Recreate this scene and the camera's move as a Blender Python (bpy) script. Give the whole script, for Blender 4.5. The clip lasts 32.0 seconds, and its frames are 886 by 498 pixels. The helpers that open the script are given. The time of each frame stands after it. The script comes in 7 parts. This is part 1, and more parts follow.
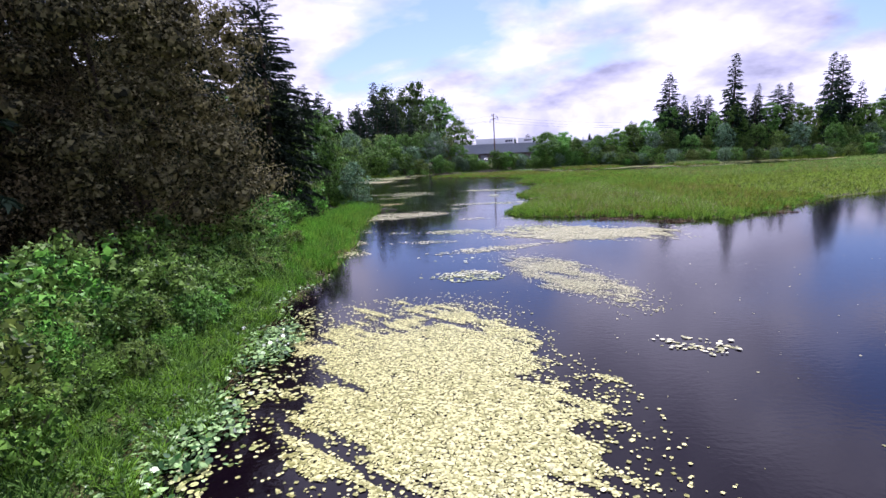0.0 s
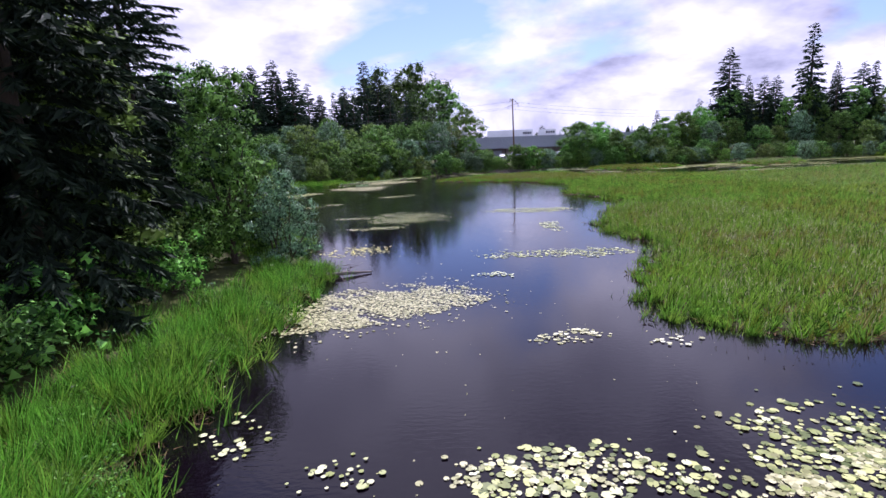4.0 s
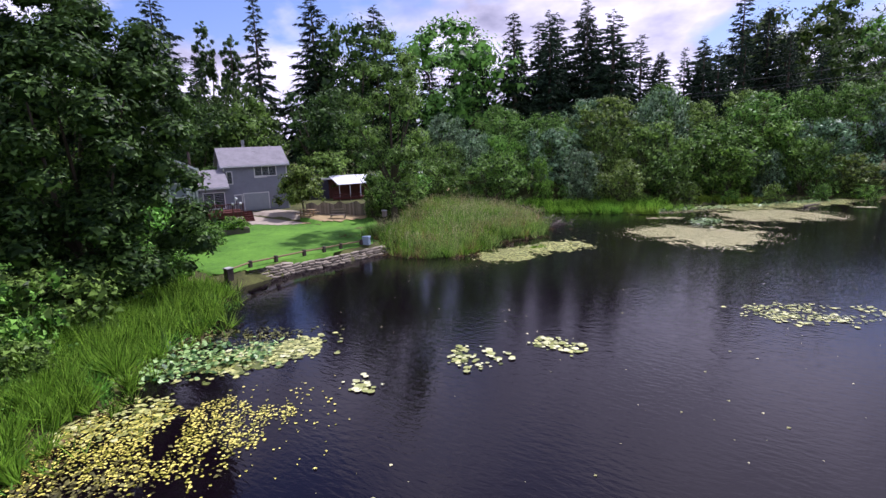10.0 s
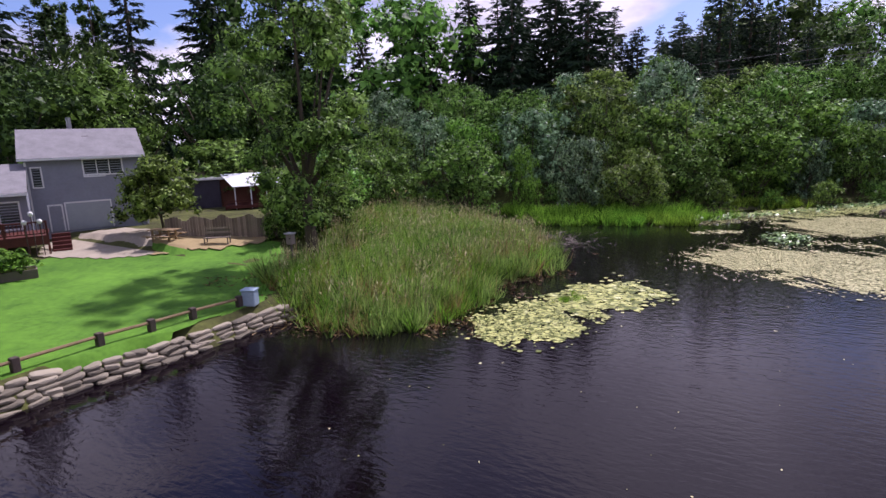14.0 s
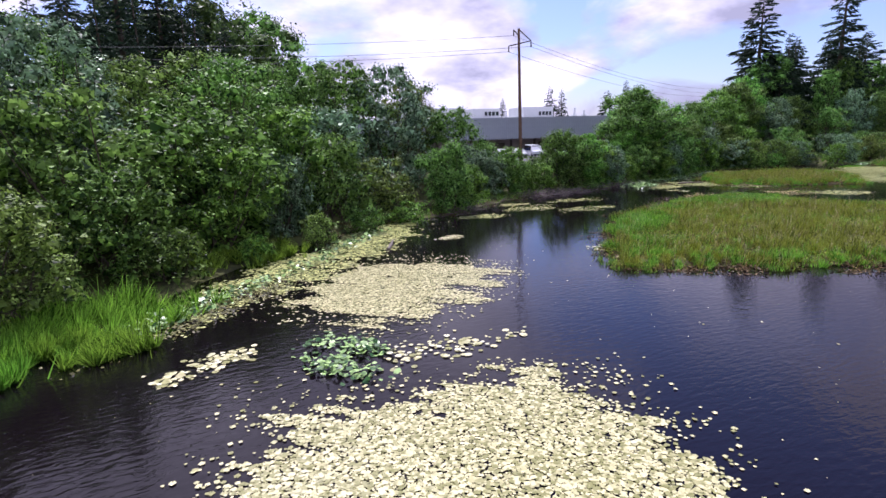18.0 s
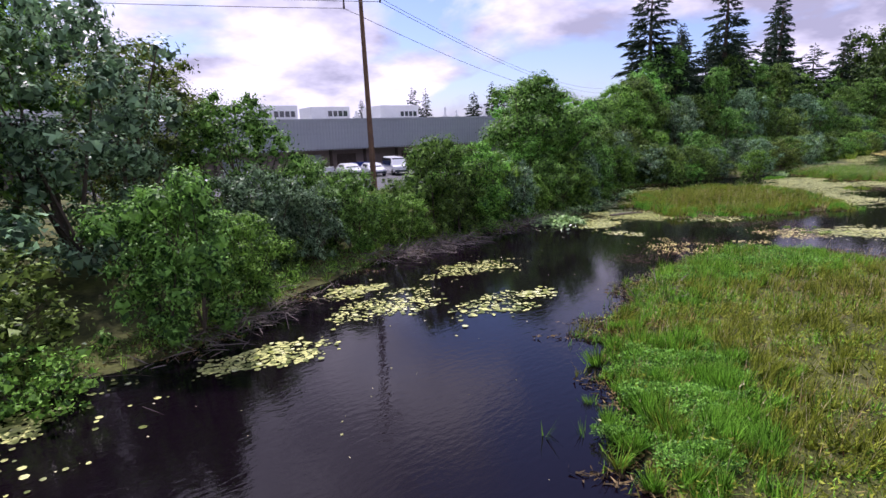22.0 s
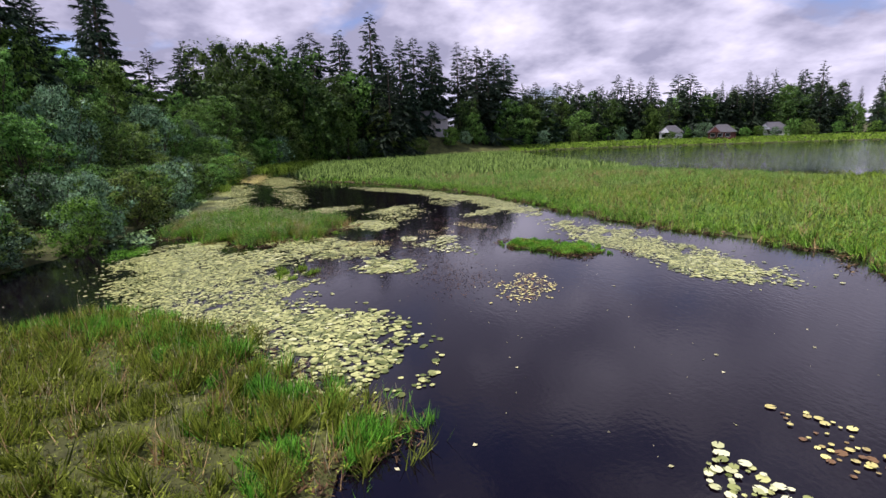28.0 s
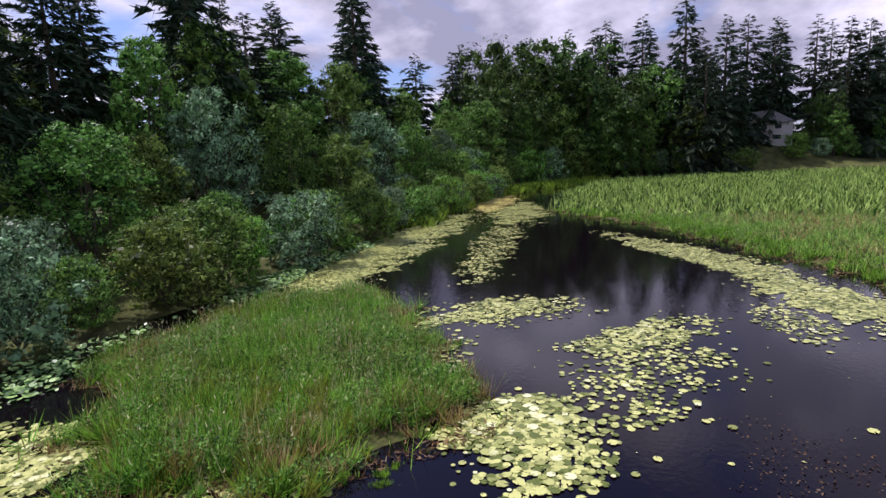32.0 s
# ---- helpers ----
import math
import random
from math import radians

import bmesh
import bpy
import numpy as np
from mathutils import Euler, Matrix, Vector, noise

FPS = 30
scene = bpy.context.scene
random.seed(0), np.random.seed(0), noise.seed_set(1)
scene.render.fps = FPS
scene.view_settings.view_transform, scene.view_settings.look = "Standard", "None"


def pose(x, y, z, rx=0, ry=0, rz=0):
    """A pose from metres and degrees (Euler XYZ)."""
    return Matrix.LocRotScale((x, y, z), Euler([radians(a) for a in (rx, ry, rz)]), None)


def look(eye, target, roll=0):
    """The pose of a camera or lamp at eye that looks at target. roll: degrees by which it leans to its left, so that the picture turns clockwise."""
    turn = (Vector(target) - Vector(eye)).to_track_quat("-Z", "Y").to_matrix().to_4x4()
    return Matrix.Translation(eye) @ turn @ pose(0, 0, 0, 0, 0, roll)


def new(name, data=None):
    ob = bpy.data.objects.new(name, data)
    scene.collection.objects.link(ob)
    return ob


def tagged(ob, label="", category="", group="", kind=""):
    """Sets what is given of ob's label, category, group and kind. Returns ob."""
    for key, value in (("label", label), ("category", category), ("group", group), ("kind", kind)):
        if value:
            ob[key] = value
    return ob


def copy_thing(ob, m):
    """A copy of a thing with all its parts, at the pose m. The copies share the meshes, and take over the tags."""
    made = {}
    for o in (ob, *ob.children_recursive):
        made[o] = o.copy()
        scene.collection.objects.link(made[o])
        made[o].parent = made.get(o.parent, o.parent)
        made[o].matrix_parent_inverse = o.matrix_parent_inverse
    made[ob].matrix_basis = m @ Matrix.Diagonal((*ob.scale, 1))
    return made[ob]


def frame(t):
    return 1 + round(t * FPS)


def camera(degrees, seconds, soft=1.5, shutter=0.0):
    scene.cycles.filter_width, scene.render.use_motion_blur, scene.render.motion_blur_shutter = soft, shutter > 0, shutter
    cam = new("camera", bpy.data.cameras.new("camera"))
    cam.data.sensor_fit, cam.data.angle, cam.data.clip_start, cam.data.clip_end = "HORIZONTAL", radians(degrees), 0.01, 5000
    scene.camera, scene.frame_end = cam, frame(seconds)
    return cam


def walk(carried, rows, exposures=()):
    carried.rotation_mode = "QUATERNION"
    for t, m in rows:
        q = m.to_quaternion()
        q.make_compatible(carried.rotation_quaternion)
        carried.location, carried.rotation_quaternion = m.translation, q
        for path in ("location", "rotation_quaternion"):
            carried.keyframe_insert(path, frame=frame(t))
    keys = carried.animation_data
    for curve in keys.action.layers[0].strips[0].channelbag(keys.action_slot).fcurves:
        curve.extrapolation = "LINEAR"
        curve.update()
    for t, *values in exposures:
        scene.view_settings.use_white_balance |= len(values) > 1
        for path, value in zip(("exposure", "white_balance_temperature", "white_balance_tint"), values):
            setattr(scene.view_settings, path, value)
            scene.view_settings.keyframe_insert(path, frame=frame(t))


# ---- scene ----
cam = camera(78.5, 32.0)
PATH = [
    (0, (-1.52, 0.274, 7.823), (-1.482, 2.241, 7.464), -2.3),
    (0.5, (-1.599, 4.322, 7.813), (-1.562, 6.288, 7.447), -2.2),
    (1, (-1.709, 8.54, 7.785), (-1.672, 10.506, 7.42), -2.3),
    (1.5, (-1.923, 13.117, 7.752), (-1.887, 15.083, 7.384), -2.3),
    (2, (-2.033, 18.145, 7.778), (-1.999, 20.11, 7.408), -2.3),
    (2.5, (-2.056, 23.528, 7.881), (-2.023, 25.493, 7.51), -2.4),
    (3, (-2.087, 28.988, 7.933), (-2.052, 30.952, 7.557), -2.3),
    (3.5, (-2.134, 34.63, 7.991), (-2.094, 36.593, 7.61), -2.2),
    (4, (-2.197, 40.233, 8.016), (-2.159, 42.196, 7.635), -2.3),
    (4.5, (-2.127, 45.624, 7.934), (-2.244, 47.584, 7.553), -2.4),
    (6.5, (-0.951, 67.438, 8.215), (-1.132, 69.39, 7.822), -2.3),
    (7, (-1.127, 72.675, 8.262), (-1.387, 74.618, 7.865), -2.3),
    (7.5, (-1.685, 77.775, 8.317), (-2.076, 79.696, 7.92), -2.3),
    (8, (-2.525, 82.726, 8.381), (-3.05, 84.614, 7.983), -2.3),
    (8.5, (-3.599, 87.364, 8.45), (-4.176, 89.238, 8.053), -2.3),
    (9, (-4.924, 91.54, 8.454), (-5.704, 93.34, 8.062), -2.3),
    (9.5, (-6.37, 95.174, 8.363), (-7.347, 96.876, 7.979), -2.4),
    (10, (-7.833, 98.343, 8.192), (-8.956, 99.955, 7.812), -2.2),
    (10.5, (-9.318, 101.098, 7.982), (-10.496, 102.669, 7.602), -2.2),
    (11, (-10.791, 103.378, 7.761), (-11.996, 104.929, 7.38), -2.1),
    (11.5, (-12.246, 105.285, 7.546), (-13.471, 106.82, 7.166), -2.1),
    (12, (-13.7, 106.929, 7.354), (-14.937, 108.454, 6.974), -2.1),
    (12.5, (-15.239, 108.647, 7.193), (-16.491, 110.16, 6.812), -2.1),
    (13, (-16.788, 110.382, 7.077), (-18.036, 111.898, 6.698), -2.1),
    (13.5, (-18.327, 112.214, 6.975), (-19.467, 113.811, 6.591), -2.2),
    (14, (-19.753, 114.202, 6.868), (-20.674, 115.934, 6.479), -2.1),
    (14.5, (-21.182, 116.473, 6.816), (-21.796, 118.337, 6.431), -2.0),
    (15, (-22.378, 118.973, 6.8), (-22.593, 120.925, 6.419), -2.0),
    (15.5, (-23.115, 121.758, 6.881), (-22.981, 123.715, 6.487), -2.4),
    (17.5, (-22.085, 134.587, 7.113), (-21.212, 136.337, 6.692), -1.8),
    (18, (-21.076, 137.729, 7.103), (-20.172, 139.463, 6.684), -1.7),
    (18.5, (-19.625, 140.922, 7.092), (-18.707, 142.65, 6.678), -1.8),
    (19, (-17.985, 144.021, 7.057), (-16.908, 145.654, 6.638), -2.0),
    (19.5, (-16.245, 146.948, 7.038), (-15.088, 148.525, 6.619), -2.0),
    (20, (-14.248, 149.679, 7.1), (-13.062, 151.234, 6.682), -2.0),
    (20.5, (-11.918, 152.33, 7.176), (-10.716, 153.873, 6.757), -2.1),
    (21, (-9.356, 154.831, 7.225), (-8.141, 156.363, 6.806), -2.1),
    (21.5, (-6.59, 157.241, 7.261), (-5.356, 158.758, 6.842), -2.0),
    (22, (-3.713, 159.695, 7.292), (-2.421, 161.163, 6.872), -1.9),
    (22.5, (-0.647, 162.124, 7.254), (0.733, 163.508, 6.831), -2.0),
    (23, (2.433, 164.584, 7.2), (3.884, 165.895, 6.778), -2.0),
    (23.5, (5.712, 167.04, 7.125), (7.245, 168.254, 6.705), -1.8),
    (24, (8.961, 169.253, 7.075), (10.588, 170.339, 6.656), -1.8),
    (24.5, (12.241, 171.131, 7.042), (13.964, 172.058, 6.628), -1.7),
    (25, (15.47, 172.57, 6.938), (17.283, 173.312, 6.535), -1.5),
    (25.5, (18.974, 173.629, 6.923), (20.86, 174.16, 6.52), -1.5),
    (26, (22.618, 174.247, 6.949), (24.55, 174.556, 6.535), -1.3),
    (26.5, (26.471, 174.365, 6.92), (28.426, 174.427, 6.506), -1.4),
    (28.5, (43.284, 170.416, 6.685), (45.192, 169.974, 6.276), -2.1),
    (29, (47.308, 169.089, 6.714), (49.253, 168.848, 6.315), -1.9),
    (29.5, (51.186, 167.736, 6.774), (53.15, 167.744, 6.397), -1.9),
    (30, (54.928, 166.63, 6.848), (56.875, 166.916, 6.49), -1.9),
    (30.5, (58.634, 165.985, 6.896), (60.539, 166.489, 6.553), -1.9),
    (31, (62.238, 165.86, 6.926), (64.131, 166.409, 6.587), -2.0),
    (31.5, (65.754, 165.945, 6.93), (67.63, 166.552, 6.597), -2.2),
    (32, (69.205, 166.177, 6.96), (71.066, 166.829, 6.625), -2.3),
]
walk(cam, [(t, look(eye, target, roll)) for t, eye, target, roll in PATH], [(0.0, 0.2, 5650, 31), (2.0, 0.14, 5600, 31), (8.0, 0.14, 5600, 30), (10.0, 0.06, 5800, 31), (13.0, -0.05, 6050, 33), (15.0, 0.0, 6000, 32), (18.0, 0.28, 5850, 30), (22.0, 0.24, 6050, 30), (24.0, 0.27, 6050, 29), (26.5, 0.02, 6200, 25), (29.0, -0.08, 6050, 26), (32.0, -0.1, 6050, 25)])

# ---------------------------------------------------------------- light
SUN_AZ, SUN_EL = 8.0, 58.0   # degrees clockwise from +y, degrees up
world = bpy.data.worlds.new("sky")
scene.world = world
world.use_nodes = True
wt = world.node_tree
wt.nodes.clear()


def node(tree, kind, **values):
    n = tree.nodes.new(kind)
    for key, value in values.items():
        n.inputs[key].default_value = value
    return n


w_out = wt.nodes.new("ShaderNodeOutputWorld")
w_bg = node(wt, "ShaderNodeBackground", Strength=0.115)
w_sky = wt.nodes.new("ShaderNodeTexSky")
w_sky.sky_type = "NISHITA"
w_sky.sun_disc = False
w_sky.sun_elevation = radians(SUN_EL)
w_sky.sun_rotation = radians(SUN_AZ)
w_tc = wt.nodes.new("ShaderNodeTexCoord")
# clouds: a layer seen at a slant, so the direction is divided by its height
w_sep = wt.nodes.new("ShaderNodeSeparateXYZ")
w_add = wt.nodes.new("ShaderNodeMath"); w_add.operation = "ADD"; w_add.inputs[1].default_value = 0.34
w_max = wt.nodes.new("ShaderNodeMath"); w_max.operation = "MAXIMUM"; w_max.inputs[1].default_value = 0.06
w_div = wt.nodes.new("ShaderNodeVectorMath"); w_div.operation = "DIVIDE"
w_noise = node(wt, "ShaderNodeTexNoise", Scale=1.45, Detail=6.0, Roughness=0.52, Distortion=0.3)
w_ramp = wt.nodes.new("ShaderNodeValToRGB")
w_ramp.color_ramp.elements[0].position, w_ramp.color_ramp.elements[1].position = 0.395, 0.505
w_n2 = node(wt, "ShaderNodeTexNoise", Scale=2.7, Detail=5.0, Roughness=0.55)
w_ramp2 = wt.nodes.new("ShaderNodeValToRGB")
w_ramp2.color_ramp.elements[0].position, w_ramp2.color_ramp.elements[1].position = 0.30, 0.62
w_ramp2.color_ramp.elements[0].color = (3.6, 3.65, 4.6, 1)
w_ramp2.color_ramp.elements[1].color = (10.2, 10.0, 10.9, 1)
w_mix = wt.nodes.new("ShaderNodeMixRGB")
L = wt.links.new
L(w_tc.outputs["Generated"], w_sep.inputs[0])
L(w_sep.outputs["Z"], w_max.inputs[0])
L(w_max.outputs[0], w_add.inputs[0])
L(w_tc.outputs["Generated"], w_div.inputs[0])
L(w_add.outputs[0], w_div.inputs[1])
L(w_div.outputs[0], w_noise.inputs["Vector"])
L(w_div.outputs[0], w_n2.inputs["Vector"])
# broken cloud overhead, closed cloud towards the horizon
w_open = wt.nodes.new("ShaderNodeMapRange")
w_open.inputs["From Min"].default_value, w_open.inputs["From Max"].default_value = 0.22, 0.5
w_open.inputs["To Min"].default_value, w_open.inputs["To Max"].default_value = 0.0, 0.045
w_thin = wt.nodes.new("ShaderNodeMath"); w_thin.operation = "SUBTRACT"
L(w_sep.outputs["Z"], w_open.inputs["Value"])
L(w_noise.outputs[0], w_thin.inputs[0])
L(w_open.outputs[0], w_thin.inputs[1])
L(w_thin.outputs[0], w_ramp.inputs[0])
# the clouds grow heavier towards the east
w_east = wt.nodes.new("ShaderNodeMapRange")
w_east.inputs["From Min"].default_value, w_east.inputs["From Max"].default_value = 0.35, 0.85
w_east.inputs["To Min"].default_value, w_east.inputs["To Max"].default_value = 0.0, 0.12
w_grey = wt.nodes.new("ShaderNodeMath"); w_grey.operation = "SUBTRACT"
L(w_sep.outputs["X"], w_east.inputs["Value"])
L(w_n2.outputs[0], w_grey.inputs[0])
L(w_east.outputs[0], w_grey.inputs[1])
L(w_grey.outputs[0], w_ramp2.inputs[0])
L(w_ramp.outputs[0], w_mix.inputs[0])
w_tint = wt.nodes.new("ShaderNodeMixRGB")
w_tint.blend_type = "MULTIPLY"
w_tint.inputs[0].default_value = 1.0
w_tint.inputs[2].default_value = (0.9, 0.97, 1.22, 1)
L(w_sky.outputs[0], w_tint.inputs[1])
L(w_tint.outputs[0], w_mix.inputs[1])
L(w_ramp2.outputs[0], w_mix.inputs[2])
L(w_mix.outputs[0], w_bg.inputs["Color"])
L(w_bg.outputs[0], w_out.inputs["Surface"])

sun = new("sun", bpy.data.lights.new("sun", "SUN"))
sun.data.energy, sun.data.angle, sun.data.color = 5.0, radians(1.5), (1.0, 0.96, 0.88)
sx, sy = math.sin(radians(SUN_AZ)), math.cos(radians(SUN_AZ))
sun.matrix_world = look((sx * 100, sy * 100, 100 * math.tan(radians(SUN_EL))), (0, 0, 0))

# ---------------------------------------------------------------- materials


def material(name, colour, rough=0.6, metal=0.0, vary=0.25, scale=3.0, bump=0.0, bump_scale=40.0, island=0.0, per_object=0.0,
             translucent=0.0, specular=0.3, second=None, dirt=0.0):
    """A surface with variation at two scales, wear and relief; leaves also let some light through."""
    m = bpy.data.materials.new(name)
    m.use_nodes = True
    t = m.node_tree
    b = t.nodes["Principled BSDF"]
    b.inputs["Roughness"].default_value = rough
    b.inputs["Metallic"].default_value = metal
    b.inputs["Specular IOR Level"].default_value = specular
    tc = t.nodes.new("ShaderNodeTexCoord")
    big = node(t, "ShaderNodeTexNoise", Scale=scale, Detail=4.0, Roughness=0.6)
    fine = node(t, "ShaderNodeTexNoise", Scale=scale * 9.0, Detail=3.0, Roughness=0.6)
    link = t.links.new
    link(tc.outputs["Object"], big.inputs["Vector"])
    link(tc.outputs["Object"], fine.inputs["Vector"])
    mixn = t.nodes.new("ShaderNodeMix")
    mixn.data_type = "FLOAT"
    mixn.inputs[0].default_value = 0.4
    link(big.outputs[0], mixn.inputs[2])
    link(fine.outputs[0], mixn.inputs[3])
    fac = mixn.outputs[0]
    if island or per_object:
        src = t.nodes.new("ShaderNodeNewGeometry").outputs["Random Per Island"] if island else t.nodes.new("ShaderNodeObjectInfo").outputs["Random"]
        im = t.nodes.new("ShaderNodeMix")
        im.data_type = "FLOAT"
        im.inputs[0].default_value = island or per_object
        link(fac, im.inputs[2])
        link(src, im.inputs[3])
        fac = im.outputs[0]
    ramp = t.nodes.new("ShaderNodeValToRGB")
    lo = tuple(c * (1 - vary) for c in colour)
    hi = tuple(min(1, c * (1 + vary)) for c in (second or colour))
    ramp.color_ramp.elements[0].position, ramp.color_ramp.elements[1].position = 0.3, 0.7
    ramp.color_ramp.elements[0].color, ramp.color_ramp.elements[1].color = (*lo, 1), (*hi, 1)
    link(fac, ramp.inputs[0])
    col = ramp.outputs[0]
    if island and per_object:
        oi = t.nodes.new("ShaderNodeObjectInfo")
        hs = node(t, "ShaderNodeHueSaturation")
        mr = t.nodes.new("ShaderNodeMapRange")
        mr.inputs["To Min"].default_value, mr.inputs["To Max"].default_value = 1 - per_object, 1 + per_object
        link(oi.outputs["Random"], mr.inputs["Value"])
        link(mr.outputs[0], hs.inputs["Value"])
        mh = t.nodes.new("ShaderNodeMapRange")
        mh.inputs["To Min"].default_value, mh.inputs["To Max"].default_value = 0.484, 0.516
        link(oi.outputs["Random"], mh.inputs["Value"])
        link(mh.outputs[0], hs.inputs["Hue"])
        link(col, hs.inputs["Color"])
        col = hs.outputs[0]
    link(col, b.inputs["Base Color"])
    if bump:
        bn = node(t, "ShaderNodeTexNoise", Scale=bump_scale, Detail=4.0, Roughness=0.65)
        link(tc.outputs["Object"], bn.inputs["Vector"])
        bu = node(t, "ShaderNodeBump", Strength=min(1.0, bump), Distance=0.03)
        link(bn.outputs[0], bu.inputs["Height"])
        link(bu.outputs[0], b.inputs["Normal"])
    if translucent:
        tr = t.nodes.new("ShaderNodeBsdfTranslucent")
        mx = t.nodes.new("ShaderNodeMixShader")
        mx.inputs[0].default_value = translucent
        link(col, tr.inputs[0])
        link(b.outputs[0], mx.inputs[1])
        link(tr.outputs[0], mx.inputs[2])
        link(mx.outputs[0], t.nodes["Material Output"].inputs["Surface"])
    return m


def leafy(name, dark, light, per_object=0.22, translucent=0.3, rough=0.5):
    return material(name, dark, rough, vary=0.25, scale=0.22, island=0.55, per_object=per_object, translucent=translucent, second=light, specular=0.15)


M_FIR = leafy("fir_needles", (0.013, 0.028, 0.015), (0.036, 0.062, 0.030), 0.3, 0.1, 0.65)
M_FIRBROWN = leafy("spruce_sprays", (0.026, 0.028, 0.012), (0.22, 0.195, 0.085), 0.12, 0.3, 0.7)
M_LEAF = leafy("broad_leaves", (0.022, 0.062, 0.012), (0.19, 0.35, 0.065), 0.26, 0.3)
M_LEAFDARK = leafy("maple_leaves", (0.020, 0.050, 0.012), (0.085, 0.15, 0.03), 0.1, 0.2)
M_LEAFGREY = leafy("willow_leaves", (0.032, 0.068, 0.03), (0.24, 0.38, 0.20), 0.24, 0.27, 0.4)
M_LEAFBRIGHT = leafy("bright_leaves", (0.034, 0.105, 0.016), (0.23, 0.46, 0.07), 0.24, 0.33)
M_LEAFOLIVE = leafy("olive_leaves", (0.034, 0.064, 0.014), (0.22, 0.33, 0.065), 0.22, 0.3)
M_REED = leafy("reed_blades", (0.035, 0.10, 0.008), (0.30, 0.50, 0.055), 0.05, 0.33)
M_REEDLUSH = leafy("lush_sedge", (0.028, 0.095, 0.007), (0.23, 0.50, 0.05), 0.05, 0.33)
M_REEDOLIVE = leafy("olive_sedge", (0.068, 0.09, 0.009), (0.29, 0.32, 0.038), 0.05, 0.25)
M_REEDDRY = leafy("dry_stalks", (0.20, 0.095, 0.04), (0.50, 0.36, 0.16), 0.05, 0.2)
M_REEDHEAD = leafy("pale_seed_heads", (0.30, 0.26, 0.13), (0.56, 0.50, 0.28), 0.05, 0.2)
M_CATTAIL = leafy("cattail_leaves", (0.035, 0.10, 0.016), (0.36, 0.50, 0.12), 0.05, 0.33)
M_PADYELLOW = material("yellow_lily_pads", (0.30, 0.30, 0.03), 0.3, vary=0.3, scale=1.2, island=0.75, second=(0.62, 0.56, 0.12), specular=0.4)
M_PAD = material("lily_pads", (0.15, 0.19, 0.035), 0.35, vary=0.3, scale=1.2, island=0.8, second=(0.41, 0.42, 0.145), specular=0.35)
M_PADPALE = material("pale_lily_pads", (0.32, 0.32, 0.11), 0.35, vary=0.28, scale=1.2, island=0.75, second=(0.50, 0.47, 0.25), specular=0.3)
M_PADGREEN = material("raised_lily_leaves", (0.04, 0.13, 0.025), 0.34, vary=0.3, scale=1.2, island=0.85, second=(0.26, 0.40, 0.13), specular=0.3)
M_PADRUSSET = material("russet_lily_pads", (0.26, 0.14, 0.045), 0.35, vary=0.3, scale=1.2, island=0.85, second=(0.60, 0.56, 0.17), specular=0.4)
M_BARK = material("bark", (0.09, 0.07, 0.05), 0.9, vary=0.4, scale=2.0, bump=0.8, bump_scale=12)
M_TWIG = material("bare_twigs", (0.19, 0.16, 0.135), 0.9, vary=0.4, scale=2.0)
M_GROUND = material("marsh_soil", (0.030, 0.024, 0.012), 0.95, vary=0.5, scale=0.5, bump=0.8, bump_scale=6, second=(0.085, 0.095, 0.022))
M_LAWN = material("mown_lawn", (0.045, 0.15, 0.009), 0.9, vary=0.28, scale=0.45, bump=0.7, bump_scale=30, second=(0.105, 0.25, 0.02))
M_SAND = material("pale_gravel", (0.36, 0.31, 0.24), 0.95, vary=0.25, scale=1.0, bump=0.5, bump_scale=30)
M_ASPHALT = material("asphalt", (0.10, 0.10, 0.105), 0.9, vary=0.25, scale=0.3, bump=0.3, bump_scale=50)

M_WATER = bpy.data.materials.new("pond_water")
M_WATER.use_nodes = True
t = M_WATER.node_tree
b = t.nodes["Principled BSDF"]
b.inputs["Base Color"].default_value = (0.004, 0.002, 0.004, 1)
b.inputs["Roughness"].default_value = 0.02
b.inputs["IOR"].default_value = 1.33
tc = t.nodes.new("ShaderNodeTexCoord")
# long swell patches and fine wind ripples; calm and rippled areas alternate
rip = node(t, "ShaderNodeTexNoise", Scale=2.6, Detail=3.0, Roughness=0.5, Distortion=0.4)
mp = t.nodes.new("ShaderNodeMapping")
mp.inputs["Rotation"].default_value = (0, 0, radians(35))
mp.inputs["Scale"].default_value = (0.8, 2.2, 1.0)
fine = node(t, "ShaderNodeTexNoise", Scale=6.0, Detail=2.0, Roughness=0.5)
patch = node(t, "ShaderNodeTexNoise", Scale=0.035, Detail=2.0)
pr = t.nodes.new("ShaderNodeMapRange")
pr.inputs["From Min"].default_value, pr.inputs["From Max"].default_value = 0.42, 0.62
pr.inputs["To Min"].default_value, pr.inputs["To Max"].default_value = 0.03, 0.16
b1 = node(t, "ShaderNodeBump", Strength=0.09, Distance=0.03)
b2 = node(t, "ShaderNodeBump", Distance=0.05)
t.links.new(tc.outputs["Object"], mp.inputs[0])
t.links.new(mp.outputs[0], rip.inputs["Vector"])
t.links.new(tc.outputs["Object"], fine.inputs["Vector"])
t.links.new(tc.outputs["Object"], patch.inputs["Vector"])
t.links.new(patch.outputs[0], pr.inputs["Value"])
t.links.new(fine.outputs[0], b1.inputs["Height"])
t.links.new(rip.outputs[0], b2.inputs["Height"])
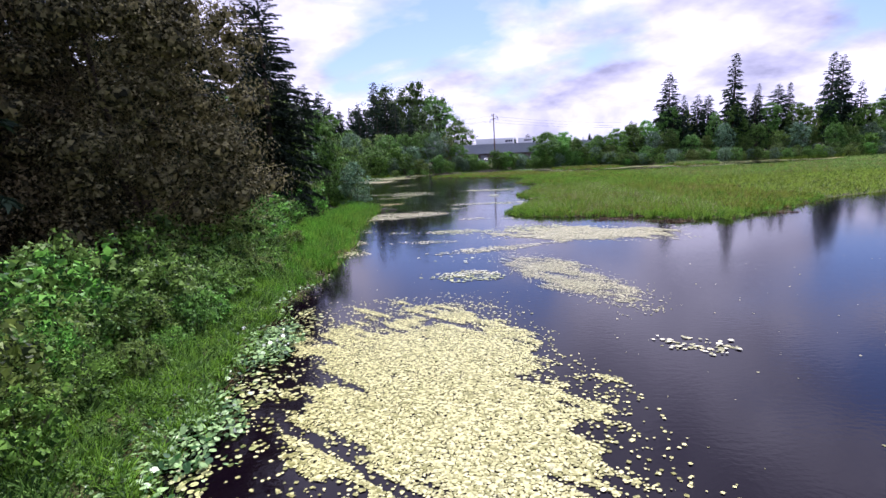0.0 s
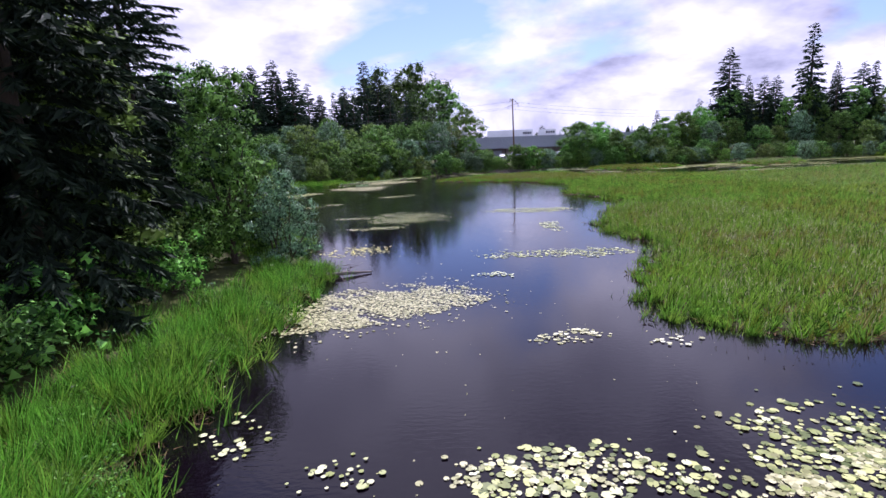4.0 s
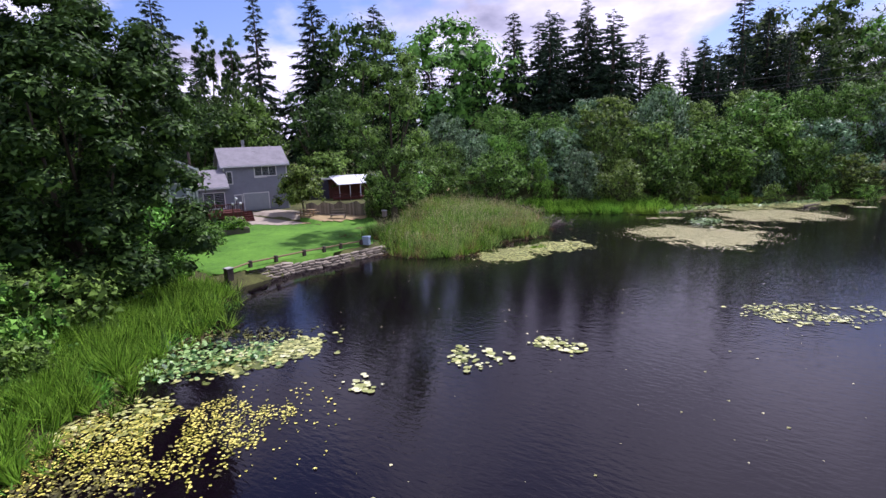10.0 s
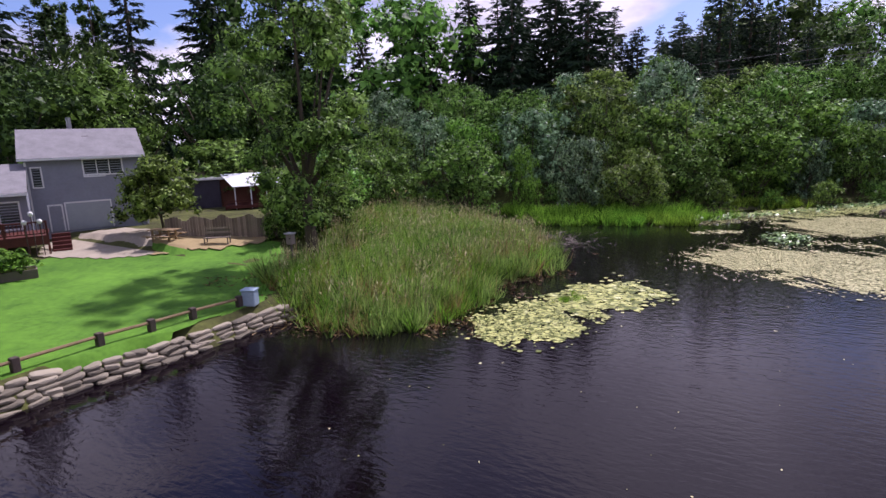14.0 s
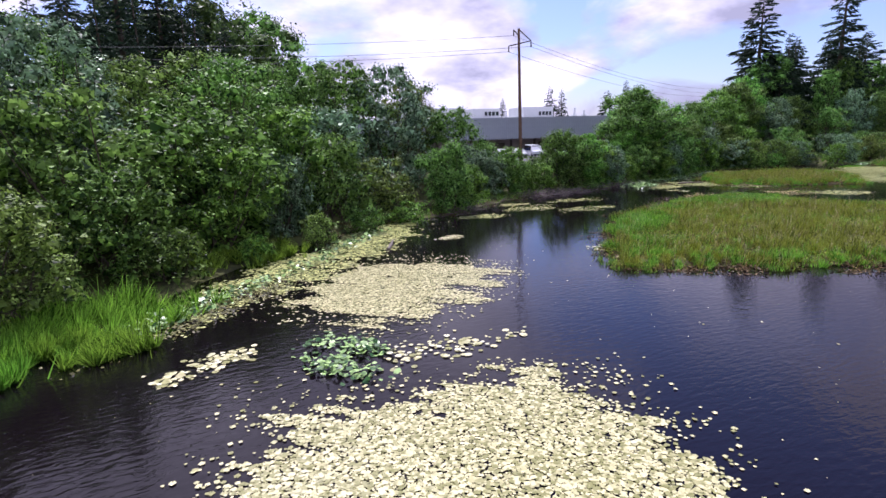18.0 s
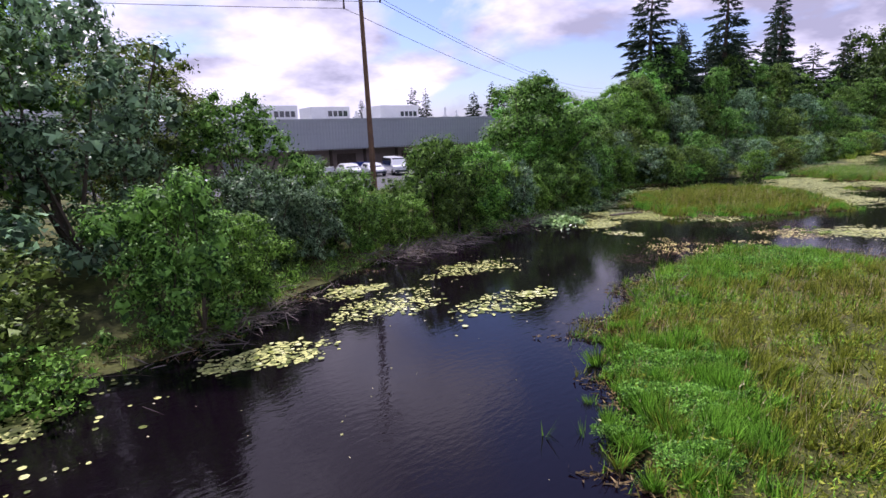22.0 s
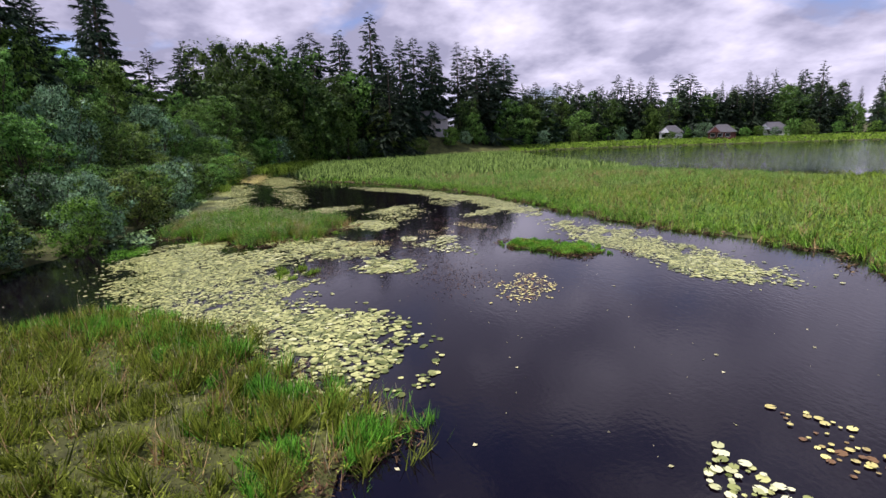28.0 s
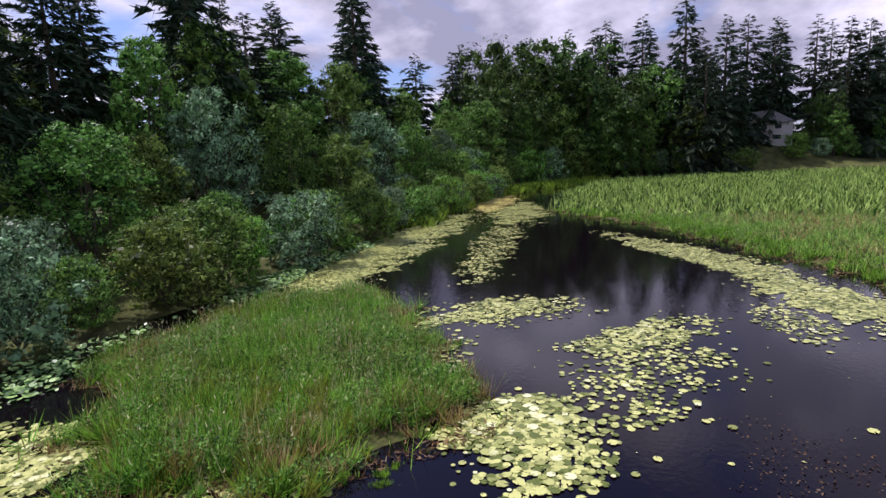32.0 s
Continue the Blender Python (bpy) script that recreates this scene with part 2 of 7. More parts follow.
# a breeze ruffles the middle of the pond
gust = t.nodes.new("ShaderNodeVectorMath"); gust.operation = "DISTANCE"
gust.inputs[1].default_value = (-14.0, 140.0, 0.0)
breeze = t.nodes.new("ShaderNodeMapRange")
breeze.inputs["From Min"].default_value, breeze.inputs["From Max"].default_value = 16.0, 44.0
breeze.inputs["To Min"].default_value, breeze.inputs["To Max"].default_value = 0.19, 0.0
more = t.nodes.new("ShaderNodeMath"); more.operation = "ADD"
t.links.new(tc.outputs["Object"], gust.inputs[0])
t.links.new(gust.outputs["Value"], breeze.inputs["Value"])
t.links.new(breeze.outputs[0], more.inputs[0])
t.links.new(pr.outputs[0], more.inputs[1])
# and the open lake to the south-east
lake = t.nodes.new("ShaderNodeVectorMath"); lake.operation = "DISTANCE"
lake.inputs[1].default_value = (190.0, 30.0, 0.0)
chop = t.nodes.new("ShaderNodeMapRange")
chop.inputs["From Min"].default_value, chop.inputs["From Max"].default_value = 95.0, 118.0
chop.inputs["To Min"].default_value, chop.inputs["To Max"].default_value = 1.0, 0.0
both = t.nodes.new("ShaderNodeMath"); both.operation = "ADD"
t.links.new(tc.outputs["Object"], lake.inputs[0])
t.links.new(lake.outputs["Value"], chop.inputs["Value"])
t.links.new(chop.outputs[0], both.inputs[0])
t.links.new(more.outputs[0], both.inputs[1])
t.links.new(both.outputs[0], b2.inputs["Strength"])
t.links.new(b1.outputs[0], b2.inputs["Normal"])
t.links.new(b2.outputs[0], b.inputs["Normal"])

# ---------------------------------------------------------------- plan of land and water (metres)
WEST_LAND = [(-9, -40), (-8.8, 12), (-9.4, 20), (-10.2, 28), (-9.6, 37), (-9.0, 46), (-10.2, 53), (-10.6, 60), (-10, 67), (-9.2, 74),
             (-12.4, 82), (-14.4, 87), (-17.5, 91.5), (-23, 98.5), (-27.5, 106.5), (-32.5, 113.3), (-37.4, 117.3), (-37.3, 121.8),
             (-36.5, 125.5), (-35.8, 129.6), (-31, 131.8), (-29.3, 136), (-28, 141), (-29.8, 146), (-33, 151), (-35.5, 156),
             (-30, 158), (-24, 161.2), (-17.8, 169.6), (-10, 175.8), (-4, 179), (3, 179.8), (8, 183), (16, 186.5), (28, 186.8), (43, 190),
             (56, 194.5), (67, 192)]
WEST_LAND2 = [(75, 189), (84, 187), (97, 187.5), (118, 188.5), (150, 191), (172, 184), (205, 172), (222, 146), (229, 120), (229, 105), (240, 80), (237, 60),
              (228, 43), (223, 24), (217, 10), (208, -6), (190, -40), (170, -100), (160, -250), (3000, -300), (3000, 3000), (-3000, 3000), (-3000, -300), (-300, -300), (-60, -120)]
MARSH = [(8.2, 63.5), (9.8, 70), (14.5, 78), (13.4, 90), (17, 98), (22, 105), (20.6, 114), (18.3, 119), (23.5, 136), (17.5, 146),
         (10, 151), (2, 156), (-0.2, 157.6), (2, 160), (6.5, 165), (13, 169.5), (22, 172), (28.5, 171.5), (31, 168), (32, 162),
         (40, 155), (50, 150), (61, 145.8), (69, 147.8), (78, 150.9), (94, 152.9), (103, 155), (122, 164), (133, 174), (158, 177),
         (200, 171), (218, 146), (222, 108), (171, 117), (117, 118.5), (95, 105), (84, 92), (62, 72.5), (48, 67), (33, 56), (26.3, 53), (18, 59), (12.5, 59.5)]
SEDGE_ISLAND = [(48, 188.8), (41.2, 184), (39.3, 180), (41.8, 177.6), (46.2, 173), (50.6, 171), (58.5, 175.8), (62.5, 181), (60.5, 186)]
REED_CLUMP = [(83, 183.8), (79.5, 180.2), (77, 177.2), (77.5, 173.6), (80.6, 171), (84.2, 171.4), (87, 173.6), (91, 176.2), (93.5, 179.5), (91.5, 183)]
GREEN_STRIP = [(70, 161.4), (66.4, 158.8), (66, 156.4), (68.5, 157.6), (71, 160)]


def inside(poly, x, y):
    """Which of the places lie inside the outline."""
    res = np.zeros(x.shape, bool)
    px, py = poly[-1]
    for qx, qy in poly:
        cross = ((qy > y) != (py > y))
        res ^= cross & (x < (px - qx) * (y - qy) / ((py - qy) if py != qy else 1e-9) + qx)
        px, py = qx, qy
    return res


def edge_distance(poly, x, y):
    d = np.full(x.shape, 1e9)
    px, py = poly[-1]
    for qx, qy in poly:
        ex, ey = qx - px, qy - py
        k = np.clip(((x - px) * ex + (y - py) * ey) / max(ex * ex + ey * ey, 1e-9), 0, 1)
        d = np.minimum(d, np.hypot(x - px - k * ex, y - py - k * ey))
        px, py = qx, qy
    return d


def wobble(x, y, s=1.0):
    """A smooth unevenness of about one unit either way."""
    return (np.sin(x * 0.9 * s + 1.3 * np.sin(y * 0.5 * s)) + np.sin(y * 1.1 * s + 1.7 * np.sin(x * 0.43 * s) + 2) + np.sin((x + y) * 2.1 * s + 1)) / 3


LAND = WEST_LAND + WEST_LAND2


def ground_height(x, y):
    x, y = np.asarray(x, float), np.asarray(y, float)
    d = np.where(inside(LAND, x, y), 1, -1) * edge_distance(LAND, x, y) + 0.5 * wobble(x, y, 0.7)
    rise = np.clip((d - 2) / 16, 0, 1)
    rise = rise * rise * (3 - 2 * rise)
    top = np.where(y > 165, 2.5, 1.5)
    z = np.where(d > 0, 0.06 + 0.10 * np.minimum(d, 2) + top * rise + 0.06 * wobble(x, y, 0.8), np.maximum(-1.4, d * 0.35))
    # the lawn stands level behind its low stone wall
    lawn = (x < -36.2) & (x > -60) & (y > 117) & (y < 134) & (d > 0)
    z = np.where(lawn, 0.72 + np.clip((-37 - x) / 20, 0, 1) * 0.7, z)
    for poly, top in ((MARSH, 0.10), (SEDGE_ISLAND, 0.10), (REED_CLUMP, 0.08), (GREEN_STRIP, 0.025)):
        dm = np.where(inside(poly, x, y), 1, -1) * edge_distance(poly, x, y) + 0.35 * wobble(x, y, 1.3)
        z = np.maximum(z, np.where(dm > -1.2, np.minimum(top, top * dm / 0.8 - 0.04 * (dm < 0)), -9))
    z = z + np.where(d > 0, 6.0 * np.exp(-((x - 246) ** 2 + (y - 136) ** 2) / 420.0) * np.clip(d / 8, 0, 1), 0)
    far = np.hypot(x - 60, y - 130)
    hill = np.clip((far - 420) / 900, 0, 1)
    return z + np.where(d > 30, 14 * hill, 0)


def height_at(x, y):
    return float(ground_height(np.array([x]), np.array([y]))[0])


def part(name, bm, mat, parent, label=""):
    me = bpy.data.meshes.new(name)
    bm.to_mesh(me)
    bm.free()
    me.materials.append(mat)
    ob = new(name, me)
    ob.parent = parent
    return tagged(ob, label)


def mesh_from(name, verts, faces, mat, parent=None, smooth=False):
    """A mesh of same-sized faces out of arrays."""
    verts, faces = np.asarray(verts, np.float32), np.asarray(faces, np.int32)
    me = bpy.data.meshes.new(name)
    me.vertices.add(len(verts))
    me.vertices.foreach_set("co", verts.ravel())
    n, k = faces.shape
    me.loops.add(n * k)
    me.loops.foreach_set("vertex_index", faces.ravel())
    me.polygons.add(n)
    me.polygons.foreach_set("loop_start", np.arange(0, n * k, k, dtype=np.int32))
    if smooth:
        me.polygons.foreach_set("use_smooth", np.ones(n, bool))
    me.update(calc_edges=True)
    me.materials.append(mat)
    ob = new(name, me)
    ob.parent = parent
    return ob


# the ground: one sheet, fine near the water, coarse to the horizon
def lines(lo, hi, step):
    mid = np.arange(lo, hi + step / 2, step)
    out = np.array([6, 14, 26, 45, 75, 120, 190, 300, 480, 760, 1200, 1900, 2900])
    return np.concatenate([lo - out[::-1], mid, hi + out])


gx, gy = np.meshgrid(np.union1d(lines(-72, 150, 1.15), np.arange(153, 275, 3.5)), np.union1d(lines(0, 226, 1.15), np.arange(-70, 0, 3.5)), indexing="ij")
gz = ground_height(gx.ravel(), gy.ravel())
na, nb = gx.shape
idx = np.arange(na * nb).reshape(na, nb)
quads = np.stack([idx[:-1, :-1], idx[1:, :-1], idx[1:, 1:], idx[:-1, 1:]], -1).reshape(-1, 4)
ground = mesh_from("ground", np.stack([gx.ravel(), gy.ravel(), gz], -1), quads, M_GROUND, smooth=True)
tagged(ground, "dark marshy soil and rough grass round a pond", "ground", kind="structure")

wv = [(-300, -400, 0), (420, -400, 0), (420, 260, 0), (-300, 260, 0)]
water = mesh_from("water", wv, [(0, 1, 2, 3)], M_WATER)
tagged(water, "dark brown pond water, lightly rippled, mirroring clouds", "water", kind="structure")

# ---------------------------------------------------------------- plants


def ribbon_cloud(base, direction, length, width, droop, rng, segments=2):
    """Tapered blades: base points, unit directions, lengths, widths; they bend over by droop."""
    n = len(base)
    side = np.cross(direction, rng.normal(size=(n, 3)))
    side /= np.linalg.norm(side, axis=1, keepdims=True) + 1e-9
    verts, faces = [], []
    if segments == 1:
        tip = base + direction * length[:, None]
        tip[:, 2] -= droop
        w = side * width[:, None] / 2
        verts = np.stack([base - w, base + w, tip], 1).reshape(-1, 3)
        return verts, np.arange(3 * n).reshape(n, 3)
    mid = base + direction * (length * 0.55)[:, None]
    mid[:, 2] -= droop * 0.25
    tip = base + direction * length[:, None]
    tip[:, 2] -= droop
    w = side * width[:, None] / 2
    verts = np.stack([base - w * 0.6, base + w * 0.6, mid + w, mid - w, tip], 1).reshape(-1, 3)
    k = 5 * np.arange(n)[:, None]
    faces = np.concatenate([k + [0, 1, 2], k + [0, 2, 3], k + [3, 2, 4]])
    return verts, faces


def limb(bm, a, b, ra, rb, sides=6):
    """A tapered limb between two places."""
    a, b = Vector(a), Vector(b)
    q = (b - a).to_track_quat("Z", "Y")
    rings = []
    ends = [bm.verts.new(a), bm.verts.new(b)]
    for p, r in ((a, ra), (b, rb)):
        rings.append([bm.verts.new(p + q @ Vector((r * math.cos(2 * math.pi * i / sides), r * math.sin(2 * math.pi * i / sides), 0))) for i in range(sides)])
    for i in range(sides):
        bm.faces.new((rings[0][i], rings[0][(i + 1) % sides], rings[1][(i + 1) % sides], rings[1][i]))
        bm.faces.new((rings[0][(i + 1) % sides], rings[0][i], ends[0]))
        bm.faces.new((rings[1][i], rings[1][(i + 1) % sides], ends[1]))


def conifer(height, radius, seed, mat, label, name="fir_tree", lean=0.0, skirt=0.12, density=1.0, ragged=0.35, fine=1.0, segments=2):
    """A fir: straight trunk, whorls of drooping boughs, each a spray of needle blades; ragged outline with gaps."""
    rng = np.random.default_rng(seed)
    root = tagged(new(name), label, "tree")
    bm = bmesh.new()
    limb(bm, (0, 0, -0.6), (lean * 0.5, 0, height * 0.5), 0.020 * height, 0.012 * height, 7)
    limb(bm, (lean * 0.5, 0, height * 0.5), (lean, 0, height * 0.99), 0.012 * height, 0.02, 6)
    bmesh.ops.remove_doubles(bm, verts=bm.verts, dist=0.0005)
    part("trunk", bm, M_BARK, root)
    levels = int(24 + height * 0.75)
    B, D, Ln, W, Dr = [], [], [], [], []
    for i in range(levels):
        f = skirt + (1 - skirt) * (i / levels) ** 0.92
        z = f * height
        reach = radius * (1 - f) ** 0.66 * (1 - 0.25 * max(0, 0.25 - f) / 0.25) + 0.15
        boughs = int((6 + 6 * (1 - f)) * density)
        a0 = rng.uniform(0, 6.28)
        for k in range(boughs):
            if rng.random() < 0.12:
                continue
            a = a0 + k * 6.283 / boughs + rng.normal() * 0.25
            r = reach * (1 + ragged * rng.normal() * 0.7)
            if r < 0.1:
                continue
            z0 = z + rng.normal() * 0.25
            tilt = 0.30 - 0.75 * (1 - f) * rng.uniform(0.5, 1.1)   # up near the tip, down below
            out = np.array([math.cos(a), math.sin(a), tilt])
            out /= np.linalg.norm(out)
            org = np.array([lean * f, 0, z0])
            m = max(4, int((4 + r * 3.0) * fine))
            s = np.sqrt(rng.uniform(0.03, 1, m))
            p = org + out * (r * s)[:, None]
            p[:, 2] -= 0.10 * r * s * s
            spread = rng.normal(size=m) * 0.95
            dirs = np.stack([np.cos(a + spread), np.sin(a + spread), tilt - 0.25 + rng.normal(size=m) * 0.28], -1)
            dirs /= np.linalg.norm(dirs, axis=1, keepdims=True)
            B.append(p)
            D.append(dirs)
            ln = (0.5 + 0.34 * r * (1 - 0.45 * s)) * rng.uniform(0.6, 1.3, m) / fine ** 0.55
            Ln.append(ln)
            W.append(ln * rng.uniform(0.2, 0.36, m))
            Dr.append(ln * rng.uniform(0.05, 0.35, m))
    B, D, Ln, W, Dr = (np.concatenate(q) for q in (B, D, Ln, W, Dr))
    v, f = ribbon_cloud(B, D, Ln, W * (1.25 if segments == 1 else 1), Dr, rng, segments)
    mesh_from("crown", v, f, mat, root)
    return root


def leaf_quads(p, nrm, size, rng, slim=0.42):
    """Folded leaf shapes at the places p that face along nrm."""
    u = np.cross(nrm, rng.normal(size=nrm.shape))
    u /= np.linalg.norm(u, axis=1, keepdims=True) + 1e-9
    v = np.cross(nrm, u)
    s = size[:, None]
    return np.stack([p - u * s * 0.8, p + v * s * slim + nrm * s * 0.12, p + u * s * 0.8 - nrm * s * 0.1, p - v * s * slim + nrm * s * 0.12], 1).reshape(-1, 3)


def leaf_blades(p, nrm, size, rng, slim=0.5):
    """Pointed three-cornered leaves, cheap enough for crowns."""
    u = np.cross(nrm, rng.normal(size=nrm.shape))
    u /= np.linalg.norm(u, axis=1, keepdims=True) + 1e-9
    v = np.cross(nrm, u)
    s = size[:, None]
    return np.stack([p - u * s * 0.55 - v * s * slim, p - u * s * 0.45 + v * s * slim, p + u * s], 1).reshape(-1, 3)


def leaf_cloud(centres, radii, leaves, size, rng, flat=0.8, fill=0.25):
    """Leaves on the outer shells of many small clumps, and broader sprays deep inside that close the crown."""
    share = radii ** 2 / (radii ** 2).sum()
    cnt = np.maximum(5, (leaves * (1 - fill) * share).astype(int))
    c, r = np.repeat(centres, cnt, 0), np.repeat(radii, cnt)
    d = rng.normal(size=(len(c), 3))
    d[:, 2] += 0.55
    d /= np.linalg.norm(d, axis=1, keepdims=True)
    p = c + d * (r * rng.uniform(0.62, 1.12, len(c)))[:, None] * np.array([1, 1, flat])
    nrm = d + rng.normal(size=d.shape) * 0.42 + np.array([0, 0, 0.35])
    nrm /= np.linalg.norm(nrm, axis=1, keepdims=True)
    outer = leaf_blades(p, nrm, size * rng.uniform(0.55, 1.35, len(c)), rng)
    cnt = np.maximum(3, (leaves * fill * share).astype(int))
    c, r = np.repeat(centres, cnt, 0), np.repeat(radii, cnt)
    d = rng.normal(size=(len(c), 3))
    d /= np.linalg.norm(d, axis=1, keepdims=True)
    p = c + d * (r * rng.uniform(0.1, 0.62, len(c)))[:, None] * np.array([1, 1, flat])
    inner = leaf_blades(p, d, np.minimum(r * 0.5, size * 2.1) * rng.uniform(0.7, 1.2, len(c)), rng, 0.7)
    verts = np.concatenate([outer, inner])
    return verts, np.arange(len(verts)).reshape(-1, 3)


def broadleaf(height, radius, seed, mat, label, name="broadleaf_tree", leaves=5200, size=0.24, low=0.22, clumps=70, narrow=1.0, category="tree", trunks=1, gap=0.0):
    """Trunk, forked limbs and a crown of leafy clumps with gaps and an uneven outline."""
    rng = np.random.default_rng(seed)
    root = tagged(new(name), label, category)
    C, R = [], []
    tips = []
    bm = bmesh.new()
    for k in range(trunks):
        a = rng.uniform(0, 6.28)
        bx, by = (0, 0) if trunks == 1 else (math.cos(a) * radius * 0.25, math.sin(a) * radius * 0.25)
        fork = np.array([bx + rng.normal() * 0.05 * radius, by + rng.normal() * 0.05 * radius, height * (low + 0.06)])
        limb(bm, (0, 0, -0.5), fork, 0.022 * height / trunks ** 0.5, 0.015 * height / trunks ** 0.5, 7)
        for j in range(7 if trunks == 1 else 4):
            b = rng.uniform(0, 6.28)
            up = rng.uniform(0.35, 0.95)
            rr = radius * narrow * math.sqrt(max(0.05, 1 - (up * 1.5 - 0.6) ** 2)) * rng.uniform(0.45, 0.9)
            tip = np.array([bx + rr * math.cos(b), by + rr * math.sin(b), height * (low + (0.97 - low) * up)])
            midp = (fork * 0.55 + tip * 0.45) + rng.normal(size=3) * 0.05 * radius
            limb(bm, fork, midp, 0.010 * height, 0.006 * height, 4)
            limb(bm, midp, tip, 0.006 * height, 0.002 * height, 4)
            tips += [midp, tip]
    bmesh.ops.remove_doubles(bm, verts=bm.verts, dist=0.0005)
    part("trunk", bm, M_BARK, root)
    for i in range(clumps):
        f = rng.uniform(0, 1) ** 0.9
        z = height * (low * 0.8 + (0.97 - low * 0.8) * f)
        rr = radius * narrow * max(0.1, 1 - abs(f * 1.62 - 0.62) ** 2.3) ** 0.5
        a = rng.uniform(0, 6.28)
        q = rr * rng.uniform(0.25, 1.0) ** 0.6 * (0.86 + 0.22 * math.sin(3 * a + seed))
        C.append((q * math.cos(a), q * math.sin(a), z))
        R.append(radius * rng.uniform(0.12, 0.30) * (0.75 if f > 0.85 else 1))
    for t_ in tips:
        C.append(tuple(t_ + rng.normal(size=3) * 0.08 * radius))
        R.append(radius * rng.uniform(0.17, 0.3))
    C, R = np.array(C), np.array(R)
    if gap:
        keep = rng.random(len(C)) > gap
        C, R = C[keep], R[keep]
    v, f = leaf_cloud(C, R, leaves, size, rng)
    v[:, 2] = np.maximum(v[:, 2], 0.05)
    mesh_from("crown", v, f, mat, root)
    return root


def place(master, spots, group, seed=1, squash=0.12, sink=0.1):
    """Stand copies of the plants on the ground; each spot gives x, y and the height wanted."""
    rng = np.random.default_rng(seed)
    for i, (x, y, h) in enumerate(spots):
        src, h0 = master[i % len(master)]
        s = h / h0
        sx_ = s * (1 + rng.normal() * squash)
        z = max(height_at(x, y), 0.0) - sink
        m = Matrix.Translation((x, y, z)) @ Matrix.Rotation(rng.uniform(0, 6.28), 4, "Z")
        ob = copy_thing(src, m)
        ob.scale = (sx_, sx_, s)
        tagged(ob, group=group)


def retire(masters):
    """Remove the plants that only served as patterns."""
    for src, _ in masters:
        for o in (*src.children_recursive, src):
            bpy.data.objects.remove(o)

FIRS = [(conifer(30, r, 10 + i, M_FIR, "tall dark green fir with drooping boughs on the bank", ragged=g, density=1.0, fine=1.6, segments=1), 30) for i, (r, g) in enumerate(((6.0, 0.3), (5.0, 0.4), (6.6, 0.45), (4.4, 0.35)))]
NEAR_FIRS = [(conifer(28, r, 25 + i, M_FIR, "tall dark hemlock with fine hanging boughs over the bank", ragged=0.35, density=1.2, fine=6.0, segments=1, skirt=0.05), 28) for i, r in enumerate((6.4, 5.6))]
FAR_FIRS = [(conifer(30, r, 30 + i, M_FIR, "dark green fir in the wood behind the pond", density=0.65, segments=1, skirt=0.06, ragged=g), 30) for i, (r, g) in enumerate(((5.4, 0.35), (6.6, 0.5), (4.6, 0.4), (7.2, 0.45)))]
BROWN_FIRS = [(broadleaf(24, 8.4, 50 + i, M_FIRBROWN, "broad brown-green tree with fine hanging sprays over the bank", name="drooping_tree", leaves=110000, size=0.135, low=0.02, clumps=330), 24) for i in range(2)]
TREES = [(broadleaf(20, 5.4, 60 + i, mt, "leafy green deciduous tree at the wood's edge", leaves=11000, size=0.23, clumps=130, low=0.1), 20) for i, mt in enumerate((M_LEAF, M_LEAFOLIVE, M_LEAF))]
MAPLE = [(broadleaf(17, 4.9, 66, M_LEAFDARK, "large dark leafy maple beside the lawn", name="maple_tree", leaves=46000, size=0.17, low=0.06, clumps=190), 17)]
POPLARS = [(broadleaf(28, 3.0, 70 + i, M_LEAFDARK, "slender upright poplar behind the houses", name="poplar_tree", leaves=9000, size=0.3, low=0.04, clumps=120), 28) for i in range(2)]
COTTONWOODS = [(broadleaf(12, 5.2, 75 + i, mt, "large round dark cottonwood beyond the pond", name="cottonwood_tree", leaves=8000, size=0.18, low=0.05, trunks=2, clumps=130), 12) for i, mt in enumerate((M_LEAFDARK, M_LEAF))]
WILLOWS = [(broadleaf(12, 4.7, 80 + i, mt, "round bushy willow at the water's edge", name="willow_tree", leaves=12000, size=0.14, low=0.03, trunks=3, clumps=130), 12) for i, mt in enumerate((M_LEAFGREY, M_LEAF, M_LEAF, M_LEAFOLIVE))]
NEAR_WILLOWS = [(broadleaf(12, 4.9, 85 + i, mt, "tall leafy willow over the water by the car park", name="willow_tree", leaves=28000, size=0.13, low=0.03, trunks=4, clumps=110), 12) for i, mt in enumerate((M_LEAF, M_LEAFBRIGHT))]
BUSHES = [(broadleaf(6, 3.2, 90 + i, mt, "dense green shrub on the shore", name="shore_shrub", leaves=7600, size=0.108, low=0.02, trunks=4, clumps=95, category="shrub"), 6)
          for i, mt in enumerate((M_LEAF, M_LEAFBRIGHT, M_LEAFGREY, M_LEAF, M_LEAFOLIVE))]
NEAR_BUSHES = [(broadleaf(6, 3.1, 95 + i, mt, "dense leafy shrub hanging over the water", name="shore_shrub", leaves=12000, size=0.105, low=0.02, trunks=4, clumps=72, category="shrub"), 6)
               for i, mt in enumerate((M_LEAF, M_LEAFBRIGHT, M_LEAFGREY))]
LOW = [(broadleaf(2.4, 1.9, 100 + i, mt, "low leafy thicket beside the water", name="low_thicket", leaves=2000, size=0.085, low=0.02, trunks=4, clumps=60, category="shrub"), 2.4)
       for i, mt in enumerate((M_LEAF, M_LEAFBRIGHT, M_LEAFOLIVE))]

rng0 = np.random.default_rng(8)
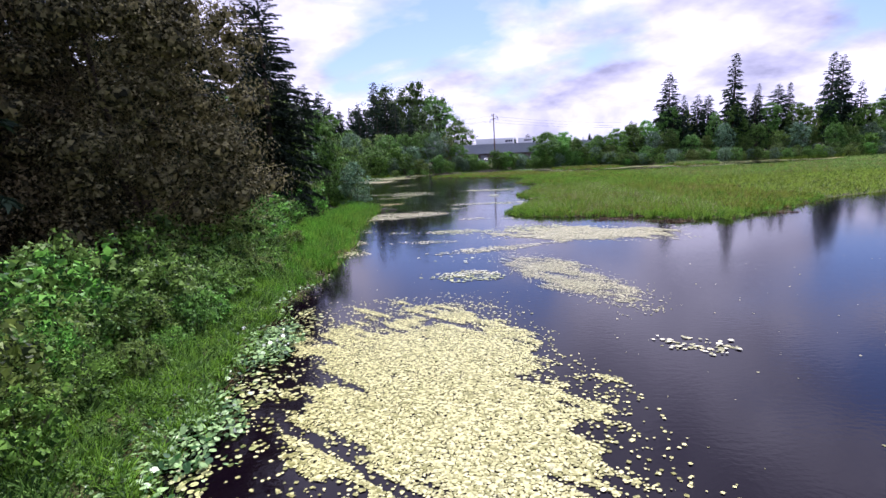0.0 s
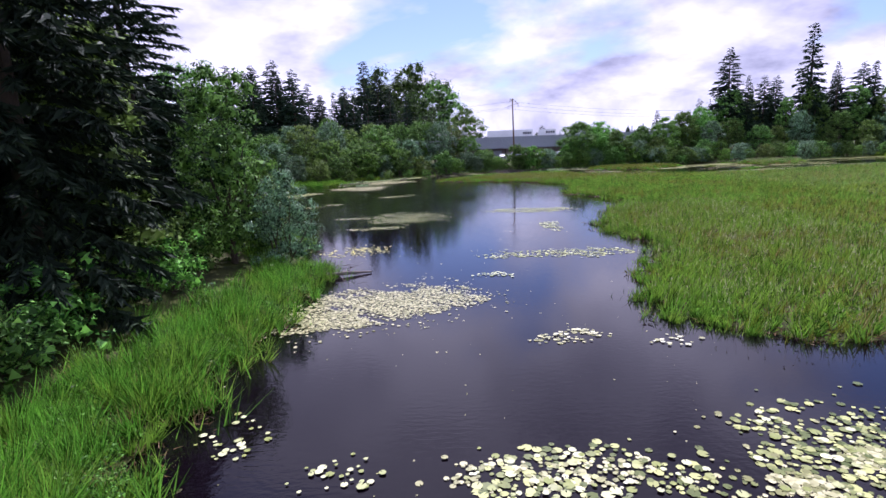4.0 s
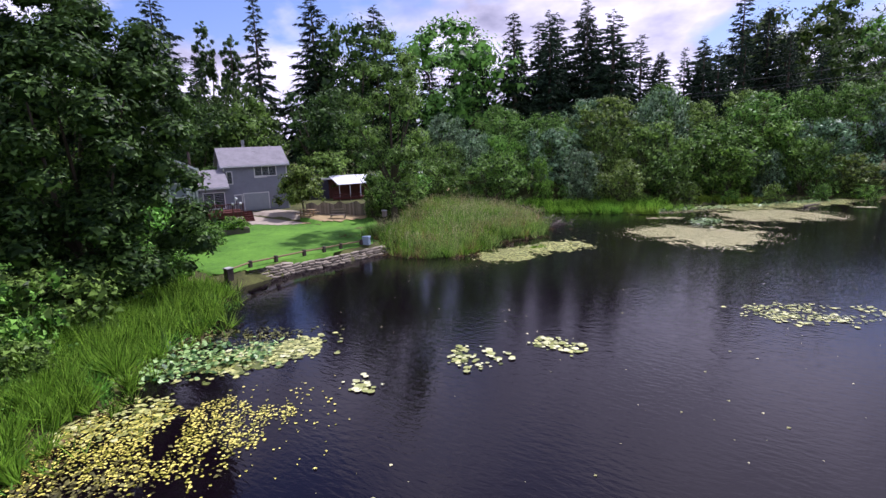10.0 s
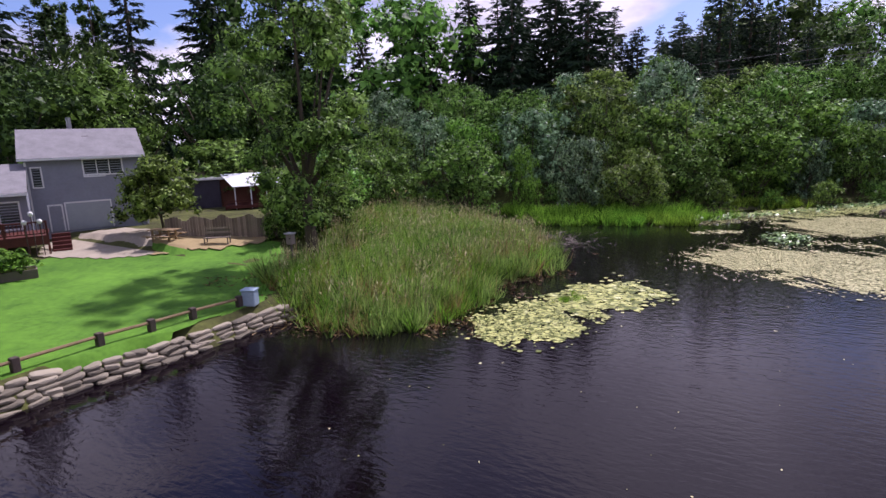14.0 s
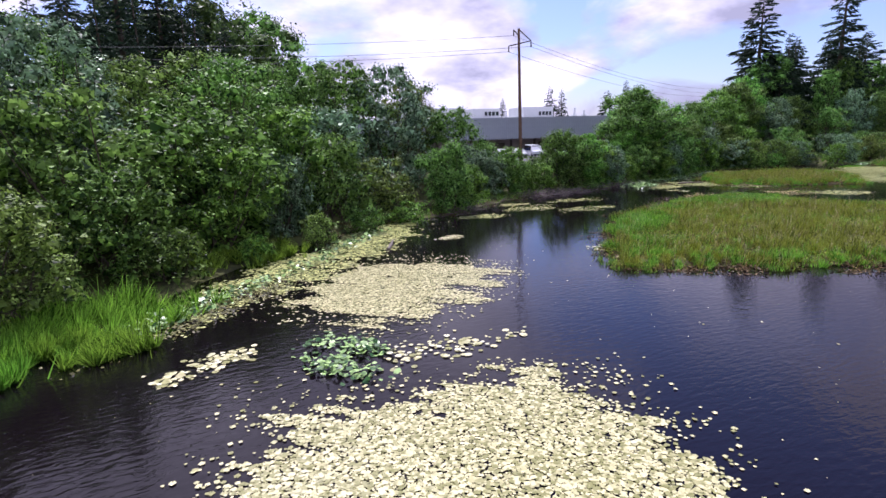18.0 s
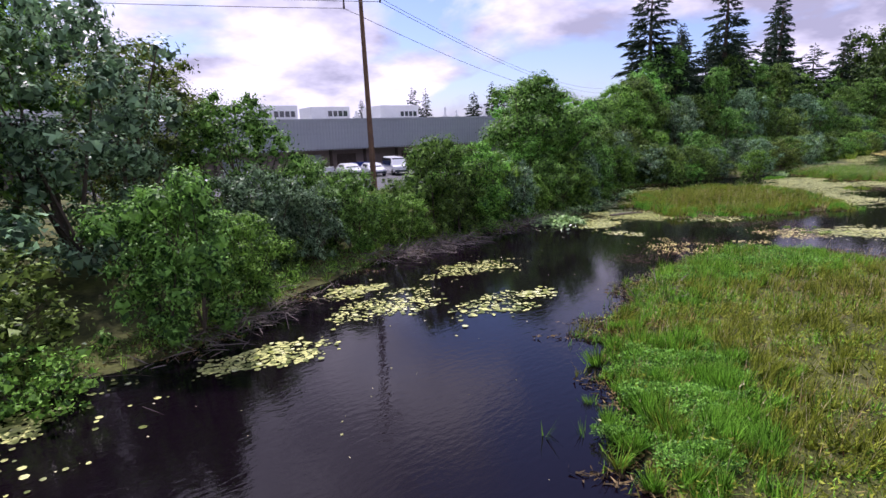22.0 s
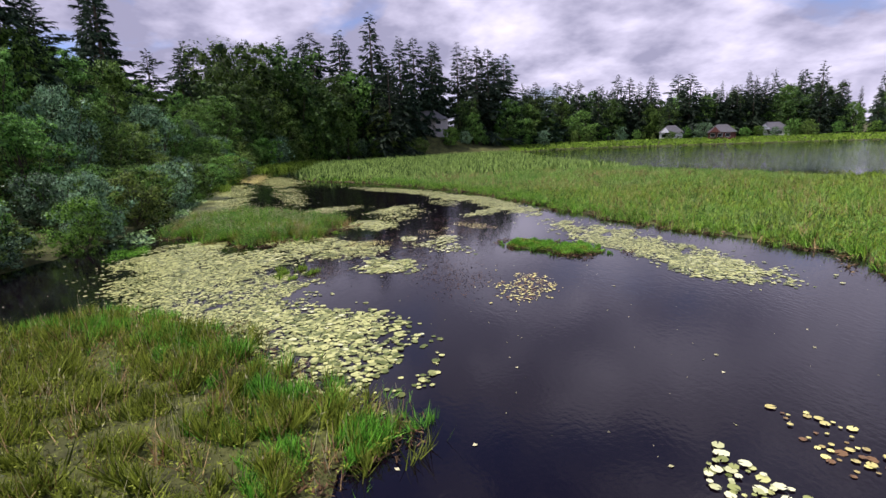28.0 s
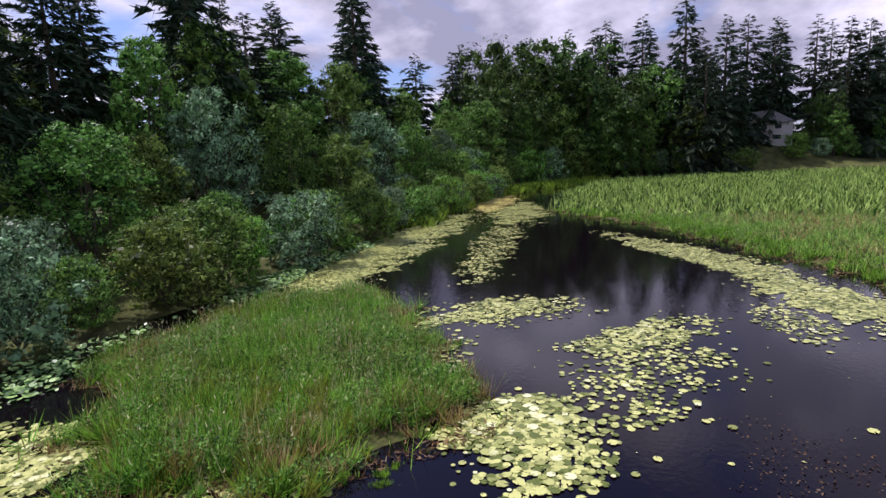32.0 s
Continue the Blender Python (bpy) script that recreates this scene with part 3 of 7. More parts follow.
# west wood, seen first
place(BROWN_FIRS, [(-21, 38, 23), (-27, 29, 19)], "drooping trees over the west bank", 2)
place(NEAR_FIRS, [(-19.5, 64, 26), (-24, 74, 27), (-27, 22, 24), (-26, 86, 28), (-30, 36, 26), (-24, 52, 25)], "hemlocks over the west bank", 31)
place(FIRS, [(-31, 62, 29), (-33, 48, 28), (-38, 70, 30), (-38, 36, 30),
             (-36, 20, 28), (-46, 52, 30), (-44, 84, 29), (-50, 66, 31), (-35, 82, 27), (-52, 30, 29)], "firs of the west wood", 3)
place(TREES, [(-16, 77.5, 13.5), (-21, 69, 15), (-47, 105, 18), (-38, 100, 15), (-33, 93, 15), (-50, 95, 20), (-46, 113, 15), (-56, 112, 18)], "leafy trees of the west bank", 4)
place(WILLOWS, [(-12.2, 76.5, 6.5), (-15, 82, 7), (-20, 88, 6), (-24.5, 94, 6.5)], "willows overhanging the west shore", 5)
place(MAPLE, [(-38.2, 110.6, 16)], "", 44)
# north-west belt, seen from the middle of the pond
place(BUSHES, [(-41, 157.5, 6.5), (-36, 160.5, 6), (-31, 162, 6.5), (-46, 153, 5.5), (-27, 163, 5.5), (-23, 169, 5.5), (-18, 173.6, 6.8), (-13.2, 177.2, 5.6),
               (-9, 179.4, 7.2), (-4.6, 181.6, 5.0), (-50, 160, 7), (-43, 164, 8), (-37, 167, 8), (-31, 169, 8.5), (-25, 172.5, 9), (-19, 177, 9),
               (-13, 181, 9), (-7, 186, 8.5)], "shrubs of the north-west shore", 6, 0.2)
place(LOW, [(63 + i * 1.5, 192.4 - i * 0.3 + 1.2 * rng0.random(), 1.6 + 1.4 * rng0.random()) for i in range(9)], "low growth at the shaded inlet", 64)
place(LOW, [(9 + i * 5.2, 187.0 + max(0, i - 3) * 0.8 + 0.6 * rng0.random(), 1.0 + 1.2 * rng0.random()) for i in range(8)], "low growth on the north shore", 63)
place(LOW, [(-34 + i * 4.4, 164.2 + max(0, i - 2) * 2.7 + 0.8 * rng0.random(), 1.4 + 1.6 * rng0.random()) for i in range(8)], "low growth on the north-west shore", 61)
place(WILLOWS, [(1, 190.5, 12.5), (-28, 186, 13), (-10, 191, 12), (-22, 181, 11), (-36, 176, 11), (-46, 171, 10), (9, 192.5, 9), (-17, 188, 12)], "willows behind the north-west shore", 7, 0.22)
place(COTTONWOODS[:1], [(-75, 169, 26), (-80, 150, 17), (-68, 160, 15), (-84, 146, 15), (-76, 142, 13)], "dark leafy trees north of the pond", 8)
place(WILLOWS, [(-55, 168, 10), (-50, 174, 11), (-40, 171, 9.5), (-33, 176, 11.5), (-26, 178, 12.5), (-15, 184.5, 12), (-4, 192, 12.5), (5, 196, 11), (-47, 163, 8.5)], "bright willows of the north-west belt", 81, 0.22)
place(COTTONWOODS, [(-9, 270, 38), (2, 262, 30), (-22, 262, 32), (12, 250, 18), (-6, 240, 24), (-63, 181, 27), (-67, 155, 15), (-74, 147, 14)], "large round cottonwoods beyond the pole", 71)
place(FIRS, [(-49, 193, 28), (-44, 198, 30), (-39, 197, 27), (-54, 189, 28), (-36, 218, 22), (-32, 221, 23), (-28, 219, 22), (-23, 231, 34), (-18, 226, 29),
             (-88, 143, 31), (-94, 136, 32), (-86, 159, 32), (-80, 166, 31), (-98, 150, 28), (-75, 176, 30), (-100, 128, 28), (-72, 188, 24), (-57, 196, 26), (-51, 201, 29), (-41, 204, 26), (-34, 210, 21), (-25, 216, 22), (-44, 212, 22), (-14, 222, 24), (-30, 230, 22), (-84, 170, 24), (-104, 140, 27), (-90, 150, 22), (-47, 205, 30), (-38, 211, 25), (-29, 224, 25), (-21, 219, 24), (-15, 229, 24), (-60, 186, 26), (-66, 192, 26), (-52, 195, 27), (-9, 232, 22)], "firs behind the houses", 9)
place(POPLARS, [(-95, 155, 29), (-92, 158, 27)], "poplars behind the houses", 10)
# the tree at the end of the lawn, with thin foliage
ALDER = [(broadleaf(17, 4.0, 120, M_LEAFOLIVE, "tall thin-leaved tree at the end of the lawn", leaves=16000, size=0.12, low=0.16, clumps=95, gap=0.3), 17)]
place(ALDER, [(-39.3, 136.2, 17.5)], "", 11)
place(BUSHES, [(-43.5, 141.5, 4.6), (-45.5, 145.5, 5.2), (-48.5, 149.5, 5.0), (-43.8, 138.6, 3.6)], "shrubs before the red cabin", 82)
# north shore before the car park
place(BUSHES, [(12.5, 191.5, 5.4), (17, 192.2, 3.4), (31, 192.5, 5.2), (14.5, 195, 5.0), (22, 195, 2.8), (27, 195.5, 3.4), (33, 196, 3.8), (37.5, 196, 4.4),
               (48, 196, 6.5), (54, 198.5, 6), (60, 198.5, 5.5), (66, 196.5, 4.5), (72, 194, 4), (46, 199, 7)], "shrubs before the car park", 12)
place(NEAR_BUSHES, [(1.6, 180.6, 6.2), (4.6, 182.2, 4.2), (10.8, 187.4, 4.4), (13.6, 188.6, 5.0), (16.2, 188.4, 3.6), (30.2, 188.8, 4.6), (35.5, 189.4, 4.6), (39.5, 191, 5), (44, 192.2, 5), (50, 194.2, 5), (57, 195.6, 5), (63, 194.8, 4.6), (22.8, 188.6, 3.2), (33, 189.2, 3.4), (8, 188.2, 5.4), (6.2, 186.6, 3.4)], "shrubs at the north water edge", 62)
place(NEAR_BUSHES[:1], [(22.0, 189.4, 6.8), (22.6, 188.2, 4.2)], "dark shrubs standing before the pole", 65, 0.05)
place(NEAR_BUSHES[1:2], [(25.8, 189.4, 6.3), (28.2, 189.8, 5.4), (18.0, 187.8, 3.3)], "bright shrubs before the car park", 66, 0.05)
place(BUSHES, [(46.5, 193.6, 5.5), (52, 195.8, 6), (58, 197, 6.5), (62.5, 194.6, 5), (66.5, 193.6, 4.6), (70, 192.4, 4.4), (68, 197, 6.5), (73.5, 191, 4), (76, 195, 6), (64, 199, 7)], "leafy shrubs round the shaded inlet", 84)
place(NEAR_WILLOWS, [(40.4, 195.2, 12.0), (45.2, 196.2, 10.5), (52, 198.5, 9.5), (37.4, 193.6, 6.5), (58, 200, 8.5), (49, 203, 11), (61, 202, 10), (68, 202.4, 11.5), (74, 203, 12.5), (80, 205, 13)], "willows by the car park", 13)
place(FIRS, [(90.4, 210, 30.5), (94.5, 206.5, 22), (101, 209, 22), (113.3, 206.5, 36.5), (106.5, 212, 22), (122, 207, 21), (118, 212, 22), (152, 209, 36), (158, 212, 35), (127, 214, 26), (133, 211, 25), (140, 215, 26)], "firs east of the car park", 14)
# north-east shore
rng = np.random.default_rng(5)
place(BUSHES, [(76 + i * 5.2, 193.5 + 2.5 * math.sin(i * 1.7), 3.6 + 1.6 * rng.random()) for i in range(19)] + [(71 + i * 3.7, 188.3 + 0.7 * math.sin(i * 2.1) + (2.4 if i < 2 else 0), 3.2 + 2.0 * rng.random()) for i in range(26)], "shrubs of the north-east shore", 15)
place(WILLOWS, [(80 + i * 6.6, 199 + 2 * math.sin(i * 2.3), 7.5 + 4.5 * rng.random()) for i in range(15)], "willows of the north-east shore", 16)
place(TREES, [(90 + i * 7.6, 207 + 4 * math.sin(i * 1.9), 14 + 6 * rng.random()) for i in range(14)] + [(175, 194, 16), (186, 188, 16), (196, 181, 17), (204, 173, 16), (211, 164, 17), (215, 153, 17), (239, 116, 12), (246, 103, 14)] ,
      "leafy trees of the east wood", 17)
place(BUSHES, [(150 + i * 5.5, 193.5 - max(0, i - 3) * 2.6, 5.5 + 2.5 * rng.random()) for i in range(12)] + [(214 + 3 * rng.random(), 160 - i * 6.5, 5.5 + 2.5 * rng.random()) for i in range(4)] + [(234 + i * 3, 126 - i * 6.5, 4.5 + 2 * rng.random()) for i in range(5)],
      "shrubs of the far eastern shore", 72)
place(WILLOWS, [(160 + i * 6.5, 198 - max(0, i - 2) * 3.2, 10 + 4 * rng.random()) for i in range(9)], "willows of the far eastern shore", 73)
place(FAR_FIRS, [(x, y, h * 0.93) for x, y, h in [(166, 212, 27), (176, 208, 27), (188, 204, 29), (199, 205, 33), (207, 199, 34), (213, 191, 36), (219, 182, 38), (222, 173, 40), (224, 164, 42), (216, 176, 32), (210, 186, 31),
                 (231, 150, 36), (236, 143, 38), (242, 137, 37), (234, 162, 40), (228, 176, 38), (247, 112, 39), (252, 106, 40), (257, 117, 42), (262, 100, 38), (252, 127, 38), (268, 94, 41), (262, 112, 42), (244, 130, 36)]] + [(223, 154, 45), (214, 150, 30)],
      "firs of the east wood", 18)
place(COTTONWOODS[:1], [(195, 197, 29), (203, 190, 31), (209, 181, 32), (206, 172, 22), (186, 192, 20)], "tall dark leafy trees of the east wood", 86, 0.15)
place(COTTONWOODS, [(214, 168, 25), (221, 160, 27), (209, 176, 24), (199, 188, 22), (243, 118, 16), (251, 98, 18), (190, 196, 20), (262, 86, 17)], "round dark trees of the east wood", 83)
FAR_SHORE = [(229, 105), (240, 80), (237, 60), (228, 43), (223, 24), (217, 10), (208, -6), (190, -40), (176, -80)]


def beyond(k, out):
    """A place that far inland of the lake's far shore; k runs along the shore from 0 to 1."""
    k = min(0.999, k) * (len(FAR_SHORE) - 1)
    (ax, ay), (bx, by) = FAR_SHORE[int(k)], FAR_SHORE[int(k) + 1]
    x, y = ax + (bx - ax) * (k % 1), ay + (by - ay) * (k % 1)
    d = math.hypot(x - 47, y - 169)
    return x + (x - 47) / d * out, y + (y - 169) / d * out


place(FAR_FIRS, [(*beyond((i + rng.random()) / 84, 26 + 36 * rng.random()), 17 + 12 * rng.random()) for i in range(84)], "firs beyond the lake", 19, 0.2)
place(COTTONWOODS, [(*beyond(0.08 + i * 0.075 + 0.03 * rng.random(), 26 + 8 * rng.random()), 11 + 9 * rng.random()) for i in range(12)] + [(*beyond(0.05 + i * 0.07, 40), 17 + 6 * rng.random()) for i in range(13)], "round trees beyond the lake", 20, 0.2)
place(BUSHES, [(*beyond(i / 26, 18 + 6 * rng.random()), 3 + 4 * rng.random()) for i in range(22)], "shrubs beyond the lake", 85, 0.2)
place(FAR_FIRS, [(134.5, 368, 20), (153.2, 354.8, 25), (157.5, 351.3, 24), (173.5, 337, 22), (179.2, 331.3, 26), (182.5, 327.7, 24), (120, 352, 13), (60, 340, 13), (20, 350, 14)], "firs behind the long building", 21)
# low growth on the west bank
place(LOW, [(-11.8 - 2.6 * rng.random(), 8 + i * 1.3, 1.1 + 1.0 * rng.random()) for i in range(28)] + [(-14 - 2.5 * rng.random(), 8 + i * 1.7, 1.8 + 1.4 * rng.random()) for i in range(24)] + [(-16.5 - 3 * rng.random(), 6 + i * 2.6, 2.4 + 1.6 * rng.random()) for i in range(28)],
      "low growth on the west bank", 22)
place(LOW, [(-13.5 - i * 0.95 - 2.5 * rng.random(), 80.5 + i * 1.4, 1.6 + rng.random()) for i in range(18)] + [(-19 - i * 1.1, 84 + i * 1.6, 2.6 + rng.random()) for i in range(18)],
      "low growth by the lawn", 23)
for masters in (FIRS, FAR_FIRS, BROWN_FIRS, TREES, POPLARS, WILLOWS, BUSHES, LOW, ALDER, MAPLE, NEAR_FIRS, NEAR_BUSHES, NEAR_WILLOWS, COTTONWOODS):
    retire(masters)

# far woods along the skyline, too many to count
V, F, n0 = [], [], 0
frng = np.random.default_rng(77)
for i in range(420):
    a = radians(-75 + 210 * frng.random())
    d = 380 + 500 * frng.random()
    x, y = 40 + d * math.sin(a), 130 + d * math.cos(a)
    if not inside(LAND, np.array([x]), np.array([y]))[0] or (abs(a) < 0.5 and d < 430):
        continue
    h = 9 + 8 * frng.random() ** 2
    z = height_at(x, y)
    for k in range(7):
        f0 = k / 7
        r = h * 0.42 * (1 - f0) ** 0.7 * (0.8 + 0.4 * frng.random())
        ring = [(x + r * math.cos(j * 1.2566 + k) * (0.7 + 0.6 * frng.random()), y + r * math.sin(j * 1.2566 + k) * (0.7 + 0.6 * frng.random()), z + h * f0 * 0.92 + frng.random() * 0.4) for j in range(5)]
        V += ring + [(x, y, z + h * (f0 * 0.92 + 0.3))]
        F += [(n0 + j, n0 + (j + 1) % 5, n0 + 5) for j in range(5)]
        n0 += 6
tagged(mesh_from("far_woods", V, F, M_FIR), "dark conifer woods along the far skyline", "woods", kind="stuff")


# ---------------------------------------------------------------- reeds and sedges


def scatter(poly, n, rng, edge=0.4, near_edge=None, span=None):
    """Places inside an outline, edges made uneven; near_edge keeps to a strip along the edge."""
    xs, ys = [p[0] for p in poly], [p[1] for p in poly]
    x0, x1, y0, y1 = span or (min(xs) - 1, max(xs) + 1, min(ys) - 1, max(ys) + 1)
    out = np.zeros((0, 2))
    while len(out) < n:
        p = np.stack([rng.uniform(x0, x1, n * 2), rng.uniform(y0, y1, n * 2)], -1)
        d = np.where(inside(poly, p[:, 0], p[:, 1]), 1, -1) * edge_distance(poly, p[:, 0], p[:, 1]) + edge * wobble(p[:, 0], p[:, 1], 1.3)
        ok = d > 0
        if near_edge:
            ok &= d < near_edge * (0.6 + 0.8 * rng.random(len(d)))
        out = np.concatenate([out, p[ok]])
    return out[:n]


def reeds(name, label, poly, n, mat, low, high, width=0.05, seed=1, edge=1.3, near_edge=None, span=None, clump=0.72, segments=1, bend=0.36, patch=None, other=False):
    """A stand of blades in uneven tussocks that lean together; patch keeps it to parts of the bed. Stuff, for nobody could count it."""
    rng = np.random.default_rng(seed)
    p = scatter(poly, n, rng, edge, near_edge, span)
    if patch:
        s, off, least = patch
        w = wobble(p[:, 0] + off, p[:, 1] - off, s) + 0.5 * wobble(p[:, 0] * 2.7, p[:, 1] * 2.7 + off, s) + 0.25 * rng.normal(size=n)
        p = p[(w > least) != other]
    n = len(p)
    warp = p + 0.9 * np.stack([wobble(p[:, 0], p[:, 1], 0.8), wobble(p[:, 1] + 5, p[:, 0], 0.9)], -1)
    tuft = np.round((warp + 0.3 * rng.normal(size=p.shape)) / 1.1)
    code = np.sin(tuft[:, 0] * 12.9898 + tuft[:, 1] * 78.233 + seed) * 43758.5453
    code -= np.floor(code)
    p = p + clump * (tuft * 1.1 + 0.6 * np.stack([np.cos(code * 40), np.sin(code * 40)], -1) - warp)
    hmap = 0.5 + 0.35 * wobble(p[:, 0], p[:, 1], 0.4) + 0.35 * wobble(p[:, 0] * 3.1 + seed, p[:, 1] * 3.1, 0.5)
    h = (low + (high - low) * np.clip(0.5 * hmap + 0.75 * code - 0.28 + 0.35 * rng.random(n) ** 1.5, 0, 1.3))
    z = np.maximum(ground_height(p[:, 0], p[:, 1]), -0.15)
    base = np.stack([p[:, 0], p[:, 1], z], -1)
    d = np.stack([rng.normal(size=n) * bend + 0.10 + 0.28 * np.cos(code * 97), rng.normal(size=n) * bend - 0.05 + 0.28 * np.sin(code * 97), np.ones(n)], -1)
    d /= np.linalg.norm(d, axis=1, keepdims=True)
    v, f = ribbon_cloud(base, d, h, width * rng.uniform(0.6, 1.4, n), h * rng.uniform(0, 0.3, n), rng, segments)
    return tagged(mesh_from(name, v, f, mat), label, "reeds", kind="stuff")


def herbs(name, label, poly, n, mat, high, seed, size=0.06, edge=1.3, near_edge=None, span=None, patch=None):
    """A soft tangle of small leaves, filled from the ground to an uneven top; stuff."""
    rng = np.random.default_rng(seed)
    p = scatter(poly, n, rng, edge, near_edge, span)
    if patch:
        s, off, least = patch
        w = wobble(p[:, 0] + off, p[:, 1] - off, s) + 0.5 * wobble(p[:, 0] * 2.7, p[:, 1] * 2.7 + off, s) + 0.2 * rng.normal(size=n)
        p = p[w > least]
    n = len(p)
    top = high * np.clip(0.55 + 0.3 * wobble(p[:, 0] + seed, p[:, 1], 0.7) + 0.4 * wobble(p[:, 0] * 2.9, p[:, 1] * 2.9 + seed, 0.9), 0.08, 1.2)
    z = np.maximum(ground_height(p[:, 0], p[:, 1]), 0) + top * rng.random(n) ** 0.55
    nrm = rng.normal(size=(n, 3)) + np.array([0, 0, 0.9])
    nrm /= np.linalg.norm(nrm, axis=1, keepdims=True)
    v = leaf_blades(np.stack([p[:, 0], p[:, 1], z], -1), nrm, size * rng.uniform(0.6, 1.6, n), rng, 0.34)
    v[:, 2] = np.maximum(v[:, 2], 0.02)
    return tagged(mesh_from(name, v, np.arange(len(v)).reshape(-1, 3), mat), label, "herbs", kind="stuff")


def heads(label, poly, n, mat, low, high, seed, size=0.16, edge=0.9, span=None):
    """Nodding seed heads carried above a bed; stuff."""
    rng = np.random.default_rng(seed)
    p = scatter(poly, n, rng, edge, None, span)
    p = p[wobble(p[:, 0] * 1.3 + seed, p[:, 1] * 1.3, 0.8) > -0.2 + 0.3 * rng.normal(size=len(p))]
    n = len(p)
    h = rng.uniform(low, high, n)
    base = np.stack([p[:, 0], p[:, 1], np.maximum(ground_height(p[:, 0], p[:, 1]), 0)], -1)
    d = np.stack([rng.normal(size=n) * 0.2 + 0.1, rng.normal(size=n) * 0.2, np.ones(n)], -1)
    d /= np.linalg.norm(d, axis=1, keepdims=True)
    v1, f1 = ribbon_cloud(base, d, h, np.full(n, 0.02), h * 0, rng, 1)
    d2 = d + rng.normal(size=(n, 3)) * 0.35
    d2 /= np.linalg.norm(d2, axis=1, keepdims=True)
    v2, f2 = ribbon_cloud(base + d * (h * 0.86)[:, None], d2, size * rng.uniform(0.7, 1.6, n), size * rng.uniform(0.2, 0.35, n), size * 0.2 * rng.random(n), rng, 1)
    return tagged(mesh_from("seed_heads", np.concatenate([v1, v2]), np.concatenate([f1, f2 + len(v1)]), mat), label, "seed heads", kind="stuff")


def rim(label, poly, n, mat, seed, out=1.0, inn=0.9, size=0.11, span=None):
    """Matted dead stems and weed where a bed meets the water; stuff."""
    rng = np.random.default_rng(seed)
    xs, ys = [p[0] for p in poly], [p[1] for p in poly]
    x0, x1, y0, y1 = span or (min(xs) - 2, max(xs) + 2, min(ys) - 2, max(ys) + 2)
    got = np.zeros((0, 2))
    while len(got) < n:
        p = np.stack([rng.uniform(x0, x1, n * 3), rng.uniform(y0, y1, n * 3)], -1)
        d = np.where(inside(poly, p[:, 0], p[:, 1]), 1, -1) * edge_distance(poly, p[:, 0], p[:, 1]) + 1.3 * wobble(p[:, 0], p[:, 1], 1.3)
        reach = out * np.clip(0.7 + 0.9 * wobble(p[:, 0] * 1.9 + seed, p[:, 1] * 1.9, 0.6), 0.1, 2)
        got = np.concatenate([got, p[(d > -reach * rng.random(len(d))) & (d < inn)]])
    p = got[:n]
    z = np.maximum(ground_height(p[:, 0], p[:, 1]), 0.0) + 0.012 + 0.10 * rng.random(n) ** 2
    d = np.stack([rng.normal(size=n), rng.normal(size=n), 0.25 * np.abs(rng.normal(size=n))], -1)
    d /= np.linalg.norm(d, axis=1, keepdims=True)
    v, f = ribbon_cloud(np.stack([p[:, 0], p[:, 1], z], -1), d, size * rng.uniform(0.8, 3.0, n), size * rng.uniform(0.25, 0.7, n), np.zeros(n), rng, 1)
    v[:, 2] = np.maximum(v[:, 2], 0.005)
    return tagged(mesh_from("dead_sedge", v, f, mat), label, "dead sedge", kind="stuff")


SOUTH, POINT, BAY, WIDE = (5, 48, 50, 146), (-2, 44, 140, 173), (44, 135, 142, 178), (50, 128, 112, 178)
NEAR = (6, 30, 50, 100)
reeds("marsh_grass", "bright green marsh grass on floating bog", MARSH, 80000, M_REED, 0.4, 1.25, 0.055, 1, span=NEAR, patch=(0.33, 7, 0.15), other=True)
reeds("marsh_grass", "bright green marsh grass on the bog further north", MARSH, 70000, M_REED, 0.4, 1.25, 0.07, 31, span=(10, 48, 98, 147), patch=(0.33, 7, 0.2), other=True)
reeds("marsh_grass", "bright green marsh grass further out on the bog", MARSH, 56000, M_REED, 0.4, 1.05, 0.085, 21, span=(28, 95, 60, 150), clump=0.3, bend=0.5)
herbs("bank_herbs", "olive growth further out on the bog", MARSH, 60000, M_REEDOLIVE, 0.9, 816, 0.11, span=(28, 100, 60, 150), patch=(0.25, 5, -0.1))
reeds("olive_grass", "olive-tinted grass patches among the green", MARSH, 60000, M_REEDOLIVE, 0.5, 1.15, 0.06, 6, span=SOUTH, patch=(0.33, 7, 0.0))
reeds("lush_patches", "lush bright green patches in the marsh", MARSH, 50000, M_REEDLUSH, 0.35, 1.15, 0.06, 32, span=SOUTH, patch=(0.28, 21, 0.0))
reeds("dry_stalks", "straw-brown dead stalks among the marsh grass", MARSH, 30000, M_REEDDRY, 0.5, 1.25, 0.035, 5, span=SOUTH, patch=(0.4, 3, 0.1))
heads("pale grass heads over the marsh", MARSH, 5000, M_REEDHEAD, 0.8, 1.35, 701, span=NEAR)
reeds("marsh_grass", "olive sedge bed at the marsh's point", MARSH, 85000, M_REEDOLIVE, 0.35, 0.95, 0.04, 2, span=POINT, patch=(0.5, 11, 0.45), other=True)
reeds("lush_patches", "lush bright sedge patches at the marsh's point", MARSH, 34000, M_REEDLUSH, 0.3, 0.7, 0.04, 33, span=POINT, patch=(0.5, 11, 0.2))
reeds("dry_stalks", "rust-brown stalks at the marsh's point", MARSH, 14000, M_REEDDRY, 0.35, 0.95, 0.025, 26, span=POINT, patch=(0.6, 5, 0.15))
heads("brown sedge heads at the marsh's point", MARSH, 5000, M_REEDHEAD, 0.6, 1.05, 702, 0.1, span=POINT)
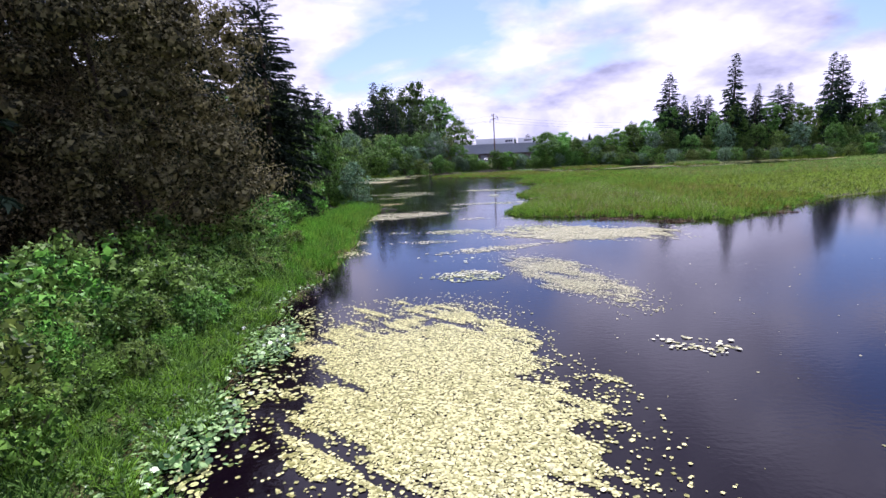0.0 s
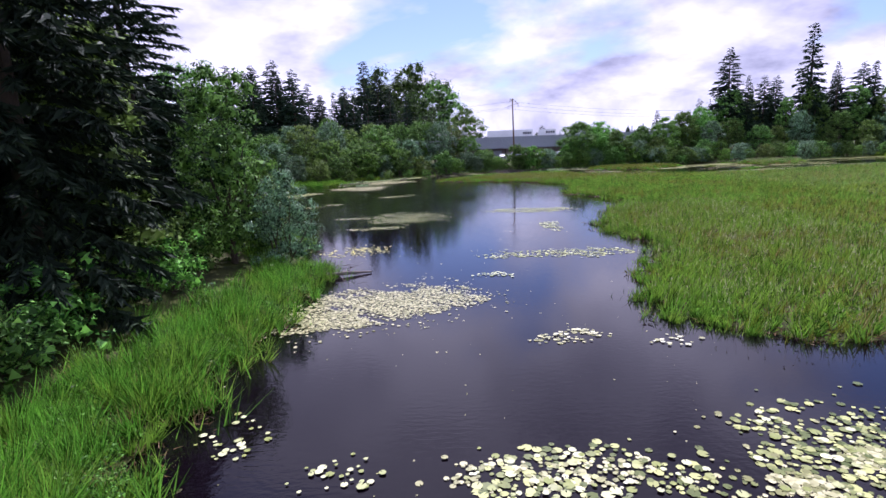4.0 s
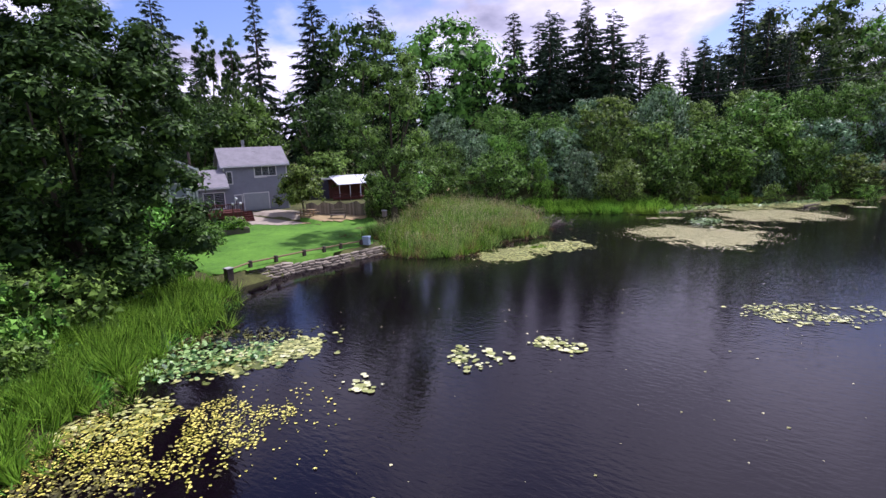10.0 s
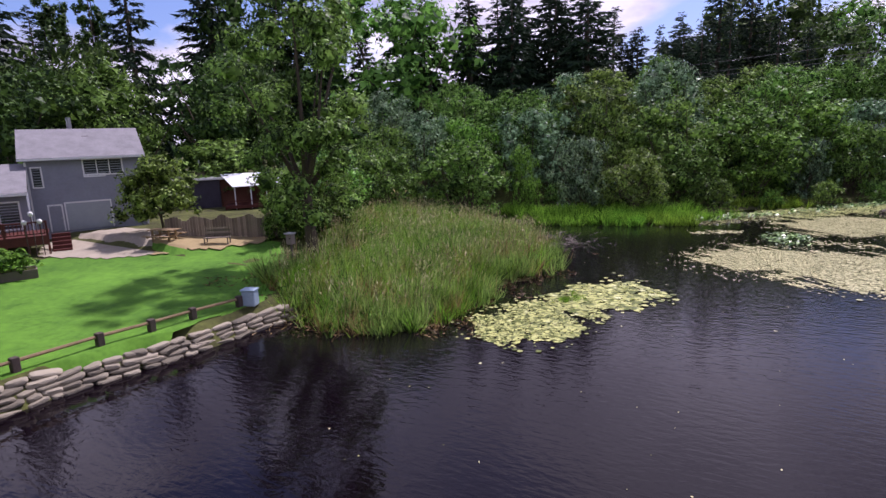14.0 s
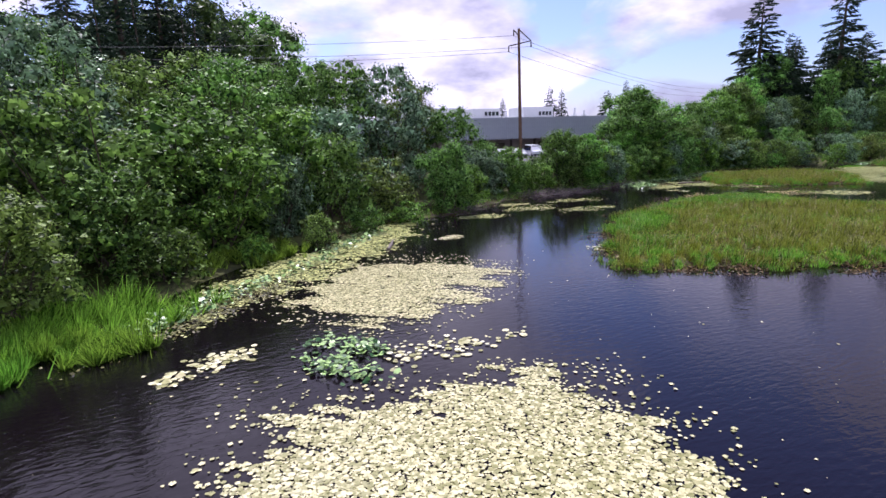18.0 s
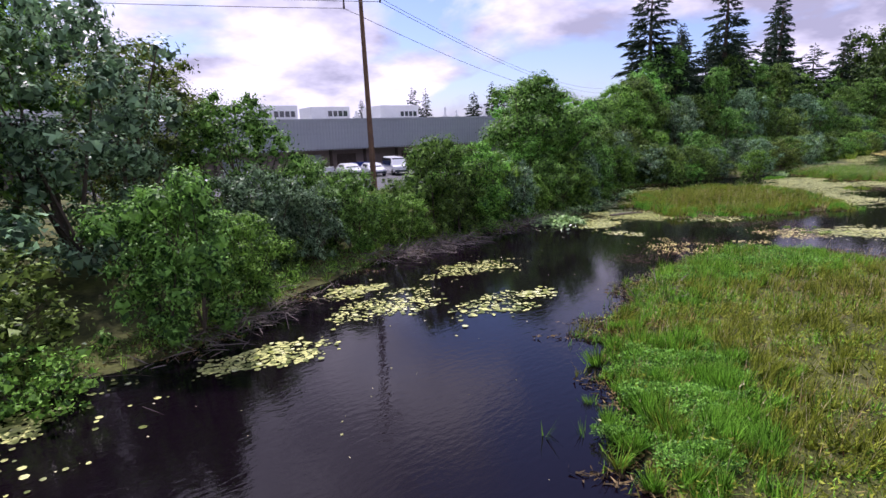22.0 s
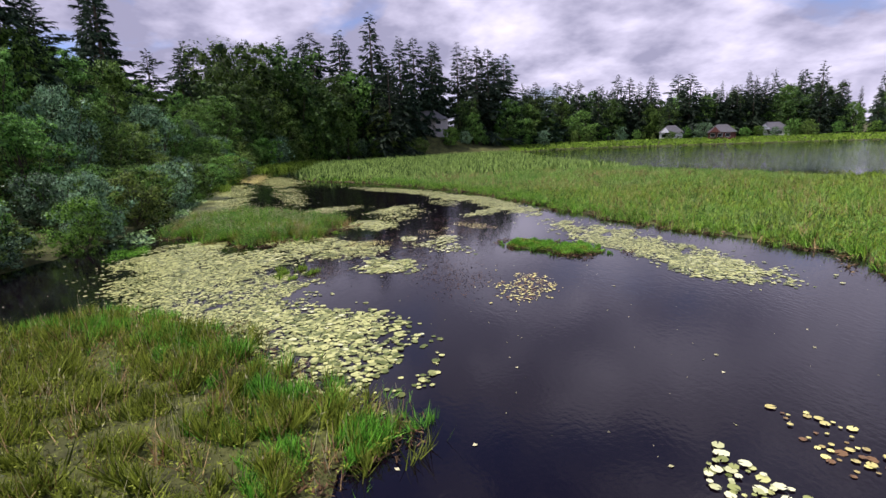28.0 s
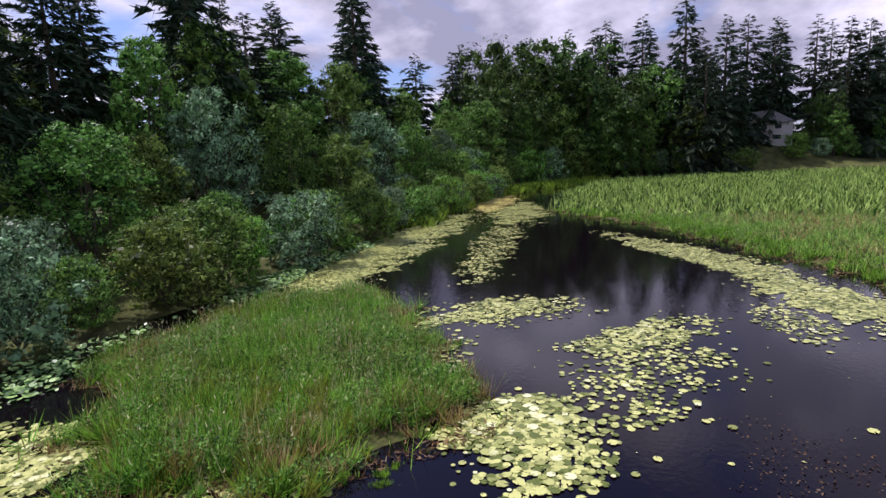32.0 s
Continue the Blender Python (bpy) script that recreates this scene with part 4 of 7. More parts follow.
reeds("marsh_grass", "tall green and straw-coloured marsh grass towards the lake", MARSH, 80000, M_CATTAIL, 0.35, 1.05, 0.04, 3, span=WIDE, bend=0.55, clump=0.3)
reeds("lush_patches", "fresh green patches in the marsh towards the lake", MARSH, 60000, M_REEDLUSH, 0.35, 1.0, 0.042, 34, span=WIDE, bend=0.55, clump=0.3, patch=(0.25, 9, 0.1))
reeds("dry_stalks", "straw-brown stalks towards the lake", MARSH, 22000, M_REEDDRY, 0.5, 1.25, 0.05, 27, span=WIDE, patch=(0.3, 15, 0.05))
reeds("marsh_grass", "far marsh grass towards the eastern shore", MARSH, 24000, M_CATTAIL, 0.9, 1.6, 0.25, 22, span=(128, 225, 90, 180))
reeds("sedge_fringe", "lush bright sedge along the marsh's edge", MARSH, 24000, M_REEDLUSH, 0.35, 0.95, 0.05, 4, near_edge=1.5, span=SOUTH)
reeds("sedge_fringe", "lush bright sedge round the marsh's point", MARSH, 30000, M_REEDLUSH, 0.3, 0.75, 0.04, 24, near_edge=2.2, span=(-2, 36, 142, 174))
reeds("sedge_fringe", "lush bright sedge along the lily-covered bay", MARSH, 26000, M_REEDLUSH, 0.3, 0.85, 0.05, 25, near_edge=2.6, span=BAY)
LUSH_TIP = [(6.9, 166), (9.3, 167.1), (12, 168), (13.6, 166.6), (12.4, 164.8), (9, 163.6), (6.4, 164.2)]
LUSH_BROW = [(19.8, 171), (24, 171.8), (28.2, 171.2), (30.4, 168), (29, 166.2), (25.2, 167), (21.6, 169)]
for k, bed_ in enumerate((LUSH_TIP, LUSH_BROW)):
    reeds("lush_patches", "vivid green sedge patch on the marsh's edge", bed_, 16000, M_REEDLUSH, 0.35, 0.95, 0.04, 60 + k, edge=0.8)
    herbs("bank_herbs", "vivid green herbs on the marsh's edge", bed_, 22000, M_LEAFBRIGHT, 0.7, 830 + k, 0.05, edge=0.8)
reeds("sedge_island", "low olive-green sedge island ringed by lily pads", SEDGE_ISLAND, 36000, M_REEDOLIVE, 0.45, 1.05, 0.04, 7)
reeds("sedge_fringe", "lush bright sedge round the island", SEDGE_ISLAND, 22000, M_REEDLUSH, 0.35, 0.85, 0.04, 8, near_edge=1.6)
reeds("dry_stalks", "brown dead stalks on the sedge island", SEDGE_ISLAND, 2600, M_REEDDRY, 0.5, 1.15, 0.03, 9)
heads("brown sedge heads on the island", SEDGE_ISLAND, 900, M_REEDHEAD, 0.7, 1.2, 703, 0.1)
reeds("reed_clump", "green reed clump in the lily-covered channel", REED_CLUMP, 34000, M_REED, 0.45, 1.3, 0.03, 10, bend=0.5)
reeds("lush_patches", "fresh green herbs in the reed clump", REED_CLUMP, 34000, M_REEDLUSH, 0.3, 1.2, 0.04, 35, patch=(0.55, 4, 0.0), bend=0.6)
reeds("olive_grass", "olive blades mixed through the reed clump", REED_CLUMP, 14000, M_REEDOLIVE, 0.5, 1.3, 0.03, 36, patch=(0.4, 8, -0.1))
reeds("dry_stalks", "rusty dead stalks along the reed clump", REED_CLUMP, 7000, M_REEDDRY, 0.4, 1.25, 0.03, 11, near_edge=1.4)
heads("pale seed heads over the reed clump", REED_CLUMP, 2600, M_REEDHEAD, 0.7, 1.4, 704, 0.12)
herbs("bank_herbs", "soft olive-green herbs filling the reed clump", REED_CLUMP, 60000, M_LEAF, 1.05, 806, 0.05)
herbs("bank_herbs", "fresh green herbs in the reed clump", REED_CLUMP, 40000, M_LEAFBRIGHT, 0.9, 807, 0.05, patch=(0.5, 4, 0.1))
herbs("bank_herbs", "olive herbs in the reed clump", REED_CLUMP, 40000, M_LEAFOLIVE, 1.1, 808, 0.045, patch=(0.45, 14, 0.0))
herbs("bank_herbs", "leafy herbs through the marsh towards the lake", MARSH, 75000, M_LEAFOLIVE, 1.0, 809, 0.065, span=WIDE, patch=(0.3, 8, -0.3))
herbs("bank_herbs", "olive growth through the marsh towards the lake", MARSH, 50000, M_REEDOLIVE, 1.0, 821, 0.06, span=WIDE, patch=(0.16, 3, 0.0))
herbs("bank_herbs", "fresh herbs through the marsh towards the lake", MARSH, 60000, M_LEAFBRIGHT, 0.9, 811, 0.06, span=WIDE, patch=(0.35, 2, 0.0))
herbs("bank_herbs", "olive herbs matting the marsh's point", MARSH, 80000, M_REEDOLIVE, 0.55, 812, 0.06, span=POINT)
herbs("bank_herbs", "green herbs matting the marsh's point", MARSH, 40000, M_REEDLUSH, 0.5, 813, 0.055, span=POINT, patch=(0.5, 11, 0.0))
herbs("bank_herbs", "mixed low growth on the sedge island", SEDGE_ISLAND, 26000, M_REEDOLIVE, 0.6, 814, 0.055)
herbs("bank_herbs", "leafy herbs low in the marsh", MARSH, 50000, M_REEDLUSH, 0.8, 810, 0.07, span=SOUTH, patch=(0.3, 18, 0.0))
herbs("bank_herbs", "olive low growth in the marsh", MARSH, 60000, M_REEDOLIVE, 0.8, 815, 0.07, span=SOUTH, patch=(0.33, 7, 0.1))
herbs("bank_herbs", "low bright weed covering the sedge strip", GREEN_STRIP, 9000, M_REEDLUSH, 0.35, 817, 0.05, edge=0.4)
herbs("bank_herbs", "olive weed on the sedge strip", GREEN_STRIP, 8000, M_REEDOLIVE, 0.3, 818, 0.05, edge=0.4)
reeds("sedge_strip", "small bright green sedge strip among lily pads", GREEN_STRIP, 5000, M_REEDLUSH, 0.2, 0.5, 0.04, 12, edge=0.4)
WEST_REEDS = [(-9.2, 44.5), (-10.1, 52), (-10.4, 60), (-9.9, 67), (-9.4, 74), (-12.5, 75), (-14, 62), (-14.5, 50), (-14, 42), (-9.6, 37)]
reeds("shore_reeds", "lush green reeds along the west bank", WEST_REEDS, 24000, M_REEDLUSH, 0.8, 1.9, 0.045, 13)
reeds("shore_reeds", "darker sedge among the west bank reeds", WEST_REEDS, 22000, M_REED, 0.5, 1.8, 0.045, 37)
herbs("bank_herbs", "dark leafy herbs through the west reeds", WEST_REEDS, 34000, M_LEAF, 1.3, 820, 0.06, patch=(0.45, 17, -0.05))
reeds("dry_stalks", "straw stems low on the west bank", WEST_REEDS, 5000, M_REEDDRY, 0.4, 1.3, 0.03, 38, near_edge=1.5)
herbs("bank_herbs", "soft green herbs among the west reeds", WEST_REEDS, 22000, M_LEAFBRIGHT, 1.1, 801, 0.06, patch=(0.5, 4, 0.0))
SOUTH_BANK = [(-8.6, 4), (-9, 16), (-9.8, 22), (-10.3, 29), (-9.6, 37), (-10.5, 42), (-16, 46), (-17, 30), (-16, 14), (-15, 4)]
reeds("bank_grass", "green herbs and grass on the west bank", SOUTH_BANK, 40000, M_REED, 0.25, 1.0, 0.045, 14, bend=0.55)
reeds("bank_grass", "lush reeds thinning along the west bank", SOUTH_BANK, 26000, M_REEDLUSH, 0.3, 1.3, 0.045, 46, patch=(0.5, 9, 0.05), span=(-17, -8, 24, 46))
reeds("bank_herbs", "broad-leaved herbs on the west bank", SOUTH_BANK, 22000, M_LEAF, 0.2, 0.9, 0.09, 39, bend=0.8)
herbs("bank_herbs", "soft tangle of green herbs on the west bank", SOUTH_BANK, 46000, M_LEAF, 0.9, 802, 0.06)
LAWN_SIDE_REEDS = [(-12.5, 82), (-14.5, 87), (-17.5, 91.5), (-23, 98.5), (-27.5, 106.5), (-32, 112.5), (-36.5, 116.5), (-39.5, 114.5), (-35, 106), (-28, 96), (-19, 86.5), (-15, 81)]
reeds("shore_reeds", "tall green reeds beside the lawn", LAWN_SIDE_REEDS, 34000, M_REED, 0.5, 1.9, 0.05, 15)
reeds("shore_reeds", "lush tall reed tussocks beside the lawn", LAWN_SIDE_REEDS, 34000, M_REEDLUSH, 0.6, 2.1, 0.045, 40, patch=(0.5, 2, 0.0))
reeds("bank_herbs", "low green herbs between the reeds and the pads", LAWN_SIDE_REEDS, 16000, M_LEAFBRIGHT, 0.2, 0.8, 0.09, 41, near_edge=2.2, bend=0.9)
herbs("bank_herbs", "soft green herbs along the lawn-side shore", LAWN_SIDE_REEDS, 26000, M_LEAFBRIGHT, 0.9, 803, 0.06, patch=(0.4, 9, 0.1))
CATTAILS = [(-38.5, 132), (-35.6, 130.3), (-32.5, 129.8), (-29.6, 132), (-29.4, 136), (-28.2, 141), (-29.2, 146), (-33, 150), (-38, 154), (-44, 155), (-43, 144), (-40, 138)]
reeds("cattail_bed", "tall pale green cattails at the lawn's end", CATTAILS, 60000, M_CATTAIL, 0.7, 1.9, 0.045, 16, bend=0.28)
reeds("cattail_bed", "fresh green blades through the cattail bed", CATTAILS, 50000, M_REEDLUSH, 0.4, 1.8, 0.045, 42, patch=(0.35, 6, 0.0))
reeds("cattail_bed", "darker green blades through the cattail bed", CATTAILS, 30000, M_REED, 0.5, 1.8, 0.045, 43, patch=(0.5, 13, -0.1))
reeds("dry_stalks", "straw-coloured old cattail stems", CATTAILS, 9000, M_REEDDRY, 0.8, 2.1, 0.03, 17, near_edge=3.0)
heads("pale fluffy heads over the cattail bed", CATTAILS, 5000, M_REEDHEAD, 1.2, 2.0, 705, 0.18)
herbs("bank_herbs", "fresh green herbs in the cattail bed", CATTAILS, 40000, M_LEAFBRIGHT, 1.2, 804, 0.06, patch=(0.4, 3, 0.0))
herbs("bank_herbs", "low herbs at the cattails' edge", CATTAILS, 12000, M_LEAF, 0.8, 805, 0.05, near_edge=1.3)
MEADOW = [(-44, 152), (-40, 156), (-44, 159), (-52, 160), (-54, 154), (-49, 151)]
reeds("dry_meadow", "yellow dry grass beyond the cattails", MEADOW, 16000, M_REEDHEAD, 0.2, 0.5, 0.06, 44)
FAR_REEDS = [(-36, 157), (-30, 157.2), (-24, 159.0), (-20, 163), (-24, 164), (-31, 160.5), (-37, 160)]
reeds("shore_reeds", "green reeds below the north-west shrubs", FAR_REEDS, 12000, M_REEDLUSH, 0.5, 1.6, 0.06, 18)
reeds("shore_reeds", "olive reeds below the north-west shrubs", FAR_REEDS, 9000, M_REED, 0.5, 1.6, 0.06, 45)
NORTH_REEDS = [(-18.4, 168.2), (-16.6, 169.4), (-14.6, 171.4), (-15.4, 172.6), (-17.4, 171.2), (-19, 169.4)]
reeds("shore_reeds", "green reed tuft on the north-west shore", NORTH_REEDS, 4000, M_REED, 0.5, 1.3, 0.05, 19)
EAST_REEDS = [(120, 186), (150, 189), (172, 182.5), (203, 170.5), (203, 174), (172, 186.5), (150, 193), (120, 190)]
FAR_BANK = [beyond(i / 24, 1) for i in range(25)] + [beyond(1 - i / 24, 22) for i in range(25)]
reeds("far_grass", "bright grass along the lake's far shore", FAR_BANK, 26000, M_REED, 0.4, 1.1, 0.4, 47)
reeds("shore_reeds", "tall reeds at the channel's end", EAST_REEDS, 14000, M_REED, 1.0, 2.0, 0.16, 20)
M_DEAD = leafy("matted_dead_sedge", (0.045, 0.03, 0.014), (0.17, 0.105, 0.045), 0.05, 0.05)
rim("brown matted sedge along the marsh's edge", MARSH, 9000, M_DEAD, 751, span=SOUTH)
rim("brown matted sedge round the marsh's point", MARSH, 16000, M_DEAD, 752, 1.7, 0.8, span=POINT)
rim("brown dead sedge round the weedy strip", GREEN_STRIP, 1600, M_DEAD, 761, 0.7, 0.5, 0.07)
rim("brown matted sedge along the bay", MARSH, 6000, M_DEAD, 753, 1.3, 1.0, 0.16, span=BAY)
rim("brown matted sedge round the island", SEDGE_ISLAND, 5000, M_DEAD, 754)
rim("rusty matted sedge round the reed clump", REED_CLUMP, 7000, M_DEAD, 755, 1.2)
rim("red-brown dead stems at the cattails' edge", CATTAILS, 9000, M_DEAD, 756, 2.2)
rim("brown mud and stems along the lawn-side reeds", LAWN_SIDE_REEDS, 6000, M_DEAD, 757, 1.4)
rim("brown dead stems along the west bank", SOUTH_BANK, 6000, M_DEAD, 758, 1.2)
rim("brown dead stems below the west reeds", WEST_REEDS, 4000, M_DEAD, 759, 1.0)
NORTH_EDGE = [(-9, 176.2), (-3, 179.2), (3, 179.6), (8, 183.2), (16, 186), (28, 186.4), (43, 189.6), (56, 194), (66, 191.6), (66, 194.5), (56, 197), (43, 192.6), (28, 189.6), (16, 189), (6, 186), (1, 182), (-5, 180.5), (-11, 175.5)]
herbs("bank_herbs", "dark leafy growth along the north water edge", NORTH_EDGE, 22000, M_LEAF, 0.6, 819, 0.06, edge=0.5)
reeds("bank_grass", "rough grass along the north water edge", NORTH_EDGE, 6000, M_REED, 0.2, 0.7, 0.04, 48, edge=0.5, bend=0.6)
rim("brown dead stems along the north water edge", NORTH_EDGE, 7000, M_DEAD, 770, 0.5)
for k, (x, y, n_) in enumerate(((34, 56.5, 600), (22, 53.2, 900), (17.5, 56, 600))):
    rim("muddy sedge hummock off the marsh", [(x - 2, y - 0.5), (x + 2, y - 0.8), (x + 2.4, y + 0.4), (x - 1.5, y + 0.6)], n_, M_DEAD, 760 + k, 0.6)

# ---------------------------------------------------------------- lily pads


def pad_disc(rng, sides=8):
    """One round leaf with its notch and a slightly raised rim."""
    a = np.linspace(0.22, 2 * math.pi - 0.22, sides - 1)
    ring = np.stack([np.cos(a), np.sin(a) * 0.92, np.zeros_like(a)], -1)
    return np.concatenate([[[0.12, 0, 0]], ring])


def lily_mat(cx, cy, rx, ry, turn, cover, size, mat, label, seed, raised=0.0, singles=0):
    """A drift of floating leaves with a ragged edge and holes."""
    rng = np.random.default_rng(seed)
    size *= 0.52 if size > 0.3 else 0.7
    step = size * (0.84 - 0.24 * (cover > 0.8))
    nx, ny = int(2.6 * rx / step) + 1, int(2.6 * ry / step) + 1
    u, v = np.meshgrid((np.arange(nx) - nx / 2) * step, (np.arange(ny) - ny / 2) * step, indexing="ij")
    u = u.ravel() + rng.uniform(-0.45, 0.45, nx * ny) * step
    v = v.ravel() + rng.uniform(-0.45, 0.45, nx * ny) * step
    c, s = math.cos(radians(turn)), math.sin(radians(turn))
    x, y = cx + u * c - v * s, cy + u * s + v * c
    q = (u / rx) ** 2 + (v / ry) ** 2 + 0.6 * wobble(x + seed, y, 0.9) + 0.45 * wobble(x * 2.3, y * 2.3 + seed, 1.3) + 0.22 * rng.normal(size=len(x)) ** 3 * 0.5
    hole = wobble(x * 1.3 + 3 * seed, y * 1.3, 0.9) + 0.8 * wobble(x * 3.1, y * 3.1 + seed, 1.0) + 0.3 * rng.normal(size=len(x))
    keep = (q < 0.92) & (rng.random(len(x)) < np.clip(cover * (1.15 - 0.5 * q) + 0.25 * hole * (1 - cover), 0.02, 1) + (0.5 if cover > 0.93 else 0)) & (hole > -0.85 + 0.5 * (1 - cover) - (0.6 if cover > 0.93 else 0))
    x, y = x[keep], y[keep]
    n = len(x)
    root = tagged(new("lily_pad_mat"), label, "lily pads", group="lily pads on the pond")
    root.location = (cx, cy, 0)
    if n == 0:
        return root
    disc = pad_disc(rng, 8 if size > 0.16 else 6)
    r = size / 2 * (0.5 + 0.9 * rng.random(n) ** 1.3) * (1.14 if cover > 0.93 else 1)
    a = rng.uniform(0, 6.283, n)
    tilt = np.clip(rng.normal(size=n) * (0.05 + 0.45 * raised), -0.8, 0.8)
    tdir = rng.uniform(0, 6.283, n)
    z = 0.012 + 0.025 * rng.random(n) + raised * 0.35 * rng.random(n) ** 1.5
    p = disc[None] * r[:, None, None]
    ca, sa = np.cos(a)[:, None], np.sin(a)[:, None]
    px = p[:, :, 0] * ca - p[:, :, 1] * sa
    py = p[:, :, 0] * sa + p[:, :, 1] * ca
    pz = np.maximum((px * np.cos(tdir)[:, None] + py * np.sin(tdir)[:, None]) * np.tan(tilt)[:, None] + z[:, None], 0.006)
    verts = np.stack([px + (x - cx)[:, None], py + (y - cy)[:, None], pz], -1)
    order = np.arange(n)
    rng.shuffle(order)
    one, rest = order[:singles], order[singles:]
    if len(rest):
        k = disc.shape[0]
        ob = mesh_from("lily_drift", verts[rest].reshape(-1, 3), np.arange(len(rest) * k).reshape(-1, k), mat, root)
        tagged(ob, kind="stuff")
    if len(one):
        shared = bpy.data.meshes.new("lily_pad")
        rim = [tuple(q_) for q_ in disc]
        shared.from_pydata(rim, [], [tuple(range(len(rim)))])
        shared.materials.append(M_SINGLE.get(mat.name, mat))
        for i in one:
            ob = new("lily_pad", shared)
            ob.parent = root
            ob.matrix_basis = Matrix.Translation((x[i] - cx, y[i] - cy, z[i] + 0.02)) @ Matrix.Rotation(a[i], 4, "Z") @ Matrix.Diagonal((r[i], r[i], 1, 1))
    return root


M_PADCREAM = material("cream_yellow_lily_pads", (0.34, 0.33, 0.07), 0.35, vary=0.28, scale=0.8, island=0.7, second=(0.58, 0.55, 0.22), specular=0.35)
M_SINGLE = {M_PAD.name: material("single_lily_pad", (0.36, 0.40, 0.10), 0.22, vary=0.2, scale=1.2, per_object=0.8, second=(0.62, 0.63, 0.33), specular=0.6),
            M_PADPALE.name: material("single_pale_lily_pad", (0.48, 0.47, 0.20), 0.22, vary=0.2, scale=1.2, per_object=0.8, second=(0.72, 0.70, 0.45), specular=0.6)}
DENSE, LOOSE = "dense mat of small pale yellow lily pads", "loose drift of small pale lily pads"
ROUND, GREENS, RUSSET = "group of large round pale green lily pads", "raised glossy green lily leaves by the shore", "thinning russet and yellow lily pads"
MATS_SOUTH = [(-1.6, 17.6, 4.7, 9.0, 10, 0.99, 0.15), (6.4, 32.8, 7.0, 2.2, -72, 0.84, 0.15), (0.9, 34, 2.0, 0.8, 0, 0.8, 0.3), (8.4, 20, 1.4, 1.0, -20, 0.8, 0.3),
              (12.4, 48.2, 7.2, 3.6, -15, 0.95, 0.24), (3.6, 42.3, 5.2, 1.0, 18, 0.8, 0.3)]
MATS_SOUTH2 = [(0.6, 52, 2.6, 0.9, 0, 0.75, 0.34), (-2, 46.6, 2.7, 0.8, 0, 0.6, 0.34), (-8, 43, 1.4, 2.2, 20, 0.5, 0.34), (-8.3, 47.4, 1.2, 1.2, 0, 0.6, 0.34), (-5, 67, 5.0, 3.4, 25, 0.9, 0.22),
               (3.4, 61.4, 1.4, 0.8, 0, 0.8, 0.4), (7.2, 60.4, 1.0, 0.8, 0, 0.5, 0.45)]
for i, (x, y, a, b_, r, c, s) in enumerate(MATS_SOUTH):
    lily_mat(x, y, a, b_, r, c, s, M_PADCREAM if i == 0 else M_PADPALE, DENSE if c > 0.9 else LOOSE, 200 + i, singles=40)
for i, (x, y, a, b_, r, c, s) in enumerate(MATS_SOUTH2):
    lily_mat(x, y, a, b_, r, c, s, M_PADPALE, LOOSE, 220 + i, singles=25)
ROUND_SOUTH = [(1.6, 51.8, 3.4, 1.5, -4, 0.8, 0.46), (8.8, 52.8, 2.9, 2.6, 0, 0.75, 0.46), (-8, 54.7, 1.2, 1.2, 0, 0.3, 0.4), (-5, 52.4, 1.3, 0.8, 0, 0.4, 0.42), (1.6, 38, 2.2, 1.6, 0, 0.0, 0.45),
               (7.5, 78, 5.6, 1.5, -3, 0.6, 0.4), (1.5, 72.5, 1.3, 0.6, 0, 0.7, 0.4), (9.4, 103, 4.4, 2.1, -5, 0.85, 0.2), (9.5, 91.8, 1.0, 1.4, 10, 0.7, 0.35), (-10.5, 101.7, 2.2, 0.9, -5, 0.8, 0.45)]
for i, (x, y, a, b_, r, c, s) in enumerate(ROUND_SOUTH):
    lily_mat(x, y, a, b_, r, c, s, M_PAD, ROUND, 240 + i, singles=60)
MATS_WEST = [(-8.2, 82, 2.6, 2.0, 30, 0.45, 0.26), (-4.9, 100.6, 4.0, 4.8, 0, 0.8, 0.13), (-7, 93.6, 1.7, 0.6, 5, 0.6, 0.3), (-23.6, 104.6, 5.2, 2.5, 52, 0.68, 0.14), (-7.6, 127.2, 2.7, 1.7, 20, 0.8, 0.28)]
for i, (x, y, a, b_, r, c, s) in enumerate(MATS_WEST):
    lily_mat(x, y, a, b_, r, c, s, M_PADYELLOW if i in (0, 3) else M_PAD, LOOSE, 260 + i, singles=0 if i in (0, 3) else 40)
ROUND_WEST = [(-26.2, 111.0, 1.4, 3.0, -25, 0.97, 0.4), (-18.2, 115.3, 1.4, 1.1, 20, 0.8, 0.46), (-16, 118, 1.1, 0.7, 0, 0.85, 0.46), (-20.7, 111.2, 1.0, 0.6, 0, 0.5, 0.46)]
for i, (x, y, a, b_, r, c, s) in enumerate(ROUND_WEST):
    lily_mat(x, y, a, b_, r, c, s, M_PAD, ROUND, 270 + i, singles=50)
MATS_NORTH = [(-26.2, 133.6, 2.1, 2.6, -15, 0.98, 0.22), (-24.0, 137.8, 1.9, 2.6, -30, 0.95, 0.3), (-15.8, 146.8, 5.0, 4.3, -20, 0.97, 0.17), (-11.2, 161.2, 5.2, 4.2, 35, 0.98, 0.17), (-20.2, 155.8, 1.6, 0.8, 20, 0.85, 0.4), (-12.6, 141.6, 1.8, 1.4, 0, 0.35, 0.3),
              (-3.7, 170, 1.1, 0.7, 20, 0.85, 0.42), (2.5, 161.6, 1.0, 1.1, 0, 0.6, 0.42), (-13.2, 152.9, 2.6, 1.0, -10, 0.8, 0.3)]
for i, (x, y, a, b_, r, c, s) in enumerate(MATS_NORTH):
    lily_mat(x, y, a, b_, r, c, s, M_PAD if i < 2 else M_PADPALE, DENSE if c > 0.9 else LOOSE, 280 + i, singles=40)
